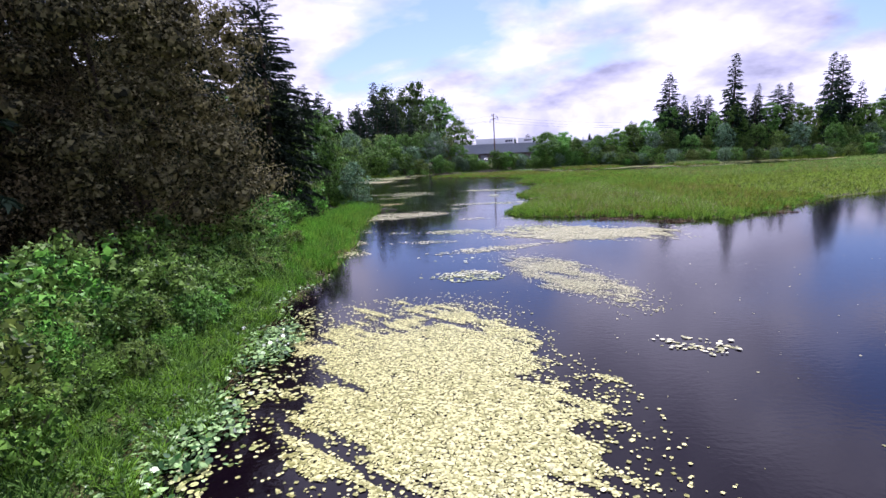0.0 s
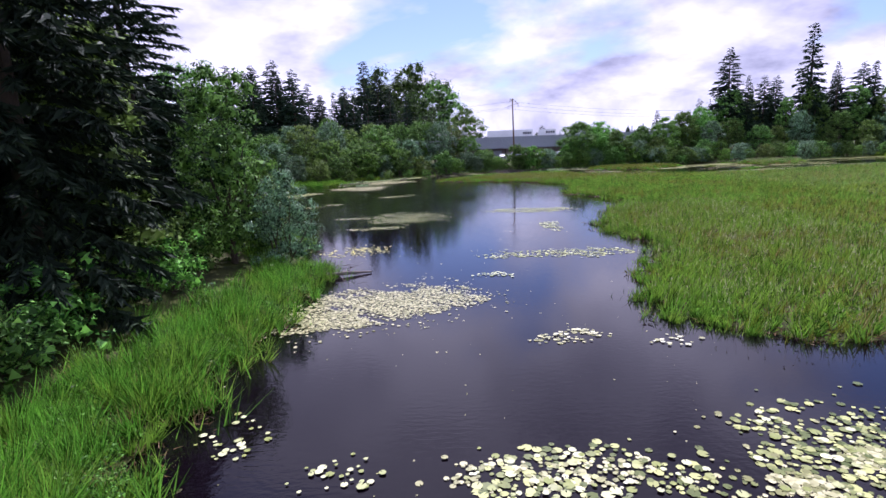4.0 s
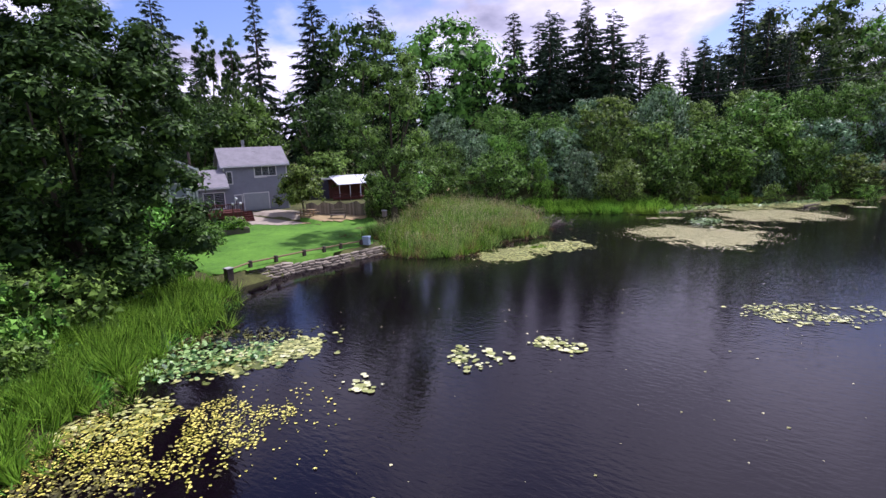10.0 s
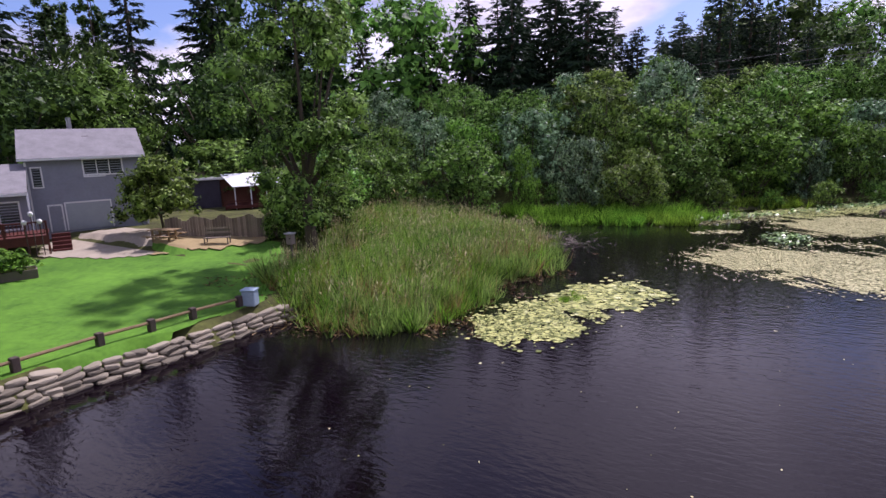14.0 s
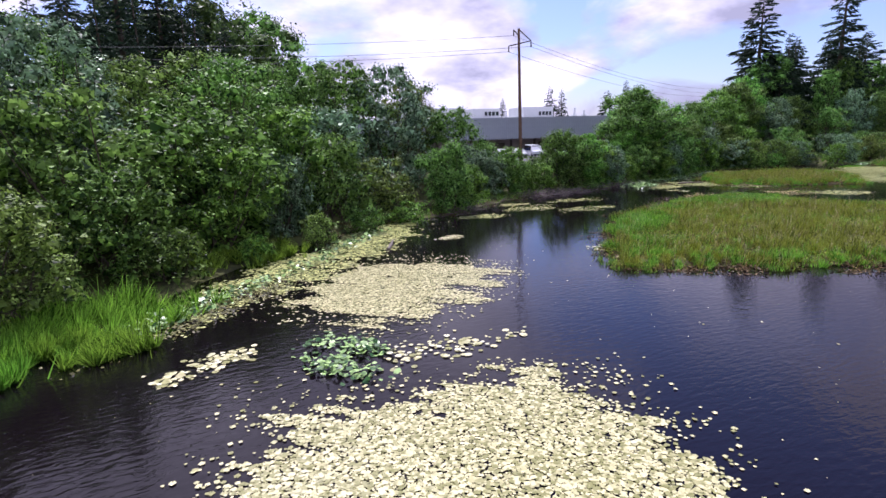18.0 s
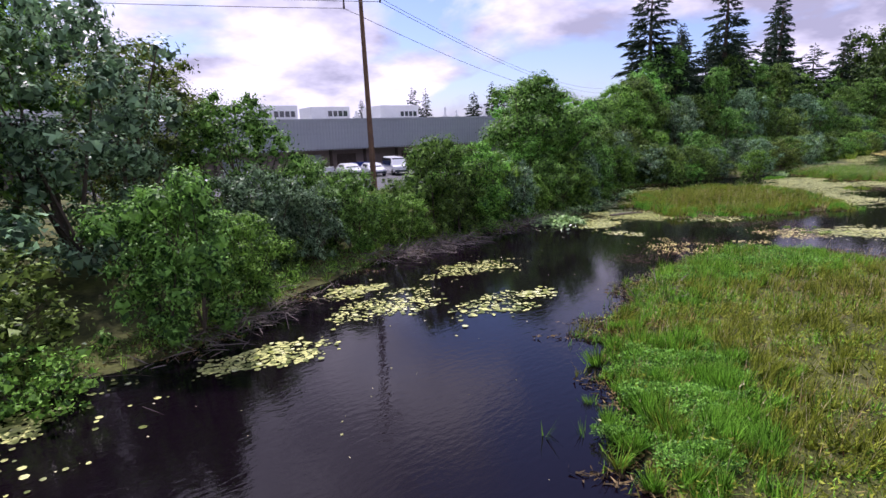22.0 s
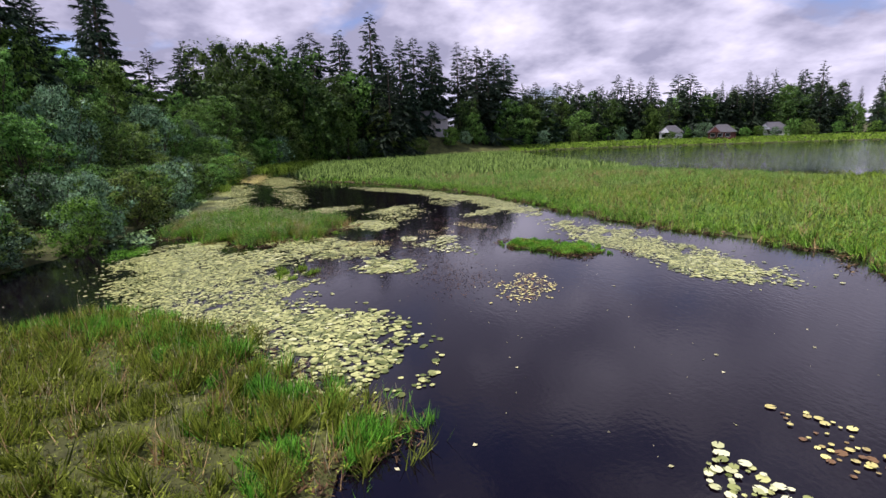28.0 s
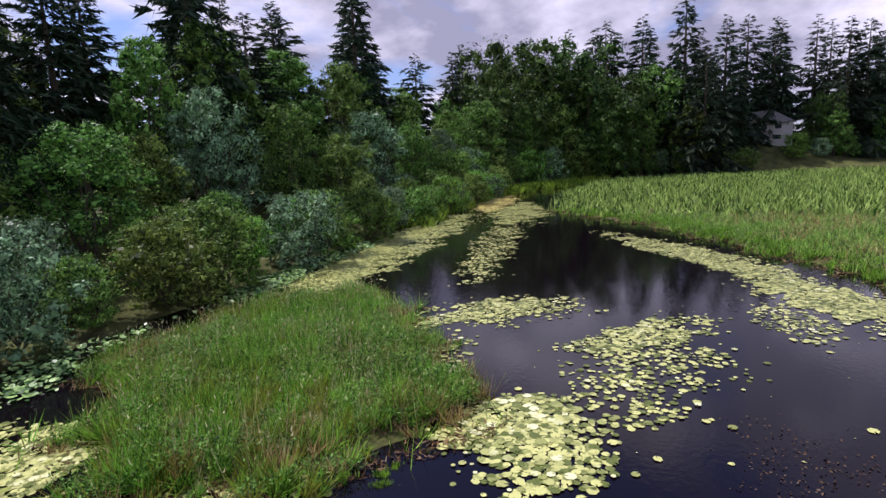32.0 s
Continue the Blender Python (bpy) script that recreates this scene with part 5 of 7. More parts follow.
MATS_NORTH2 = [(-12.5, 168.8, 12, 2.5, 41, 0.93, 0.34), (-6.5, 175.5, 5, 1.6, 32, 0.9, 0.34), (3.3, 176.8, 2.2, 1.0, -20, 0.85, 0.34), (9.3, 178.6, 2.6, 1.2, 10, 0.7, 0.32), (16.6, 180, 2.8, 1.3, -15, 0.8, 0.34), (9.4, 181.3, 1.5, 1.0, 0, 0.85, 0.4),
               (9.4, 177.4, 1.9, 1.2, 0, 0.7, 0.28), (12.7, 174.8, 2.2, 1.4, 0, 0.7, 0.28), (15.2, 174.7, 0.9, 0.7, 0, 0.7, 0.45)]
for i, (x, y, a, b_, r, c, s) in enumerate(MATS_NORTH2):
    lily_mat(x, y, a, b_, r, c, s, M_PAD, LOOSE, 300 + i, singles=30)
MATS_EAST = [(31.8, 182.4, 1.7, 1.1, 0, 0.85, 0.4), (30.3, 179, 1.1, 1.5, 0, 0.8, 0.45), (39.6, 177, 2.4, 1.2, -40, 0.75, 0.4), (40, 167.8, 3.0, 1.9, -30, 0.85, 0.42), (46.6, 164.4, 1.3, 0.8, 0, 0.8, 0.42),
             (57, 172, 4.2, 2.6, 25, 0.9, 0.42), (66, 178, 9.0, 3.8, 25, 0.88, 0.31), (72.5, 171.3, 3.2, 2.4, 30, 0.85, 0.4), (67.4, 168.9, 1.9, 1.5, 20, 0.98, 0.42), (71, 165, 2.8, 1.2, 30, 0.7, 0.4), (68, 153.8, 8.5, 2.3, 6, 0.92, 0.34)]
for i, (x, y, a, b_, r, c, s) in enumerate(MATS_EAST):
    lily_mat(x, y, a, b_, r, c, s, M_PAD, ROUND, 320 + i, singles=50)
MATS_EAST2 = [(53, 189.5, 7, 2.0, 20, 0.8, 0.38), (89, 155.5, 7, 1.8, 5, 0.9, 0.36), (105, 160.5, 7, 2.0, 25, 0.9, 0.38), (81, 168.3, 1.9, 1.7, 0, 0.92, 0.44), (86, 172.5, 2.5, 1.2, 0, 0.6, 0.4), (86, 165.5, 3.4, 2.2, -20, 0.7, 0.3), (93, 160, 3.0, 1.3, 0, 0.5, 0.36),
              (112, 183.5, 20, 2.4, 4, 0.9, 0.42), (112, 176.5, 14, 1.8, 8, 0.7, 0.42), (135, 179, 12, 3.0, 10, 0.9, 0.45)]
for i, (x, y, a, b_, r, c, s) in enumerate(MATS_EAST2):
    lily_mat(x, y, a, b_, r, c, s, M_PAD, ROUND if s > 0.4 else LOOSE, 340 + i, singles=30)
MATS_EAST3 = [(77.2, 180, 1.8, 1.6, 0, 0.95, 0.36), (38.4, 182.6, 3.6, 3.0, -35, 0.9, 0.32), (42.5, 187.5, 3.0, 1.4, 20, 0.8, 0.34), (98, 183.5, 9, 2.0, 8, 0.95, 0.36), (112, 185.5, 10, 1.6, 6, 0.95, 0.36), (32.8, 182.7, 1.9, 1.3, 20, 0.95, 0.34), (73.5, 181, 4.5, 3.2, 20, 0.88, 0.36), (71.2, 176.2, 3.0, 2.2, 20, 0.9, 0.44), (75.4, 173.2, 3.6, 2.2, 30, 0.92, 0.42), (74.6, 166.6, 1.0, 0.7, 0, 0.9, 0.46), (73.6, 164.2, 1.3, 0.9, -20, 0.85, 0.44),
              (85, 157.8, 2.8, 1.3, -50, 0.92, 0.44), (82.4, 169.4, 1.8, 1.5, -40, 0.95, 0.44), (92.3, 171.5, 3.8, 2.0, -60, 0.85, 0.4), (90.5, 165.2, 3.6, 1.4, -40, 0.85, 0.4), (97, 157.8, 4.5, 2.0, 30, 0.95, 0.4), (110, 164, 7.5, 1.6, 28, 0.9, 0.42), (61, 153.4, 3.0, 2.0, 10, 0.92, 0.36)]
for i, (x, y, a, b_, r, c, s) in enumerate(MATS_EAST3):
    lily_mat(x, y, a, b_, r, c, s, M_PAD, ROUND, 400 + i, singles=45)
MATS_MORE = [(-7.6, 11.5, 1.2, 2.4, 0, 0.6, 0.34), (-7.7, 18, 1.0, 2.4, 0, 0.6, 0.3), (-7.8, 25, 0.9, 2.6, 0, 0.5, 0.32), (0.6, 33, 2.2, 1.3, -8, 0.6, 0.42), (-8.2, 93.3, 2.8, 0.9, 0, 0.5, 0.32), (9, 90.2, 1.0, 2.6, 5, 0.75, 0.3), (-26.2, 104.8, 1.6, 2.6, -35, 0.75, 0.24), (-12, 27.5, 1.7, 3.6, 10, 0.7, 0.32), (-12.2, 15.6, 2.0, 2.6, -20, 0.65, 0.32), (-9.4, 42.2, 2.0, 1.2, 25, 0.7, 0.34), (-14.5, 80.5, 1.5, 1.5, 0, 0.4, 0.3)]
for i, (x, y, a, b_, r, c, s) in enumerate(MATS_MORE):
    lily_mat(x, y, a, b_, r, c, s, M_PAD, LOOSE, 420 + i, singles=30)
MATS_RUSSET = [(74, 169.3, 1.3, 1.6, 0, 0.45, 0.19), (76.6, 164.3, 2.2, 1.3, -30, 0.4, 0.19), (78, 161, 2.2, 0.8, 30, 0.5, 0.19), (146, 184.5, 12, 2.2, 5, 0.95, 0.5), (28.4, 174.4, 2.2, 2.3, 0, 0.45, 0.19), (37.2, 171.2, 2.4, 2.0, 0, 0.5, 0.19), (32.4, 171.6, 1.1, 0.9, 0, 0.4, 0.28), (61.2, 163.4, 2.4, 1.4, -20, 0.55, 0.19), (47, 161.5, 2.2, 0.8, 0, 0.3, 0.28), (20, 171.2, 1.8, 1.2, 0, 0.5, 0.24)]
for i, (x, y, a, b_, r, c, s) in enumerate(MATS_RUSSET):
    lily_mat(x, y, a, b_, r, c, s, M_PADRUSSET, RUSSET, 360 + i, singles=12)
RAISED = [(-8.9, 14.5, 1.6, 3.2, 5, 0.85, 0.34), (-8.6, 21.5, 1.2, 3.4, 0, 0.85, 0.32), (-29.3, 107.2, 1.5, 5, -38, 0.9, 0.36), (36.3, 188.2, 2.2, 1.0, 20, 0.95, 0.36), (32.5, 187.2, 2.4, 1.6, 30, 0.95, 0.36), (51.4, 191, 3.5, 1.0, 25, 0.9, 0.36), (31.5, 184.8, 1.4, 1.0, 0, 0.9, 0.34), (-9.5, 172.8, 6, 0.8, 40, 0.7, 0.3), (83, 186.2, 4, 0.8, 0, 0.8, 0.36), (94, 185.5, 4, 1.0, 0, 0.85, 0.36), (81, 184.8, 1.6, 1.0, 20, 0.9, 0.34), (-16.4, 153.8, 1.3, 1.9, 0, 0.9, 0.36), (31.2, 185.6, 3.4, 2.1, 30, 0.92, 0.36), (41.5, 188.8, 4.5, 1.5, 25, 0.8, 0.36), (-11.2, 33, 1.2, 4, 5, 0.5, 0.3), (-21.5, 161.2, 2.5, 1.0, 35, 0.8, 0.34), (-29.8, 109.4, 1.0, 2.6, -40, 0.8, 0.36), (-9.6, 16, 1.2, 5, 0, 0.6, 0.32), (-10, 28, 1.0, 6, 0, 0.5, 0.32), (-17.5, 164.8, 7, 0.9, 41, 0.8, 0.34), (101, 186.5, 9, 1.2, 2, 0.85, 0.45), (46, 190.5, 4, 1.2, 20, 0.7, 0.38)]
for i, (x, y, a, b_, r, c, s) in enumerate(RAISED):
    lily_mat(x, y, a, b_, r, c, s, M_PADGREEN, GREENS, 380 + i, raised=0.8)


# ---------------------------------------------------------------- water weed, tufts and specks


def weed(cx, cy, rx, ry, turn, n, mat, label, seed, size=0.09):
    """Low water weed breaking the surface; stuff."""
    rng = np.random.default_rng(seed)
    c, s = math.cos(radians(turn)), math.sin(radians(turn))
    rr, a = np.sqrt(rng.random(n)) * (1 + 0.25 * rng.normal(size=n)), rng.uniform(0, 6.283, n)
    u, v = rr * np.cos(a) * rx, rr * np.sin(a) * ry
    x, y = cx + u * c - v * s, cy + u * s + v * c
    keep = wobble(x * 1.6 + seed, y * 1.6, 1.2) > -0.35 + 0.25 * rng.normal(size=n)
    x, y = x[keep], y[keep]
    z = np.maximum(ground_height(x, y), 0.0) + 0.01 + 0.05 * rng.random(len(x)) ** 2
    nrm = np.stack([rng.normal(size=len(x)) * 0.35, rng.normal(size=len(x)) * 0.35, np.ones(len(x))], -1)
    nrm /= np.linalg.norm(nrm, axis=1, keepdims=True)
    q = leaf_quads(np.stack([x, y, z], -1), nrm, size * rng.uniform(0.5, 1.5, len(x)), rng, 0.5)
    q[:, 2] = np.maximum(q[:, 2], 0.004)
    return tagged(mesh_from("water_weed", q, np.arange(len(q)).reshape(-1, 4), mat), label, "water weed", kind="stuff")


M_WEED = leafy("olive_water_weed", (0.06, 0.06, 0.02), (0.17, 0.17, 0.05), 0.05, 0.1)
M_WEEDBROWN = leafy("brown_water_weed", (0.03, 0.016, 0.012), (0.095, 0.055, 0.03), 0.05, 0.1)
WEEDS = [(-10.2, 20, 1.6, 8, 0, 3800), (-10.0, 35, 1.5, 7, 0, 2800), (-9.0, 47, 1.0, 4, 0, 1200), (-24.5, 100.5, 4.5, 1.5, 50, 2400), (-30.5, 110.5, 4.5, 1.1, 42, 2000), (-19, 162.3, 5, 1.3, 42, 2200), (21, 171.2, 2.6, 1.5, 10, 1600),
         (42, 177.2, 4, 1.6, -40, 1800), (34, 185.2, 4, 2.0, 20, 1800)]
for i, (x, y, a, b_, r, n_) in enumerate(WEEDS):
    weed(x, y, a, b_, r, n_, M_WEED, "olive-brown weed in the shallows", 500 + i)
WEEDS_EAST = [(69, 167.5, 4.5, 3.5, 0, 2000), (71.5, 172, 3, 2, 20, 1500), (64, 166, 3.5, 2, 0, 1600), (25, 174.5, 3, 1.6, 0, 1400), (39, 174, 4, 1.2, -40, 1500), (73.5, 168.5, 3.5, 3.0, 0, 2200), (76, 163, 3.5, 2.4, 0, 1500), (67, 172.5, 2.2, 1.5, 0, 900), (80, 161.5, 3.5, 1.8, 20, 1200), (30, 173.5, 3.0, 2.5, 0, 1300), (38.5, 170.5, 2.8, 2.0, 0, 1300), (84, 175.5, 5, 1.5, 20, 1500), (149, 184, 13, 2.5, 6, 3000), (-37, 116, 1.6, 2.2, 40, 900), (-33, 133.5, 4, 1.0, 20, 900)]
for i, (x, y, a, b_, r, n_) in enumerate(WEEDS_EAST):
    weed(x, y, a, b_, r, n_, M_WEEDBROWN, "rust-brown weed just under the surface", 520 + i, 0.04)


def tuft(cx, cy, rx, ry, n, mat, high, label, seed):
    poly = [(cx + rx * math.cos(k * 0.785) * (0.85 + 0.3 * math.sin(k * 2.3 + seed)), cy + ry * math.sin(k * 0.785)) for k in range(8)]
    return reeds("sedge_tuft", label, poly, n, mat, high * 0.4, high, 0.05, seed, edge=0.15, bend=0.35)


tuft(-27.0, 158.6, 2.0, 1.3, 4200, M_REEDLUSH, 1.5, "tall green reed tuft leaning over the lily pads", 607)
tuft(-23.6, 159.4, 1.5, 1.2, 3600, M_REED, 1.5, "tall green reed tuft below the shore shrubs", 608)
tuft(67.4, 173.8, 1.0, 0.8, 1500, M_REED, 0.6, "small green sedge tuft among lily pads", 601)
tuft(38.9, 169.6, 1.1, 1.7, 2200, M_REEDLUSH, 0.35, "low bright green weed tuft among lily pads", 602)
tuft(-12.8, 166.6, 1.3, 0.8, 1600, M_REEDLUSH, 0.2, "bright green moss patch by the pads", 603)
tuft(-25.6, 136.4, 0.9, 1.6, 1200, M_REED, 0.4, "green shoots among the lily pads", 604)
tuft(76.8, 184.6, 3.2, 0.9, 3000, M_REEDLUSH, 0.5, "bright green sedge bar near the north-east shore", 605)
tuft(78.8, 171.4, 0.8, 0.6, 900, M_REED, 0.4, "small sedge tuft at the reed clump", 606)
srng2 = np.random.default_rng(9)
n_ = 5200
sx2, sy2 = srng2.uniform(-30, 95, n_), srng2.uniform(5, 186, n_)
ok = ground_height(sx2, sy2) < -0.1
sx2, sy2 = sx2[ok], sy2[ok]
nr = np.tile(np.array([[0.0, 0.0, 1.0]]), (len(sx2), 1))
q = leaf_quads(np.stack([sx2, sy2, np.full(len(sx2), 0.012)], -1), nr, 0.02 + 0.07 * srng2.random(len(sx2)) ** 3, srng2, 0.7)
q[:, 2] = np.maximum(q[:, 2], 0.006)
tagged(mesh_from("floating_specks", q, np.arange(len(q)).reshape(-1, 4), M_PADPALE), "scattered petals and leaf flecks floating on the pond", "flecks", kind="stuff")

# ---------------------------------------------------------------- buildings and things ashore


def box(bm, x0, x1, y0, y1, z0, z1, bevel=0.0):
    vs = [bm.verts.new((x, y, z)) for z in (z0, z1) for x, y in ((x0, y0), (x1, y0), (x1, y1), (x0, y1))]
    faces = [bm.faces.new([vs[i] for i in f]) for f in ((3, 2, 1, 0), (4, 5, 6, 7), (0, 1, 5, 4), (1, 2, 6, 5), (2, 3, 7, 6), (3, 0, 4, 7))]
    if bevel:
        edges = list({e for f in faces for e in f.edges})
        bmesh.ops.bevel(bm, geom=edges, offset=bevel, segments=1, affect="EDGES")


def boxes(*specs):
    bm = bmesh.new()
    for s in specs:
        box(bm, *s)
    return bm


def prism(outline, y0, y1):
    """An outline in x and z drawn through from y0 to y1."""
    bm = bmesh.new()
    a = [bm.verts.new((x, y0, z)) for x, z in outline]
    c = [bm.verts.new((x, y1, z)) for x, z in outline]
    n = len(outline)
    bm.faces.new(a)
    bm.faces.new(c[::-1])
    for i in range(n):
        bm.faces.new((a[i], c[i], c[(i + 1) % n], a[(i + 1) % n]))
    bmesh.ops.recalc_face_normals(bm, faces=bm.faces)
    return bm


def rod(a, c, r0, r1=None, sides=8):
    bm = bmesh.new()
    limb(bm, a, c, r0, r1 or r0, sides)
    return bm


M_SIDING = material("grey_siding", (0.26, 0.27, 0.31), 0.7, vary=0.14, scale=0.8, bump=0.2, bump_scale=8)
M_TRIM = material("white_trim", (0.75, 0.75, 0.74), 0.5, vary=0.06, scale=2)
M_ROOF = material("grey_shingles", (0.24, 0.23, 0.24), 0.9, vary=0.25, scale=1.5, bump=0.5, bump_scale=14)
M_GLASS = material("window_glass", (0.03, 0.035, 0.04), 0.06, vary=0.2, scale=0.6, specular=0.8)
M_CONCRETE = material("concrete", (0.40, 0.39, 0.37), 0.9, vary=0.2, scale=0.7, bump=0.3, bump_scale=20)
M_REDWOOD = material("red_stained_deck", (0.10, 0.028, 0.022), 0.7, vary=0.3, scale=2.0, bump=0.3, bump_scale=20)
M_REDWALL = material("brown_red_boards", (0.13, 0.05, 0.035), 0.75, vary=0.3, scale=1.6, bump=0.3, bump_scale=16)
M_PLUM = material("dark_plum_boards", (0.045, 0.04, 0.06), 0.7, vary=0.25, scale=1.6)
M_OLDWOOD = material("weathered_boards", (0.21, 0.17, 0.14), 0.9, vary=0.35, scale=2.0, bump=0.5, bump_scale=14, per_object=0.5)
M_DARKWOOD = material("dark_timber", (0.08, 0.06, 0.05), 0.85, vary=0.35, scale=3.0, bump=0.5, bump_scale=20)
M_TIMBER = material("tan_rail", (0.26, 0.18, 0.10), 0.85, vary=0.3, scale=3.0, bump=0.4, bump_scale=20)
M_CANOPY = material("white_sheet_roof", (0.78, 0.79, 0.80), 0.45, vary=0.05, scale=1.0)
M_METAL = material("grey_green_cladding", (0.34, 0.37, 0.39), 0.55, vary=0.12, scale=0.25, metal=0.0)
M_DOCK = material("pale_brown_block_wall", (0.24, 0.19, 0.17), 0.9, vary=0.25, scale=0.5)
M_WHITE = material("white_roof_plant", (0.72, 0.72, 0.70), 0.6, vary=0.08, scale=0.4)
M_CARWHITE = material("white_car_paint", (0.72, 0.73, 0.74), 0.25, vary=0.05, scale=1.0, specular=0.6)
M_CARDARK = material("dark_car_paint", (0.05, 0.055, 0.07), 0.25, vary=0.1, scale=1.0, specular=0.6)
M_CARSILVER = material("silver_car_paint", (0.42, 0.43, 0.45), 0.28, vary=0.05, scale=1.0, specular=0.6)
M_TYRE = material("tyre_rubber", (0.02, 0.02, 0.02), 0.8)
M_RIM = material("wheel_rim", (0.4, 0.4, 0.42), 0.35, metal=0.8)
M_BLUE = material("blue_tarp", (0.02, 0.10, 0.50), 0.5, vary=0.25, scale=2.0, bump=0.5, bump_scale=5)
M_BLUEBIN = material("blue_bins", (0.02, 0.05, 0.26), 0.5, vary=0.15, scale=2.0)
M_GREENBIN = material("green_dumpster", (0.03, 0.09, 0.085), 0.6, vary=0.2, scale=2.0)
M_PALEBLUE = material("pale_blue_plastic", (0.35, 0.45, 0.55), 0.5, vary=0.1, scale=3.0)
M_STONE = material("wall_stone", (0.27, 0.235, 0.175), 0.9, vary=0.4, scale=1.5, bump=0.7, bump_scale=10, per_object=0.5)
M_POLE = material("creosoted_pole", (0.17, 0.10, 0.065), 0.9, vary=0.35, scale=2.0, bump=0.5, bump_scale=10)
M_WIRE = material("cable", (0.08, 0.08, 0.09), 0.6)
M_STRAW = material("dry_lawn_earth", (0.34, 0.26, 0.13), 0.95, vary=0.25, scale=1.2, bump=0.5, bump_scale=20)


def sheet(name, poly, mat, lift, label, category, step=0.6, kind="structure"):
    """A patch of surface laid over the ground inside an outline."""
    xs, ys = [p[0] for p in poly], [p[1] for p in poly]
    ax, ay = np.meshgrid(np.arange(min(xs), max(xs) + step, step), np.arange(min(ys), max(ys) + step, step), indexing="ij")
    n1, n2 = ax.shape
    # edge cells are moved onto the outline's inside
    keep = inside(poly, ax[:-1, :-1] + step / 2, ay[:-1, :-1] + step / 2)
    i_ = np.arange(n1 * n2).reshape(n1, n2)
    q = np.stack([i_[:-1, :-1], i_[1:, :-1], i_[1:, 1:], i_[:-1, 1:]], -1)[keep]
    z = ground_height(ax.ravel(), ay.ravel()) + lift
    ob = mesh_from(name, np.stack([ax.ravel() + 0.2 * wobble(ax.ravel(), ay.ravel(), 2), ay.ravel() + 0.2 * wobble(ay.ravel(), ax.ravel(), 2), z], -1), q, mat, smooth=True)
    return tagged(ob, label, category, kind=kind)


LAWN = [(-37.6, 117.6), (-36.9, 121.8), (-36.4, 125.5), (-36.0, 129.4), (-39.5, 134), (-43.5, 138), (-46, 137.3), (-49, 134.5), (-52.5, 131), (-54, 126), (-57, 121),
        (-63, 113), (-64, 104), (-50, 104), (-44, 111), (-40.5, 115.5)]
sheet("lawn", LAWN, M_LAWN, 0.04, "bright green mown lawn sloping to the pond", "lawn", 0.4)
sheet("drive", [(-49.5, 131.5), (-47.5, 134.5), (-51, 136.5), (-56, 136.8), (-57.5, 132.5), (-53.5, 129.8)], M_SAND, 0.08, "pale gravel drive before the garage", "drive", 0.4)
sheet("worn_ground", [(-45.5, 135.2), (-44.2, 138.4), (-48.5, 137.6), (-50.5, 134.8), (-48.3, 133)], M_STRAW, 0.12, "bare sandy strip along the board fence", "ground", 0.4)
sheet("dry_grass", [(-46, 150), (-44, 156), (-52, 168), (-60, 168), (-54, 156)], M_STRAW, 0.08, "dry yellow grass behind the cattails", "ground", 0.6)
sheet("car_park", [(5, 203), (5, 230), (80, 216), (80, 204), (60, 203.5), (30, 200.5)], M_ASPHALT, 0.06, "grey asphalt car park before the long building", "car park", 1.2)

# ---- grey house; its front looks across the pond
HOUSE = (-55.1, 126.7, 1.2)
house = tagged(new("grey_house"), "grey-sided two-storey house with white trim and bay window", "house")
house.matrix_world = pose(*HOUSE, 0, 0, 62)


def siding(x0, x1, y0, y1, z0, z1, name="wall", rise=0.17, label=""):
    """A walled block with lapped boards standing proud on its front and sides."""
    bm = bmesh.new()
    box(bm, x0, x1, y0, y1, z0, z1)
    k = int((z1 - z0) / rise)
    for i in range(k):
        z = z0 + i * rise
        for a, c in (((x0 - 0.02, y0 - 0.025), (x1 + 0.02, y0 - 0.025)), ((x1 + 0.025, y0), (x1 + 0.025, y1)), ((x0 - 0.025, y1), (x0 - 0.025, y0))):
            v = [bm.verts.new((a[0], a[1], z)), bm.verts.new((c[0], c[1], z))]
            inx = 0.02 if a[1] == c[1] else 0
            dx = 0 if inx else (-0.02 if a[0] > x0 else 0.02)
            v += [bm.verts.new((c[0] + dx, c[1] + inx, z + rise)), bm.verts.new((a[0] + dx, a[1] + inx, z + rise))]
            bm.faces.new(v)
    return part(name, bm, M_SIDING, house, label)


def window(parent, x0, x1, z0, z1, y, bars=0, mat=M_GLASS, frame_w=0.09, cross=False):
    """A window or glazed door with frame, pane, sill and bars, on a front at y."""
    w = part("window", boxes((x0, x1, y - 0.02, y + 0.10, z0, z1)), mat, parent, "dark reflecting pane")
    part("window_frame", boxes((x0 - frame_w, x0, y - 0.07, y + 0.05, z0 - frame_w, z1 + frame_w), (x1, x1 + frame_w, y - 0.07, y + 0.05, z0 - frame_w, z1 + frame_w),
                               (x0, x1, y - 0.07, y + 0.05, z1, z1 + frame_w), (x0, x1, y - 0.09, y + 0.05, z0 - frame_w, z0)), M_TRIM, w, "white frame")
    for i in range(bars):
        xb = x0 + (x1 - x0) * (i + 1) / (bars + 1)
        part("window_bar", boxes((xb - 0.03, xb + 0.03, y - 0.05, y + 0.03, z0, z1)), M_TRIM, w)
    return w


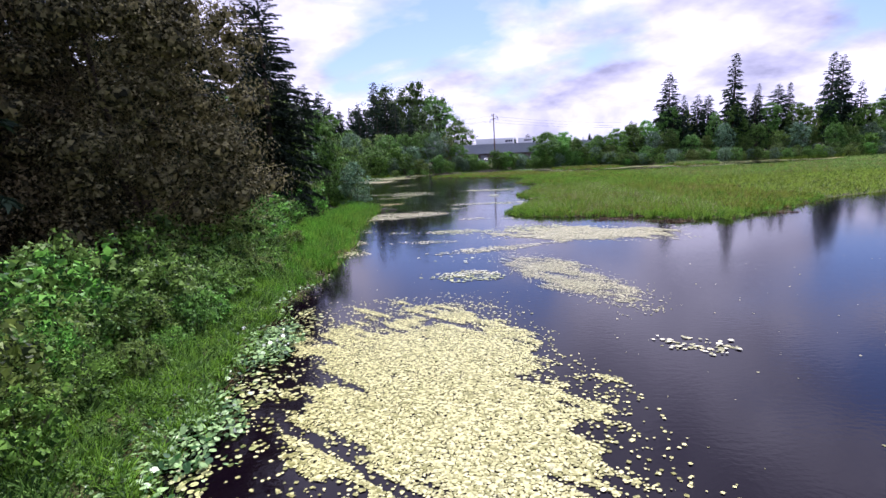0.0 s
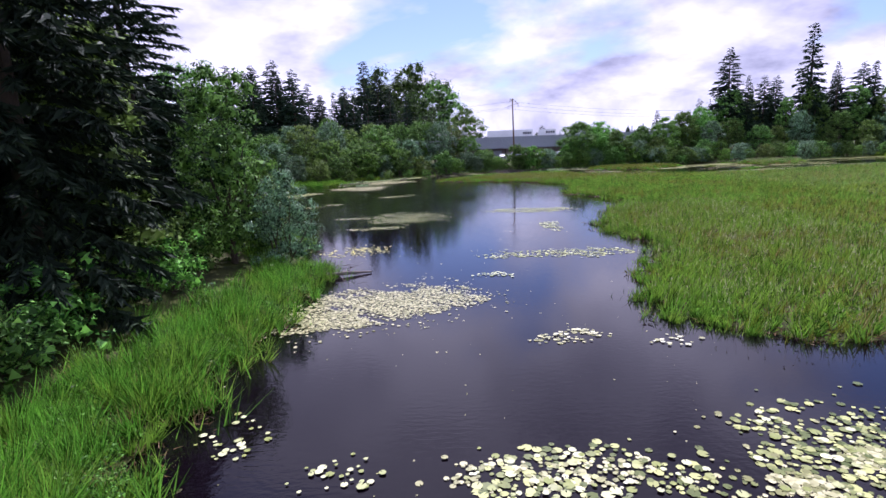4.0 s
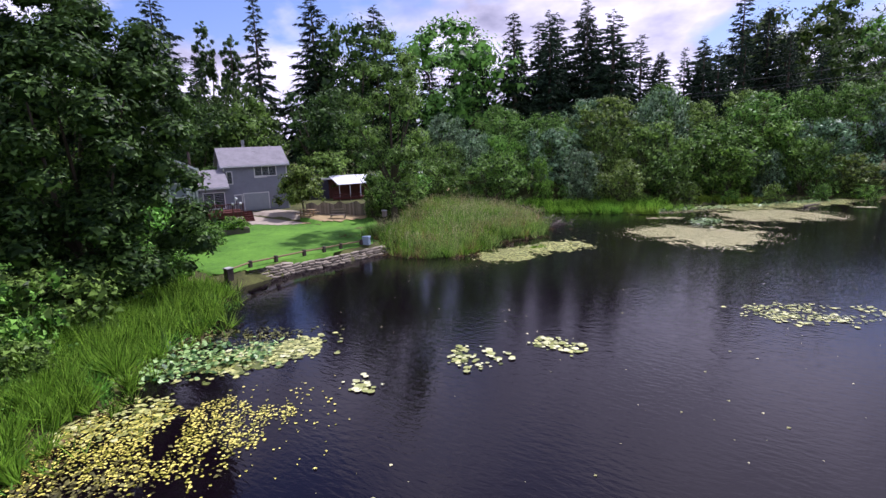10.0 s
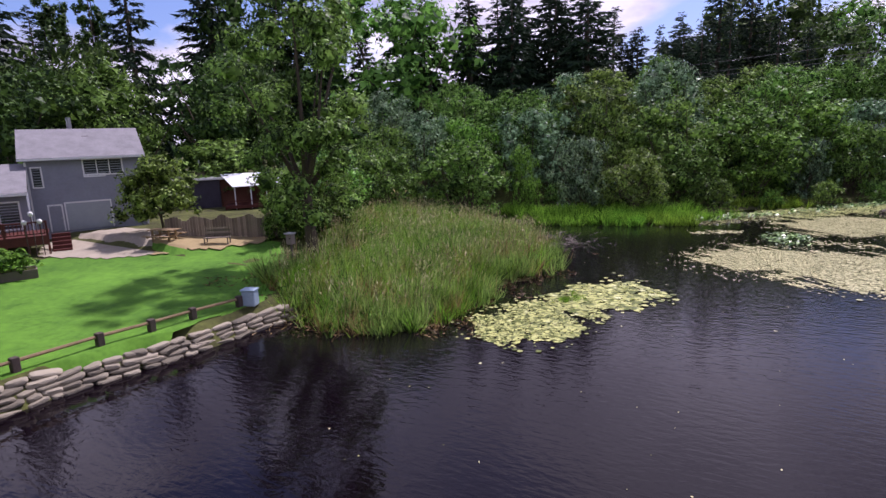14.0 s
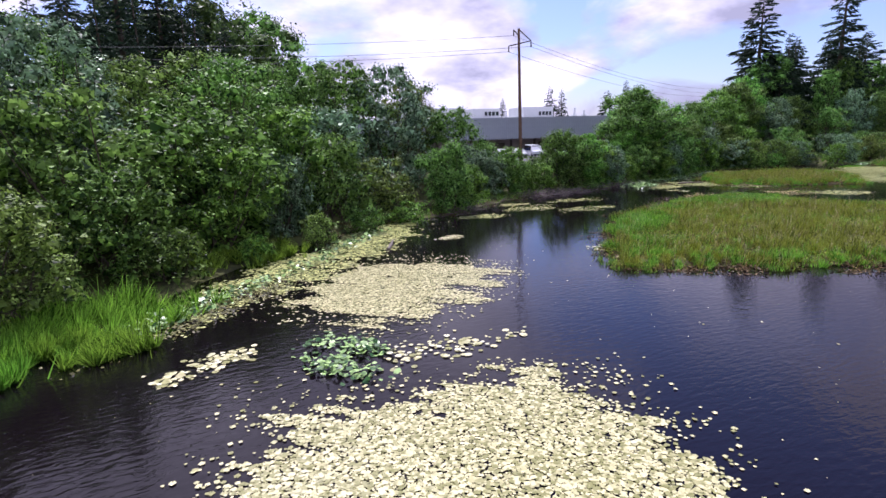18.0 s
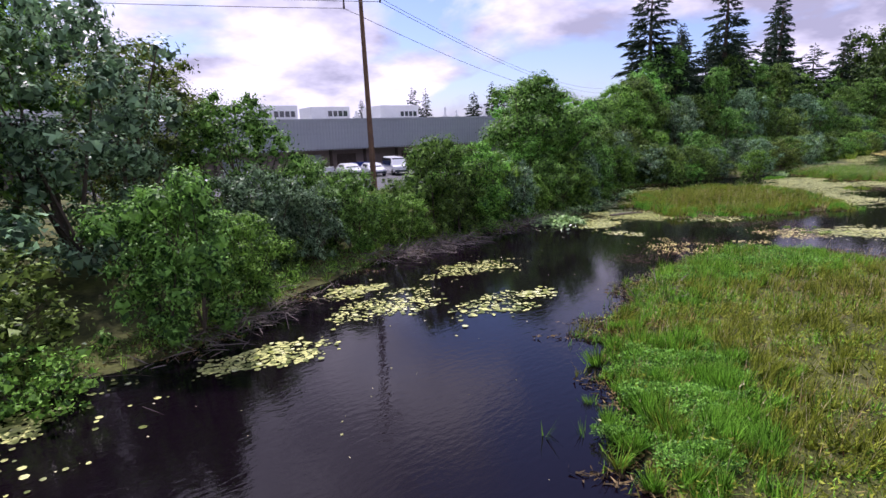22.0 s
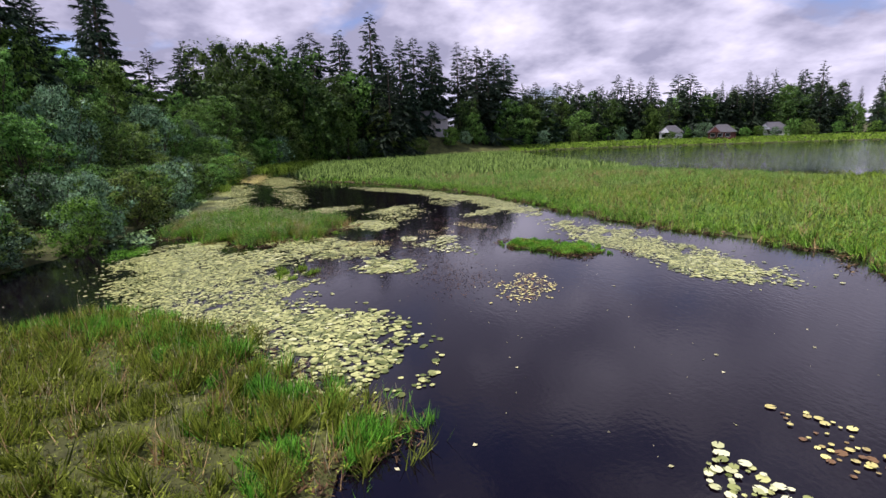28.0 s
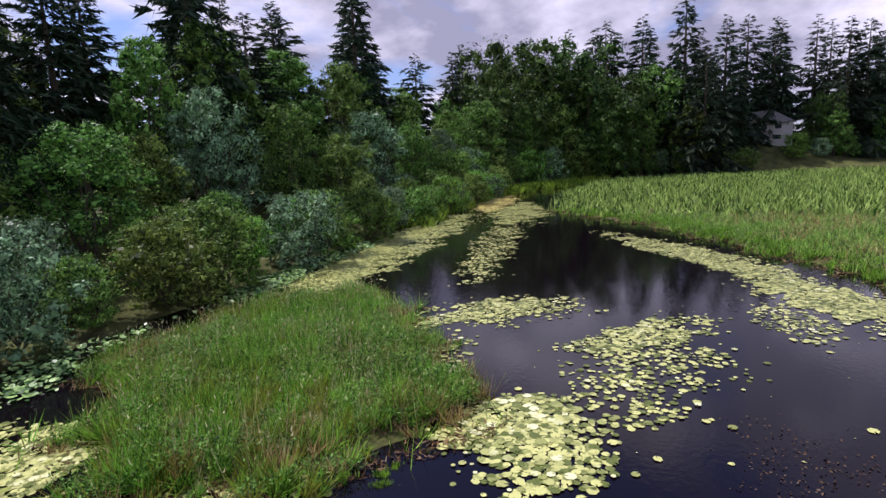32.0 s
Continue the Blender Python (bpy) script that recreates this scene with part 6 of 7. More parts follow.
def gable_roof(x0, x1, y0, y1, eave, ridge, along="y", over=0.35, thick=0.14):
    """Two slopes with fascia boards; the ridge runs along x or y."""
    if along == "y":
        xm = (x0 + x1) / 2
        rows = [("roof", [(x0 - over, eave - 0.15), (xm, ridge), (xm, ridge + thick), (x0 - over, eave)]), ("roof", [(xm, ridge), (x1 + over, eave - 0.15), (x1 + over, eave), (xm, ridge + thick)])]
        for n_, o in rows:
            part(n_, prism(o, y0 - over, y1 + over), M_ROOF, house)
        part("gable", prism([(x0, eave - 0.3), (x1, eave - 0.3), (xm, ridge - 0.02)], y0 + 0.001, y0 + 0.2), M_SIDING, house)
        for sgn, xe in ((1, x0 - over), (-1, x1 + over)):
            part("barge_board", prism([(xe, eave - 0.2), (xm, ridge - 0.05), (xm, ridge + thick + 0.02), (xe, eave + 0.02)], y0 - over - 0.05, y0 - over), M_TRIM, house)
    else:
        ym = (y0 + y1) / 2
        for ya, yb in ((y0 - over, ym), (y1 + over, ym)):
            bm = bmesh.new()
            pts = [(x0 - over, ya, eave - 0.1), (x1 + over, ya, eave - 0.1), (x1 + over, yb, ridge), (x0 - over, yb, ridge)]
            lo = [bm.verts.new(p) for p in pts]
            hi = [bm.verts.new((p[0], p[1], p[2] + thick)) for p in pts]
            bm.faces.new(lo)
            bm.faces.new(hi[::-1])
            for i in range(4):
                bm.faces.new((lo[i], lo[(i + 1) % 4], hi[(i + 1) % 4], hi[i]))
            bmesh.ops.recalc_face_normals(bm, faces=bm.faces)
            part("roof", bm, M_ROOF, house)
        for xe in (x0, x1 - 0.2):
            bm = bmesh.new()
            a = [bm.verts.new((xe, y, z)) for y, z in ((y0, eave - 0.25), (y1, eave - 0.25), (ym, ridge - 0.02))]
            c = [bm.verts.new((xe + 0.2, y, z)) for y, z in ((y0, eave - 0.25), (y1, eave - 0.25), (ym, ridge - 0.02))]
            bm.faces.new(a)
            bm.faces.new(c[::-1])
            for i in range(3):
                bm.faces.new((a[i], c[i], c[(i + 1) % 3], a[(i + 1) % 3]))
            bmesh.ops.recalc_face_normals(bm, faces=bm.faces)
            part("gable", bm, M_SIDING, house)
        part("gutter", boxes((x0 - over, x1 + over, y0 - over - 0.1, y0 - over, eave - 0.12, eave + 0.02)), M_TRIM, house)


part("foundation", boxes((-3.9, 0.05, 0, 9, -0.6, 1.1)), M_CONCRETE, house, "bare concrete base")
siding(-3.95, 0.08, 0, 9, 1.1, 5.5)
gable_roof(-3.95, 0.08, 0, 9, 5.6, 6.6)
for xc in (-3.98, 0.02):
    part("corner_board", boxes((xc, xc + 0.12, -0.06, 0.05, 1.1, 5.5)), M_TRIM, house)
# two-storey bay with angled sides
bm = bmesh.new()
ring = [(-2.75, 0), (-2.25, -0.6), (-0.75, -0.6), (-0.25, 0)]
lo, hi = [[bm.verts.new((x, y, z)) for x, y in ring] for z in (1.1, 5.5)]
for i in range(3):
    bm.faces.new((lo[i], lo[i + 1], hi[i + 1], hi[i]))
bm.faces.new(lo[::-1]); bm.faces.new(hi)
bmesh.ops.recalc_face_normals(bm, faces=bm.faces)
bay = part("bay", bm, M_SIDING, house)
part("bay_roof", prism([(-2.95, 5.5), (-0.05, 5.5), (-0.35, 5.78), (-2.65, 5.78)], -0.85, 0), M_ROOF, house)
for z0, z1 in ((4.45, 5.35), (2.15, 3.1)):
    window(house, -2.05, -0.95, z0, z1, -0.62)
    for x0, x1 in ((-2.68, -2.42), (-0.58, -0.32)):
        ym = -0.32
        part("window", boxes((x0, x1, ym - 0.1, ym + 0.1, z0, z1)), M_GLASS, house, "narrow dark side pane")
for x in (-2.82, -2.3, -0.82, -0.3):
    ym = -0.05 if x < -2.6 or x > -0.5 else -0.64
    part("bay_post", boxes((x, x + 0.16, ym - 0.06, ym + 0.08, 1.05, 5.5)), M_TRIM, house, "white upright")
# link with low roof and sliding door
siding(0.08, 3.2, 4, 9, 0.6, 3.5)
bm = bmesh.new()
q = [(0.1, 3.6, 3.45), (3.3, 3.6, 3.45), (3.3, 7.4, 5.1), (0.1, 7.4, 5.1)]
a = [bm.verts.new(p) for p in q]
c = [bm.verts.new((x, y, z + 0.14)) for x, y, z in q]
bm.faces.new(a); bm.faces.new(c[::-1])
for i in range(4):
    bm.faces.new((a[i], c[i], c[(i + 1) % 4], a[(i + 1) % 4]))
bmesh.ops.recalc_face_normals(bm, faces=bm.faces)
part("link_roof", bm, M_ROOF, house)
part("gutter", boxes((0.1, 3.3, 3.48, 3.6, 3.4, 3.56)), M_TRIM, house)
window(house, 0.85, 2.75, 1.45, 3.0, 4.0, bars=1)
# main block
siding(3.25, 9.75, 7, 13.5, 0.2, 5.4)
gable_roof(3.25, 9.75, 7, 13.5, 5.5, 7.35, along="x")
part("corner_board", boxes((3.2, 3.32, 6.94, 7.05, 0.6, 5.3)), M_TRIM, house)
part("corner_board", boxes((9.7, 9.82, 6.94, 7.05, 0.6, 5.3)), M_TRIM, house)
window(house, 3.55, 4.0, 3.7, 4.9, 7.0)
window(house, 6.4, 8.6, 4.35, 5.3, 7.0, bars=2)
window(house, 6.4, 7.5, 4.25, 4.3, 7.0)
door = part("door", boxes((4.12, 4.8, 6.93, 7.05, 0.72, 2.4)), M_SIDING, house, "grey panelled door")
part("door_frame", boxes((4.04, 4.12, 6.9, 7.04, 0.72, 2.5), (4.8, 4.88, 6.9, 7.04, 0.72, 2.5), (4.12, 4.8, 6.9, 7.04, 2.4, 2.5)), M_TRIM, door)
part("door_handle", boxes((4.7, 4.75, 6.88, 6.93, 1.5, 1.62)), M_RIM, door)
gar = part("garage_door", boxes((5.05, 7.6, 6.94, 7.05, 0.72, 2.5)), M_METAL, house, "pale grey garage door")
for i in range(4):
    part("door_panel", boxes((5.12, 7.53, 6.915, 6.94, 0.78 + i * 0.43, 1.16 + i * 0.43)), M_METAL, gar)
part("garage_frame", boxes((4.97, 5.05, 6.9, 7.04, 0.72, 2.6), (7.6, 7.68, 6.9, 7.04, 0.72, 2.6), (5.05, 7.6, 6.9, 7.04, 2.5, 2.6)), M_TRIM, gar)
part("chimney", rod((6.0, 10.9, 6.8), (6.0, 10.9, 8.3), 0.16), M_RIM, house, "metal flue")
part("vent", rod((1.2, 6.0, 4.3), (1.2, 6.0, 4.95), 0.1), M_DARKWOOD, house)
part("roof_vent", boxes((6.6, 7.0, 9.2, 9.5, 6.7, 6.95)), M_DARKWOOD, house)
part("flue", rod((0.0, 5.5, 5.5), (0.0, 5.5, 7.2), 0.12), M_DARKWOOD, house, "dark stove pipe")

deck = tagged(new("wooden_deck"), "dark red stained wooden deck with rail beside the grey house", "deck")
deck.matrix_world = pose(*HOUSE, 0, 0, 62)
for i in range(14):
    part("board", boxes((0.15 + i * 0.28, 0.41 + i * 0.28, 0.7, 4.0, 1.22, 1.27)), M_REDWOOD, deck)
part("skirt", boxes((0.15, 4.1, 0.7, 0.78, 0.75, 1.22)), M_REDWOOD, deck)
part("top_rail", boxes((0.15, 4.1, 0.68, 0.8, 2.0, 2.08)), M_REDWOOD, deck)
part("bottom_rail", boxes((0.15, 4.1, 0.71, 0.77, 1.36, 1.42)), M_REDWOOD, deck)
for i in range(5):
    part("post", boxes((0.15 + i * 0.96, 0.26 + i * 0.96, 0.69, 0.79, -0.3, 2.1)), M_REDWOOD, deck)
for i in range(22):
    part("baluster", boxes((0.3 + i * 0.172, 0.34 + i * 0.172, 0.72, 0.76, 1.42, 2.0)), M_REDWOOD, deck)
stairs = part("stairs", boxes(*[(4.15, 5.1, 0.9 + i * 0.3, 2.6, -0.1 + i * 0.2, 0.1 + i * 0.2) for i in range(6)]), M_REDWOOD, deck)
for i in range(3):
    lamp = tagged(new("garden_lamp"), "white globe lamp on a post by the deck", "lamp", group="garden lamps")
    lamp.matrix_world = pose(*HOUSE, 0, 0, 62) @ pose(3.1 + 0.35 * i, 0.45, 0)
    part("post", rod((0, 0, -0.2), (0, 0, 2.0 + 0.45 * (i == 1)), 0.025), M_DARKWOOD, lamp)
    bm = bmesh.new()
    bmesh.ops.create_uvsphere(bm, u_segments=10, v_segments=7, radius=0.14, matrix=Matrix.Translation((0, 0, 2.1 + 0.45 * (i == 1))))
    part("globe", bm, M_TRIM, lamp)

# raised bed, shrubs and small things on the lawn
bed = tagged(new("raised_bed"), "long wooden raised bed full of vegetables", "planter")
bed.matrix_world = pose(-50.2, 125.6, height_at(-50.2, 125.6), 0, 0, 66)
part("front_board", boxes((-2.3, 2.3, -0.6, -0.54, 0, 0.42)), M_OLDWOOD, bed)
part("back_board", boxes((-2.3, 2.3, 0.54, 0.6, 0, 0.42)), M_OLDWOOD, bed)
part("end_board", boxes((-2.3, -2.24, -0.54, 0.54, 0, 0.42)), M_OLDWOOD, bed)
part("end_board", boxes((2.24, 2.3, -0.54, 0.54, 0, 0.42)), M_OLDWOOD, bed)
part("soil", boxes((-2.24, 2.24, -0.54, 0.54, 0, 0.34)), M_GROUND, bed)
VEG = [(broadleaf(0.9, 0.7, 130, M_LEAFBRIGHT, "bright green vegetable plants in the raised bed", name="vegetable_plant", leaves=900, size=0.1, low=0.02, trunks=3, clumps=20, category="plant"), 0.9)]
place(VEG, [(-50.9, 124.2, 1.25), (-50.2, 125.4, 1.1), (-49.6, 126.6, 1.3), (-51.6, 123.2, 1.1)], "vegetables by the deck", 31, sink=-0.2)
GARDEN = [(broadleaf(2.4, 1.7, 131, M_LEAF, "round garden shrub on the lawn", name="garden_shrub", leaves=3200, size=0.13, low=0.03, trunks=4, clumps=50, category="shrub"), 2.4),
          (broadleaf(2.4, 1.6, 132, M_LEAFBRIGHT, "clipped green hedge plant beside the house", name="hedge_plant", leaves=3200, size=0.13, low=0.03, trunks=4, clumps=50, category="shrub"), 2.4)]
place(GARDEN[:1], [(-46.3, 120.3, 2.4), (-46.8, 122.3, 1.8), (-43.8, 139.6, 2.0), (-42.3, 140.2, 2.4)], "garden shrubs", 32)
place(GARDEN[1:], [(-47.5, 116.3, 4.2), (-49.5, 118.3, 4.4), (-51.8, 120.2, 4.0), (-44.6, 115.2, 3.0), (-41.5, 114.3, 2.6), (-39.6, 115.2, 2.2), (-42.6, 116.6, 2.0), (-53.5, 121.5, 3.2)], "hedge plants", 33)
APPLE = [(broadleaf(4.6, 2.6, 133, M_LEAFOLIVE, "small round fruit tree by the garage", name="fruit_tree", leaves=4800, size=0.15, low=0.2, clumps=60), 4.6)]
place(APPLE, [(-51.6, 136.3, 4.9), (-63, 150, 6)], "fruit trees", 34)
for masters in (VEG, GARDEN, APPLE):
    retire(masters)

# ---- low red cabin behind a board fence
cabin = tagged(new("red_cabin"), "low dark red cabin with white sheet canopy and deck", "cabin")
CAB = (-55.5, 151.0, 1.5)
cabin.matrix_world = pose(*CAB, 0, 0, 44)
part("wall", boxes((-7.6, 7.5, 1.5, 6.5, 0, 2.75)), M_REDWALL, cabin)
part("end_wall", boxes((-7.7, -5.4, 1.2, 1.48, 0, 2.7)), M_PLUM, cabin, "dark plum boards")
part("roof", boxes((-8.0, 7.8, 0.9, 6.9, 2.75, 2.95)), M_WHITE, cabin, "flat pale roof edge")
bm = bmesh.new()
q = [(-5.3, 1.6, 3.15), (-0.6, 1.6, 3.15), (0.1, -1.6, 2.25), (-4.1, -1.6, 2.15)]
a = [bm.verts.new(p) for p in q]
c = [bm.verts.new((x, y, z + 0.05)) for x, y, z in q]
bm.faces.new(a); bm.faces.new(c[::-1])
for i in range(4):
    bm.faces.new((a[i], c[i], c[(i + 1) % 4], a[(i + 1) % 4]))
bmesh.ops.recalc_face_normals(bm, faces=bm.faces)
part("canopy", bm, M_CANOPY, cabin, "white corrugated canopy sheet")
for x in (-4.0, -2.7, -1.4, -0.1):
    part("canopy_post", boxes((x, x + 0.09, -1.6, -1.5, 0, 2.25)), M_TRIM, cabin)
part("deck", boxes((-4.8, 2.4, -1.9, 1.5, 0.35, 0.55)), M_REDWOOD, cabin)
part("deck_rail", boxes((-4.8, 2.4, -1.92, -1.86, 0.95, 1.05), (-4.8, 2.4, -1.9, -1.87, 0.55, 0.62)), M_REDWOOD, cabin)
for i in range(8):
    part("rail_post", boxes((-4.8 + i, -4.72 + i, -1.92, -1.86, 0, 1.0)), M_REDWOOD, cabin)
for x in (0.6, 2.2, 4.2):
    window(cabin, x, x + 1.0, 1.3, 2.3, 1.5, bars=0)
part("chimney", boxes((-7.5, -6.7, 2.4, 3.2, 2.8, 3.6)), M_STONE, cabin)
part("flue", rod((-7.1, 2.8, 3.6), (-7.1, 2.8, 4.5), 0.08), M_RIM, cabin)
fence = tagged(new("board_fence"), "weathered grey vertical board fence beside the lawn", "fence")
fence.matrix_world = pose(-50.3, 135.4, 1.35, 0, 0, math.degrees(math.atan2(3.2, 5.6)))
for i in range(38):
    hgt = 1.45 + 0.12 * math.sin(i * 0.7) + 0.05 * math.sin(i * 5.1)
    part("board", boxes((i * 0.17, i * 0.17 + 0.155, 0.0, 0.025 + 0.006 * (i % 2), -0.2, hgt)), M_OLDWOOD, fence)
for z in (0.3, 1.15):
    part("rail", boxes((0, 6.4, 0.035, 0.09, z, z + 0.08)), M_OLDWOOD, fence)
bench = tagged(new("garden_bench"), "weathered wooden bench against the board fence", "bench")
bench.matrix_world = pose(-46.4, 136.0, height_at(-46.4, 136.0), 0, 0, 30)
for k in range(4):
    part("seat_slat", boxes((-0.75, 0.75, -0.42 + k * 0.11, -0.33 + k * 0.11, 0.42, 0.46)), M_OLDWOOD, bench)
for k in range(4):
    part("back_slat", boxes((-0.75, 0.75, 0.05, 0.08, 0.55 + k * 0.12, 0.64 + k * 0.12)), M_OLDWOOD, bench)
for x in (-0.7, 0.64):
    for y in (-0.4, 0.02):
        part("leg", boxes((x, x + 0.06, y, y + 0.06, 0, 0.42 if y < 0 else 1.05)), M_OLDWOOD, bench)
table = tagged(new("picnic_table"), "pale wooden picnic table with fixed benches on bare earth", "table")
table.matrix_world = pose(-49.3, 134.6, height_at(-49.3, 134.6), 0, 0, 15)
for k in range(5):
    part("top_plank", boxes((-0.9, 0.9, -0.4 + k * 0.165, -0.25 + k * 0.165, 0.72, 0.76)), M_TIMBER, table)
for y in (-0.85, 0.6):
    part("seat_plank", boxes((-0.9, 0.9, y, y + 0.25, 0.42, 0.46)), M_TIMBER, table)
for x in (-0.6, 0.5):
    part("leg_frame", boxes((x, x + 0.08, -0.8, 0.8, 0.34, 0.42), (x, x + 0.08, -0.35, -0.25, 0, 0.72), (x, x + 0.08, 0.25, 0.35, 0, 0.72)), M_TIMBER, table)
bm = bmesh.new()
bmesh.ops.create_icosphere(bm, subdivisions=3, radius=1.0)
for v in bm.verts:
    v.co = Vector((v.co.x * 1.5, v.co.y * 0.9, max(0, v.co.z) * 0.75 * (0.8 + 0.4 * noise.noise(v.co * 1.7)) + 0.02))
tarp = part("tarp_heap", bm, M_BLUE, None)
tarp.matrix_world = pose(-54.5, 162.5, height_at(-54.5, 162.5) + 0.5, 0, 0, 30)
tagged(tarp, "bright blue tarpaulin over a boat-sized heap", "tarpaulin")

# ---- low stone wall, timber rail and small things at the lawn's edge
stone_meshes = []
for k in range(6):
    bm = bmesh.new()
    bmesh.ops.create_icosphere(bm, subdivisions=2, radius=0.5)
    for v in bm.verts:
        p = v.co.copy()
        e = 0.5
        p = Vector([math.copysign(abs(x * 2) ** e / 2, x) for x in p])
        p *= 1 + 0.16 * noise.noise(p * 3 + Vector((k * 7, 0, 0)))
        v.co = p
    me = bpy.data.meshes.new("stone")
    bm.to_mesh(me)
    bm.free()
    me.materials.append(M_STONE)
    stone_meshes.append(me)
stone_wall = tagged(new("wall_shore"), "low dry-laid fieldstone wall along the lawn's edge", "wall", kind="structure")
line = [(-37.5, 116.9), (-37.3, 119.5), (-37.0, 121.8), (-36.5, 124), (-36.2, 125.8), (-35.9, 128), (-35.6, 129.8)]
srng = random.Random(4)
for i in range(len(line) - 1):
    (x0, y0), (x1, y1) = line[i], line[i + 1]
    seg = math.hypot(x1 - x0, y1 - y0)
    for course in range(5 if i < 2 else 4):
        s = srng.random() * 0.2
        while s < seg:
            ln = srng.uniform(0.4, 0.95)
            f = (s + ln / 2) / seg
            ob = new("stone", srng.choice(stone_meshes))
            ob.parent = stone_wall
            out = 0.30 - 0.13 * course
            ob.matrix_basis = pose(x0 + (x1 - x0) * f + out, y0 + (y1 - y0) * f, 0.02 + course * 0.145, srng.uniform(-8, 8), srng.uniform(-8, 8),
                                   math.degrees(math.atan2(y1 - y0, x1 - x0)) + srng.uniform(-14, 14)) @ Matrix.Diagonal((ln * 0.96, srng.uniform(0.34, 0.5), srng.uniform(0.12, 0.18), 1))
            s += ln
rail_fence = tagged(new("rail_fence"), "low timber rail fence on short posts along the shore", "fence")
posts = [(-37.9, 119.5), (-37.7, 121.4), (-37.5, 123.7), (-37.2, 125.3), (-37.0, 126.8), (-36.6, 128.6)]
for i, (x, y) in enumerate(posts):
    z = height_at(x, y)
    bm = bmesh.new()
    box(bm, x - 0.11, x + 0.11, y - 0.11, y + 0.11, z - 0.3, z + 0.48, 0.02)
    part("post", bm, M_DARKWOOD, rail_fence)
    px, py = posts[i - 1] if i else (-37.3, 117.6)
    pz = height_at(px, py) if i else z
    part("rail", rod((px, py, pz + 0.36), (x, y, z + 0.36), 0.06, 0.055, 6), M_TIMBER, rail_fence)
corner_post = tagged(new("corner_post"), "thick dark corner post with pale cap at the waterline", "post")
corner_post.location = (-37.0, 117.3, 0)
part("shaft", boxes((-0.2, 0.2, -0.2, 0.2, 0.5, 1.25)), M_DARKWOOD, corner_post)
part("cap", boxes((-0.24, 0.24, -0.24, 0.24, 1.25, 1.31)), M_CONCRETE, corner_post)
part("stake", rod((0.15, -0.1, -1.0), (0.1, -0.1, 0.6), 0.06), M_DARKWOOD, corner_post)
bin_box = tagged(new("plastic_bin"), "pale blue plastic bin at the shore by the rail fence", "bin")
bin_box.matrix_world = pose(-36.4, 129.0, height_at(-36.4, 129.0), 0, 0, 20)
bm = bmesh.new()
box(bm, -0.27, 0.27, -0.22, 0.22, 0, 0.62, 0.04)
part("tub", bm, M_PALEBLUE, bin_box)
bm = bmesh.new()
box(bm, -0.3, 0.3, -0.25, 0.25, 0.62, 0.69, 0.02)
part("lid", bm, M_PALEBLUE, bin_box)
bird = tagged(new("bird_house"), "small wooden bird house on a thin post among cattails", "bird house")
bird.location = (-38.2, 133.4, 0.3)
part("post", rod((0, 0, -0.4), (0, 0, 2.0), 0.05), M_OLDWOOD, bird)
part("box", boxes((-0.16, 0.16, -0.14, 0.14, 2.0, 2.5)), M_OLDWOOD, bird)
part("roof", boxes((-0.22, 0.22, -0.22, 0.2, 2.5, 2.55)), M_CONCRETE, bird)
part("hole", rod((0.08, -0.145, 2.3), (0.08, -0.155, 2.3), 0.04), M_TYRE, bird)

# ---- neighbour's house, half hidden by the maple
nb = tagged(new("tan_house"), "tan house with balcony behind the maple", "house")
nb.matrix_world = pose(-64.5, 110.5, 1.4, 0, 0, 72)
M_TAN = material("tan_stucco", (0.34, 0.25, 0.19), 0.85, vary=0.15, scale=0.8)
part("wall", boxes((-7, 3.5, 0, 8, -0.5, 5.2)), M_TAN, nb)
part("roof", prism([(-7.6, 5.1), (4.1, 5.1), (-1.75, 7.2)], -0.6, 8.6), M_ROOF, nb)
part("balcony", boxes((-6.5, 3.4, -2, 0, 2.5, 2.7)), M_REDWOOD, nb)
part("balcony_rail", boxes((-6.5, 3.4, -2, -1.94, 3.5, 3.58), (-6.5, 3.4, -2, -1.94, 2.9, 2.96)), M_TRIM, nb)
for i in range(12):
    part("baluster", boxes((-6.4 + i * 0.88, -6.34 + i * 0.88, -2, -1.95, 2.7, 3.5)), M_TRIM, nb)
for x in (-6.4, -1.5, 3.2):
    part("column", boxes((x, x + 0.18, -1.98, -1.8, -0.4, 2.5)), M_TRIM, nb)
for x in (-5.2, -2.2, 1.0):
    window(nb, x, x + 1.6, 3.0, 4.5, 0.0, bars=1)
    window(nb, x, x + 1.6, 0.5, 2.0, 0.0, bars=1)

# ---- long building, car park, pole and wires
long_building = tagged(new("long_building"), "long low industrial building with ribbed grey fascia", "building")
long_building.matrix_world = pose(30, 221, 2.6, 0, 0, -11.3)
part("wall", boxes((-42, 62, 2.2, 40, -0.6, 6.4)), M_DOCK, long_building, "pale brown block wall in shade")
part("roof", boxes((-42, 62, -0.2, 40, 6.55, 6.7)), M_METAL, long_building)
part("soffit", boxes((-42, 62, -0.15, 2.2, 3.05, 3.15)), M_DARKWOOD, long_building)
for i in range(0, 260):
    x = -42 + i * 0.4
    if i == 0:
        fascia = part("fascia", boxes((-42, 62, -0.1, 0.05, 3.0, 6.7)), M_METAL, long_building, "ribbed grey-green metal cladding")
        rib = bpy.data.meshes.new("rib")
        bm = boxes((-0.09, 0.09, -0.16, -0.1, 3.02, 6.62))
        bm.to_mesh(rib)
        bm.free()
        rib.materials.append(M_METAL)
    ob = new("rib", rib)
    ob.parent = fascia
    ob.location = (x + 0.2, 0, 0)
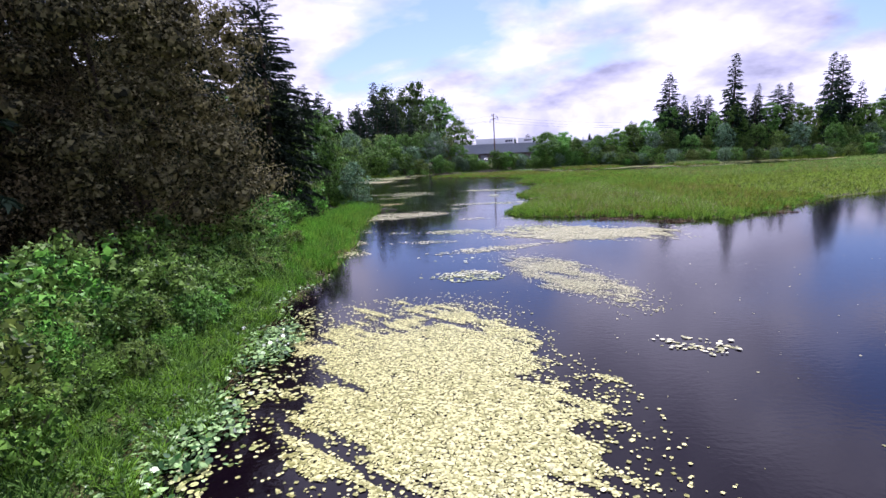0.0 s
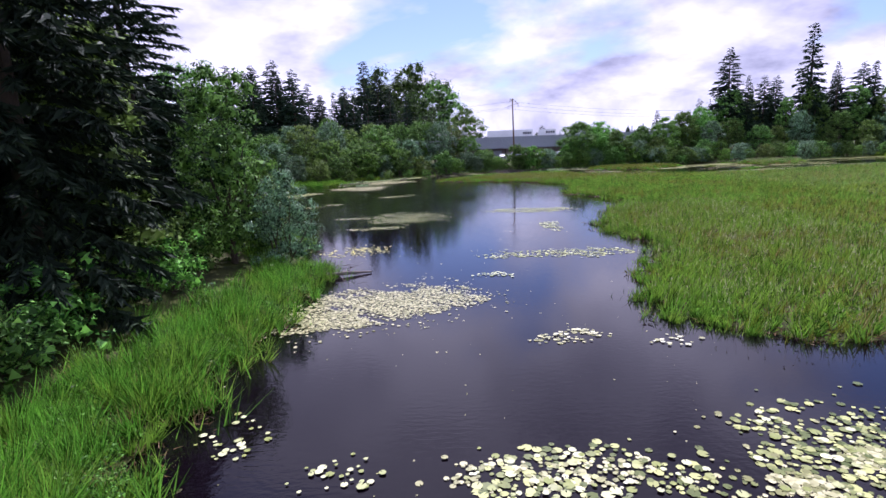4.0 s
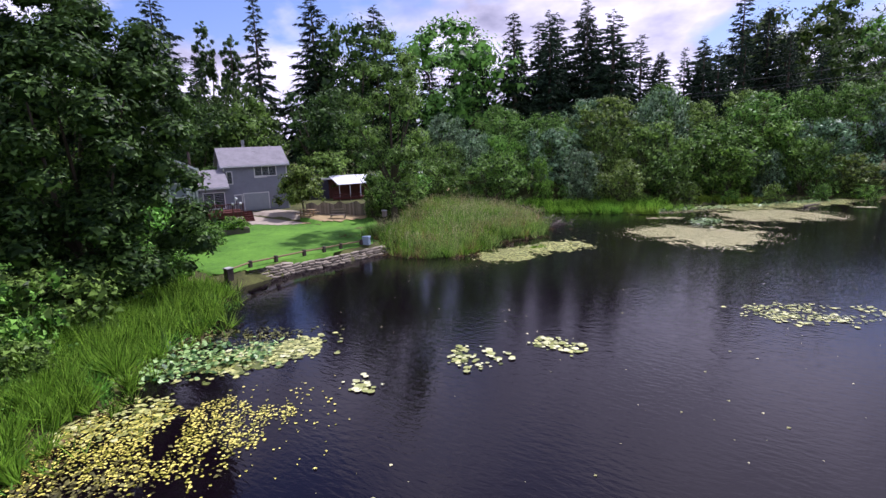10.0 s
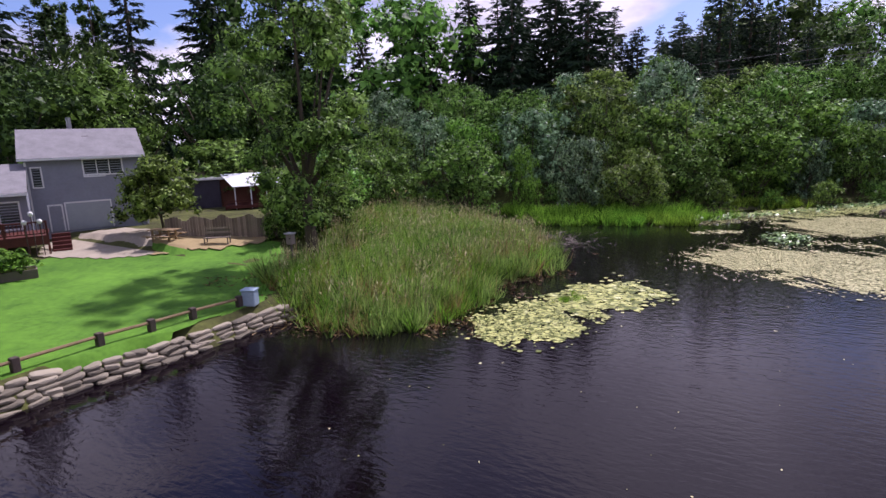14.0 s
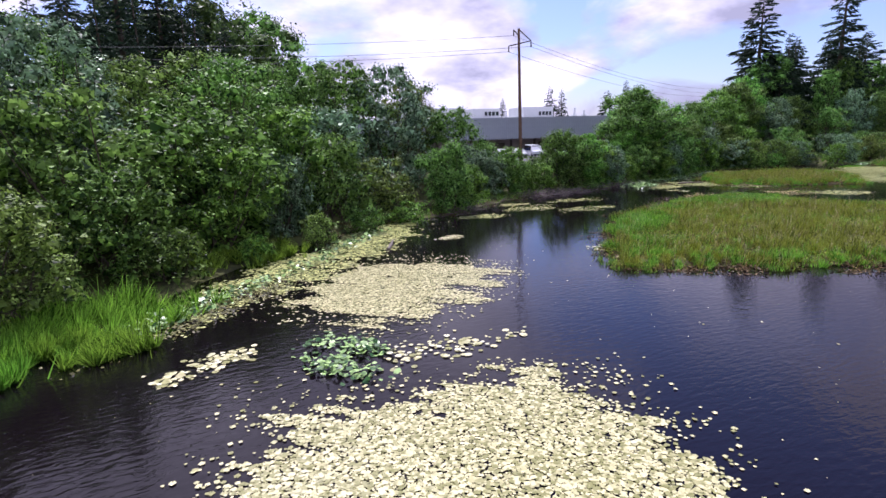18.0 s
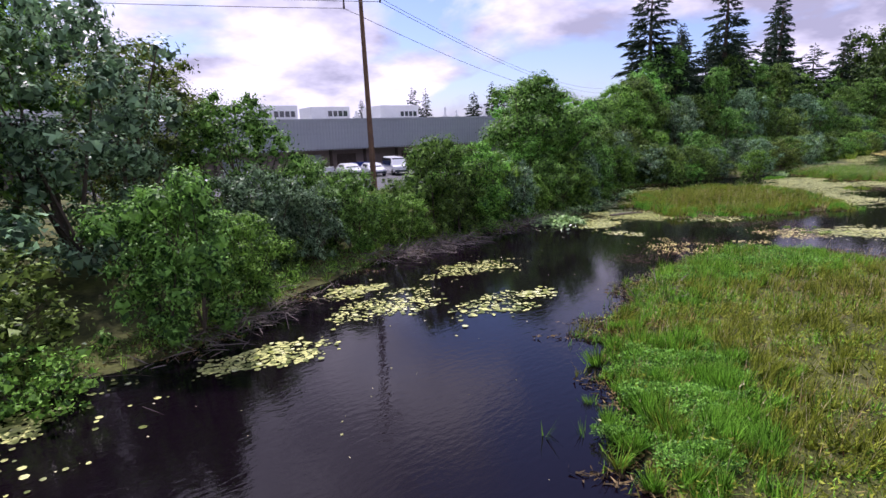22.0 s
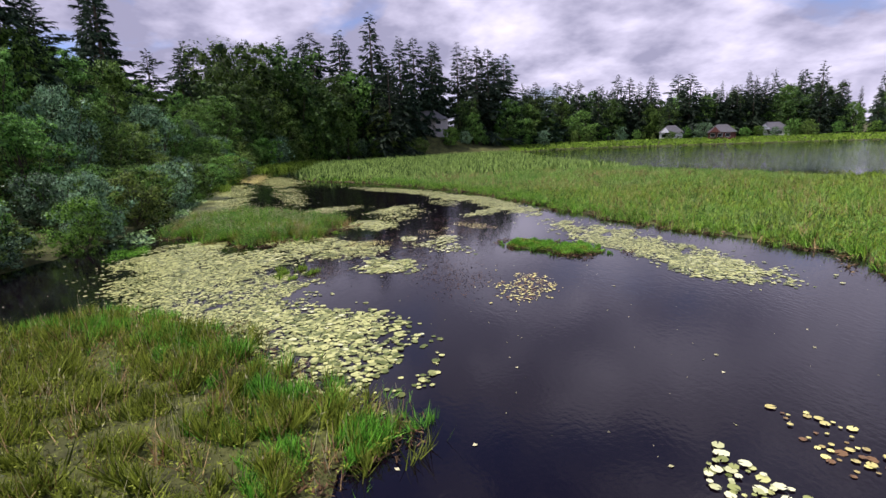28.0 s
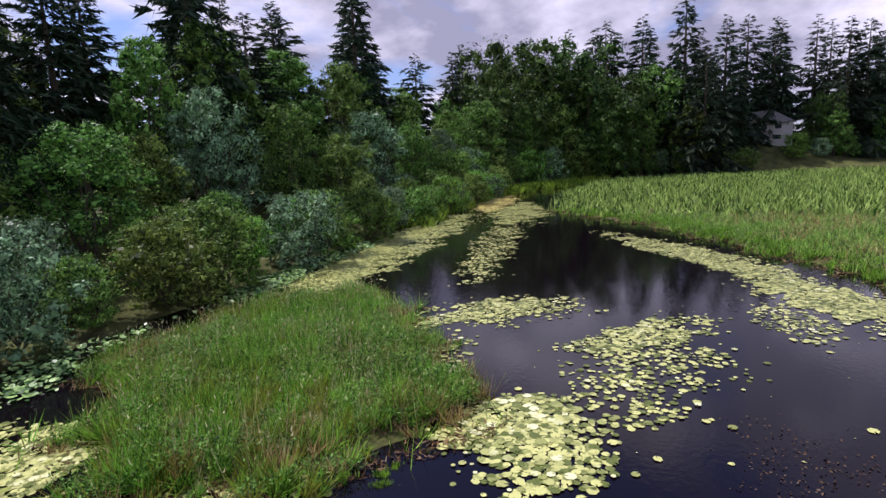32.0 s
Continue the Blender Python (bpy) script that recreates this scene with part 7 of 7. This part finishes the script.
part("coping", boxes((-42, 62, -0.22, 0.3, 6.7, 6.82)), M_METAL, long_building, "dark green top edge")
for i in range(22):
    x = -40 + i * 4.7
    part("pillar", boxes((x, x + 0.3, 1.9, 2.2, -0.5, 3.05)), M_DARKWOOD, long_building)
    if i % 3 != 1:
        part("dock_door", boxes((x + 1.0, x + 3.6, 2.12, 2.25, -0.4, 2.4)), M_DARKWOOD if i % 2 else M_METAL, long_building, "roller door")
part("dock_kerb", boxes((-42, 62, 0.9, 2.2, -0.5, 0.5)), M_CONCRETE, long_building)
for n_, x0, x1, y0, y1, z1 in (("rooftop_unit", -14, 2, 14, 22, 9.2), ("rooftop_unit", 4, 10, 14, 20, 9.0), ("rooftop_unit", 17, 24, 18, 26, 9.4), ("rooftop_unit", 44, 49, 16, 22, 9.2), ("rooftop_unit", -34, -22, 20, 30, 9.2)):
    u_ = part(n_, boxes((x0, x1, y0, y1, 6.7, z1)), M_WHITE, long_building, "white rooftop plant block")
    for k in range(4):
        part("louvre", boxes((x1 - 3.4 + k * 0.8, x1 - 2.8 + k * 0.8, y0 - 0.04, y0, 7.6, 8.4)), M_GLASS, u_)
for i, x in enumerate((11.5, 28, 31, 35.5, 40, 42.5)):
    part("roof_vent", rod((x, 15 + i % 3, 6.7), (x + 0.15 * (i % 2), 15 + i % 3, 8.4 + 0.5 * (i % 2)), 0.28, 0.2), M_WHITE, long_building, "white vent stack")
    part("vent_hood", boxes((x - 0.5, x + 0.5, 14.6 + i % 3, 15.5 + i % 3, 6.7, 7.5)), M_WHITE, long_building)

CAR = [(-2.2, 0.35), (-2.15, 0.75), (-1.25, 0.92), (-0.55, 1.42), (1.1, 1.45), (1.85, 0.98), (2.2, 0.9), (2.25, 0.4)]
VAN = [(-2.5, 0.4), (-2.45, 0.95), (-1.75, 1.1), (-1.05, 1.9), (2.4, 1.95), (2.5, 1.2), (2.5, 0.4)]
PICKUP = [(-2.7, 0.45), (-2.65, 1.0), (-1.4, 1.12), (-0.8, 1.75), (0.45, 1.78), (0.6, 1.1), (2.6, 1.1), (2.7, 0.5)]


def car(outline, paint, label, category, x, y, turn):
    """Body shell with glass, bumpers, lights and four wheels; it faces -x in its own frame."""
    root = tagged(new(category.replace(" ", "_")), label, category, group="parked cars")
    root.matrix_world = pose(x, y, height_at(x, y) + 0.06, 0, 0, turn)
    bm = prism(outline, -0.88, 0.88)
    for v in bm.verts:
        if v.co.z > 1.15:
            v.co.y *= 0.84
    bmesh.ops.bevel(bm, geom=list(bm.edges), offset=0.05, segments=2, affect="EDGES")
    part("body", bm, paint, root)
    top = max(z for _, z in outline)
    xs = [p[0] for p in outline if p[1] > top - 0.1]
    part("windscreen", prism([(xs[0] - 0.52, 1.06), (xs[0] - 0.1, top - 0.12), (xs[0] - 0.06, top - 0.12), (xs[0] - 0.46, 1.06)], -0.7, 0.7), M_GLASS, root)
    for s in (-1, 1):
        part("side_window", prism([(xs[0] - 0.2, 1.08), (xs[0] + 0.1, top - 0.12), (xs[-1] - 0.15, top - 0.12), (xs[-1] - 0.05, 1.08)], s * 0.80 - 0.02, s * 0.80 + 0.06 * s), M_GLASS, root)
    fx = outline[0][0]
    part("bumper", boxes((fx - 0.06, fx + 0.1, -0.82, 0.82, 0.38, 0.58)), M_CARDARK, root)
    for s in (-0.62, 0.62):
        part("headlight", boxes((fx - 0.03, fx + 0.12, s - 0.18, s + 0.18, 0.66, 0.8)), M_TRIM, root)
    for wx in (outline[0][0] + 0.85, outline[-1][0] - 0.85):
        for s in (-0.8, 0.8):
            wh = part("wheel", rod((wx, s - 0.1, 0.33), (wx, s + 0.1, 0.33), 0.33, 0.33, 14), M_TYRE, root)
            part("rim", rod((wx, s - 0.115 * math.copysign(1, -s), 0.33), (wx, s + 0.115 * math.copysign(1, s), 0.33), 0.19, 0.19, 10), M_RIM, wh)
    return root


car(CAR, M_CARWHITE, "white saloon parked facing the pond", "car", 29.0, 212.2, 76)
car(VAN, M_CARWHITE, "white delivery van parked facing the pond", "van", 33.6, 209.8, 70)
car(CAR, M_CARWHITE, "white hatchback parked facing the pond", "car", 31.2, 210.8, 74)
car(PICKUP, M_CARWHITE, "white pickup parked across the car park", "pickup", 25.5, 214.5, 10)
car(VAN, M_CARWHITE, "white van standing alone by the loading doors", "van", 42, 212.0, 50)
car(CAR, M_CARSILVER, "silver car parked behind the shrubs", "car", 38.2, 210.5, 55)
car(CAR, M_CARWHITE, "white car beside the building's far end", "car", 58.5, 212.5, 20)
car(CAR, M_CARDARK, "dark car parked near the pole", "car", 20.5, 209.0, 80)
car(CAR, M_CARSILVER, "silver car near the pole", "car", 16.8, 210.5, 80)
car(CAR, M_CARWHITE, "white car at the west end of the row", "car", 12.5, 211.5, 82)
for i in range(3):
    bb = tagged(new("waste_bin"), "dark blue waste bin by the building wall", "bin", group="blue bins")
    bb.matrix_world = pose(33.4 + i * 0.9, 218.2 - i * 0.18, 2.66, 0, 0, -11)
    part("tub", boxes((-0.38, 0.38, -0.38, 0.38, 0, 1.25)), M_BLUEBIN, bb)
    part("lid", boxes((-0.42, 0.42, -0.44, 0.42, 1.25, 1.34)), M_BLUEBIN, bb)
skip = tagged(new("dumpster"), "dark green dumpster against the loading dock", "dumpster")
skip.matrix_world = pose(52.5, 215.0, 2.66, 0, 0, -11)
part("tub", prism([(-1.3, 0.1), (1.3, 0.1), (1.4, 1.4), (-1.4, 1.4)], -0.8, 0.8), M_GREENBIN, skip)
for s in (-0.7, 0.7):
    part("lid", boxes((s - 0.68, s + 0.68, -0.85, 0.85, 1.4, 1.48)), M_GREENBIN, skip)

pole = tagged(new("power_pole"), "tall brown wooden power pole with steel cross arms", "utility pole")
PX, PY = 22.1, 197.9
pole.location = (PX, PY, height_at(PX, PY) - 0.2)
TOP = 19.8 - pole.location.z
part("shaft", rod((0.35, 0, 0), (0, 0, TOP), 0.27, 0.15, 10), M_POLE, pole)
arm = [((-1.2, 0.5, TOP - 2.1), (1.5, -0.6, TOP - 1.5)), ((0, 0, TOP - 0.1), (1.5, -0.6, TOP - 1.5)), ((-0.6, 0.25, TOP - 0.15), (0, 0, TOP - 0.9))]
for a_, c_ in arm:
    part("cross_arm", rod(a_, c_, 0.075, 0.065, 6), M_DARKWOOD, pole)
ENDS = [(-1.2, 0.5, TOP - 2.1), (1.5, -0.6, TOP - 1.5), (-0.6, 0.25, TOP - 0.15)]
for e in ENDS:
    part("insulator", rod((e[0], e[1], e[2] - 0.75), e, 0.09, 0.06, 8), M_DARKWOOD, pole)
for k, e in enumerate(ENDS):
    a = Vector((PX + e[0], PY + e[1], pole.location.z + e[2] - 0.7))
    for far_, nm in (((-95 + e[0], 214 + 2 * e[1], 18.2 + (e[2] - TOP) * 0.9), "west"), ((125 + e[0], 240 + 2 * e[1], 17.2 + (e[2] - TOP) * 0.9), "east")):
        b_ = Vector(far_)
        bm = bmesh.new()
        rings = []
        for i in range(25):
            f = i / 24
            p = a.lerp(b_, f) - Vector((0, 0, 4 * 2.2 * f * (1 - f)))
            rings.append([bm.verts.new(p + Vector((0, 0.022 * math.cos(j * 1.5708), 0.022 * math.sin(j * 1.5708)))) for j in range(4)])
        for r0, r1 in zip(rings, rings[1:]):
            for j in range(4):
                bm.faces.new((r0[j], r0[(j + 1) % 4], r1[(j + 1) % 4], r1[j]))
        w = part("power_cable", bm, M_WIRE, None)
        tagged(w, "thin dark overhead power cable hung from the pole", "cable", group="power cables")

# ---- houses over the water, far off
def far_house(x, y, turn, wide, mat, label, storeys=2):
    h = tagged(new("far_house"), label, "house", group="houses over the lake")
    h.matrix_world = pose(x, y, height_at(x, y), 0, 0, turn)
    top = 2.8 * storeys
    part("wall", boxes((-wide / 2, wide / 2, 0, 9, -1, top)), mat, h)
    bm = prism([(-wide / 2 - 0.6, top - 0.1), (wide / 2 + 0.6, top - 0.1), (wide * 0.18, top + 3.0), (-wide * 0.18, top + 3.0)], -0.6, 9.6)
    part("roof", bm, M_ROOF, h)
    part("gable", prism([(-wide * 0.45, top), (-wide * 0.05, top), (-wide * 0.25, top + 2.2)], -1.4, 0.5), mat, h)
    n_ = int(wide / 3.2)
    for s in range(storeys):
        for i in range(n_):
            xw = -wide / 2 + 0.9 + i * (wide - 1.8) / n_
            window(h, xw, xw + 1.6, s * 2.8 + 0.9, s * 2.8 + 2.2, 0.0)
    return h


M_BEIGE = material("beige_siding", (0.45, 0.42, 0.38), 0.8, vary=0.1, scale=0.3)
far_house(241, 133, -103, 15, M_BEIGE, "large beige two-storey house with gabled grey roof among firs", 2)
far_house(246, 28, -125, 9, M_TRIM, "white lakeside house under tall trees", 1)
far_house(234, -11, -130, 12, M_TRIM, "long white single-storey house by the lake", 1)
far_house(233, 14, -130, 10, M_REDWALL, "brown lakeside house under tall trees", 1)

# ---- driftwood and brush at the water's edge
def log(a, c, r, label):
    bm = bmesh.new()
    a, c = Vector(a), Vector(c)
    m = a.lerp(c, 0.5) + Vector((0.1, 0.05, 0.04))
    limb(bm, a, m, r, r * 0.85, 8)
    limb(bm, m, c, r * 0.85, r * 0.4, 8)
    limb(bm, m, m + Vector((0.5, 0.3, 0.35)), r * 0.3, 0.01, 5)
    return tagged(part("driftwood_log", bm, M_TWIG, None), label, "log")


log((-9.6, 73.2, 0.25), (-6.2, 74.5, 0.08), 0.14, "bare grey driftwood log lying out over the water")
log((-8.9, 168.5, 0.1), (-7.5, 171.0, 0.15), 0.12, "pale fallen branch among lily pads")
log((36.2, 183.9, 0.1), (39.2, 182.6, 0.12), 0.1, "dead branch caught in lily pads")


def brush(name, label, cx, cy, rx, ry, turn, n, seed, high=0.9):
    """A tangle of bare twigs; stuff."""
    rng = np.random.default_rng(seed)
    c, s = math.cos(radians(turn)), math.sin(radians(turn))
    u, v = rng.normal(size=n) * rx * 0.5, rng.normal(size=n) * ry * 0.5
    x, y = cx + u * c - v * s, cy + u * s + v * c
    z = np.maximum(ground_height(x, y), 0) + rng.random(n) ** 2 * high * 0.6
    d = np.stack([rng.normal(size=n), rng.normal(size=n) - 0.5, 0.15 + 0.35 * rng.normal(size=n)], -1)
    d /= np.linalg.norm(d, axis=1, keepdims=True)
    ln = rng.uniform(0.35, 1.5, n)
    v_, f_ = ribbon_cloud(np.stack([x, y, z], -1), d, ln, rng.uniform(0.014, 0.05, n), ln * 0.15, rng)
    v_[:, 2] = np.maximum(v_[:, 2], 0.01)
    tagged(mesh_from(name, v_, f_, M_TWIG), label, "brush", kind="stuff")


brush("brush_pile", "heap of bare brown branches in the inlet", -29.5, 147.8, 2.6, 1.6, 20, 420, 1, 1.3)
brush("fallen_twigs", "tangle of bare grey twigs along the north shore", 18.5, 185.9, 5, 1.5, 4, 950, 2, 0.7)
brush("fallen_twigs", "tangle of bare grey twigs below the shore shrubs", 29, 187.0, 6, 1.3, 8, 700, 3, 0.7)
brush("fallen_twigs", "bare twigs under the willows at the north-west shore", 4, 180.4, 4, 1.2, 25, 380, 4)
brush("fallen_twigs", "bare twigs under the bush on the west bank", -9.5, 74, 2.0, 2.5, 20, 260, 5)
brush("stump_debris", "dark rotting stems along the marsh's edge", 18.4, 170.9, 2.2, 1.0, 20, 200, 6, 0.3)
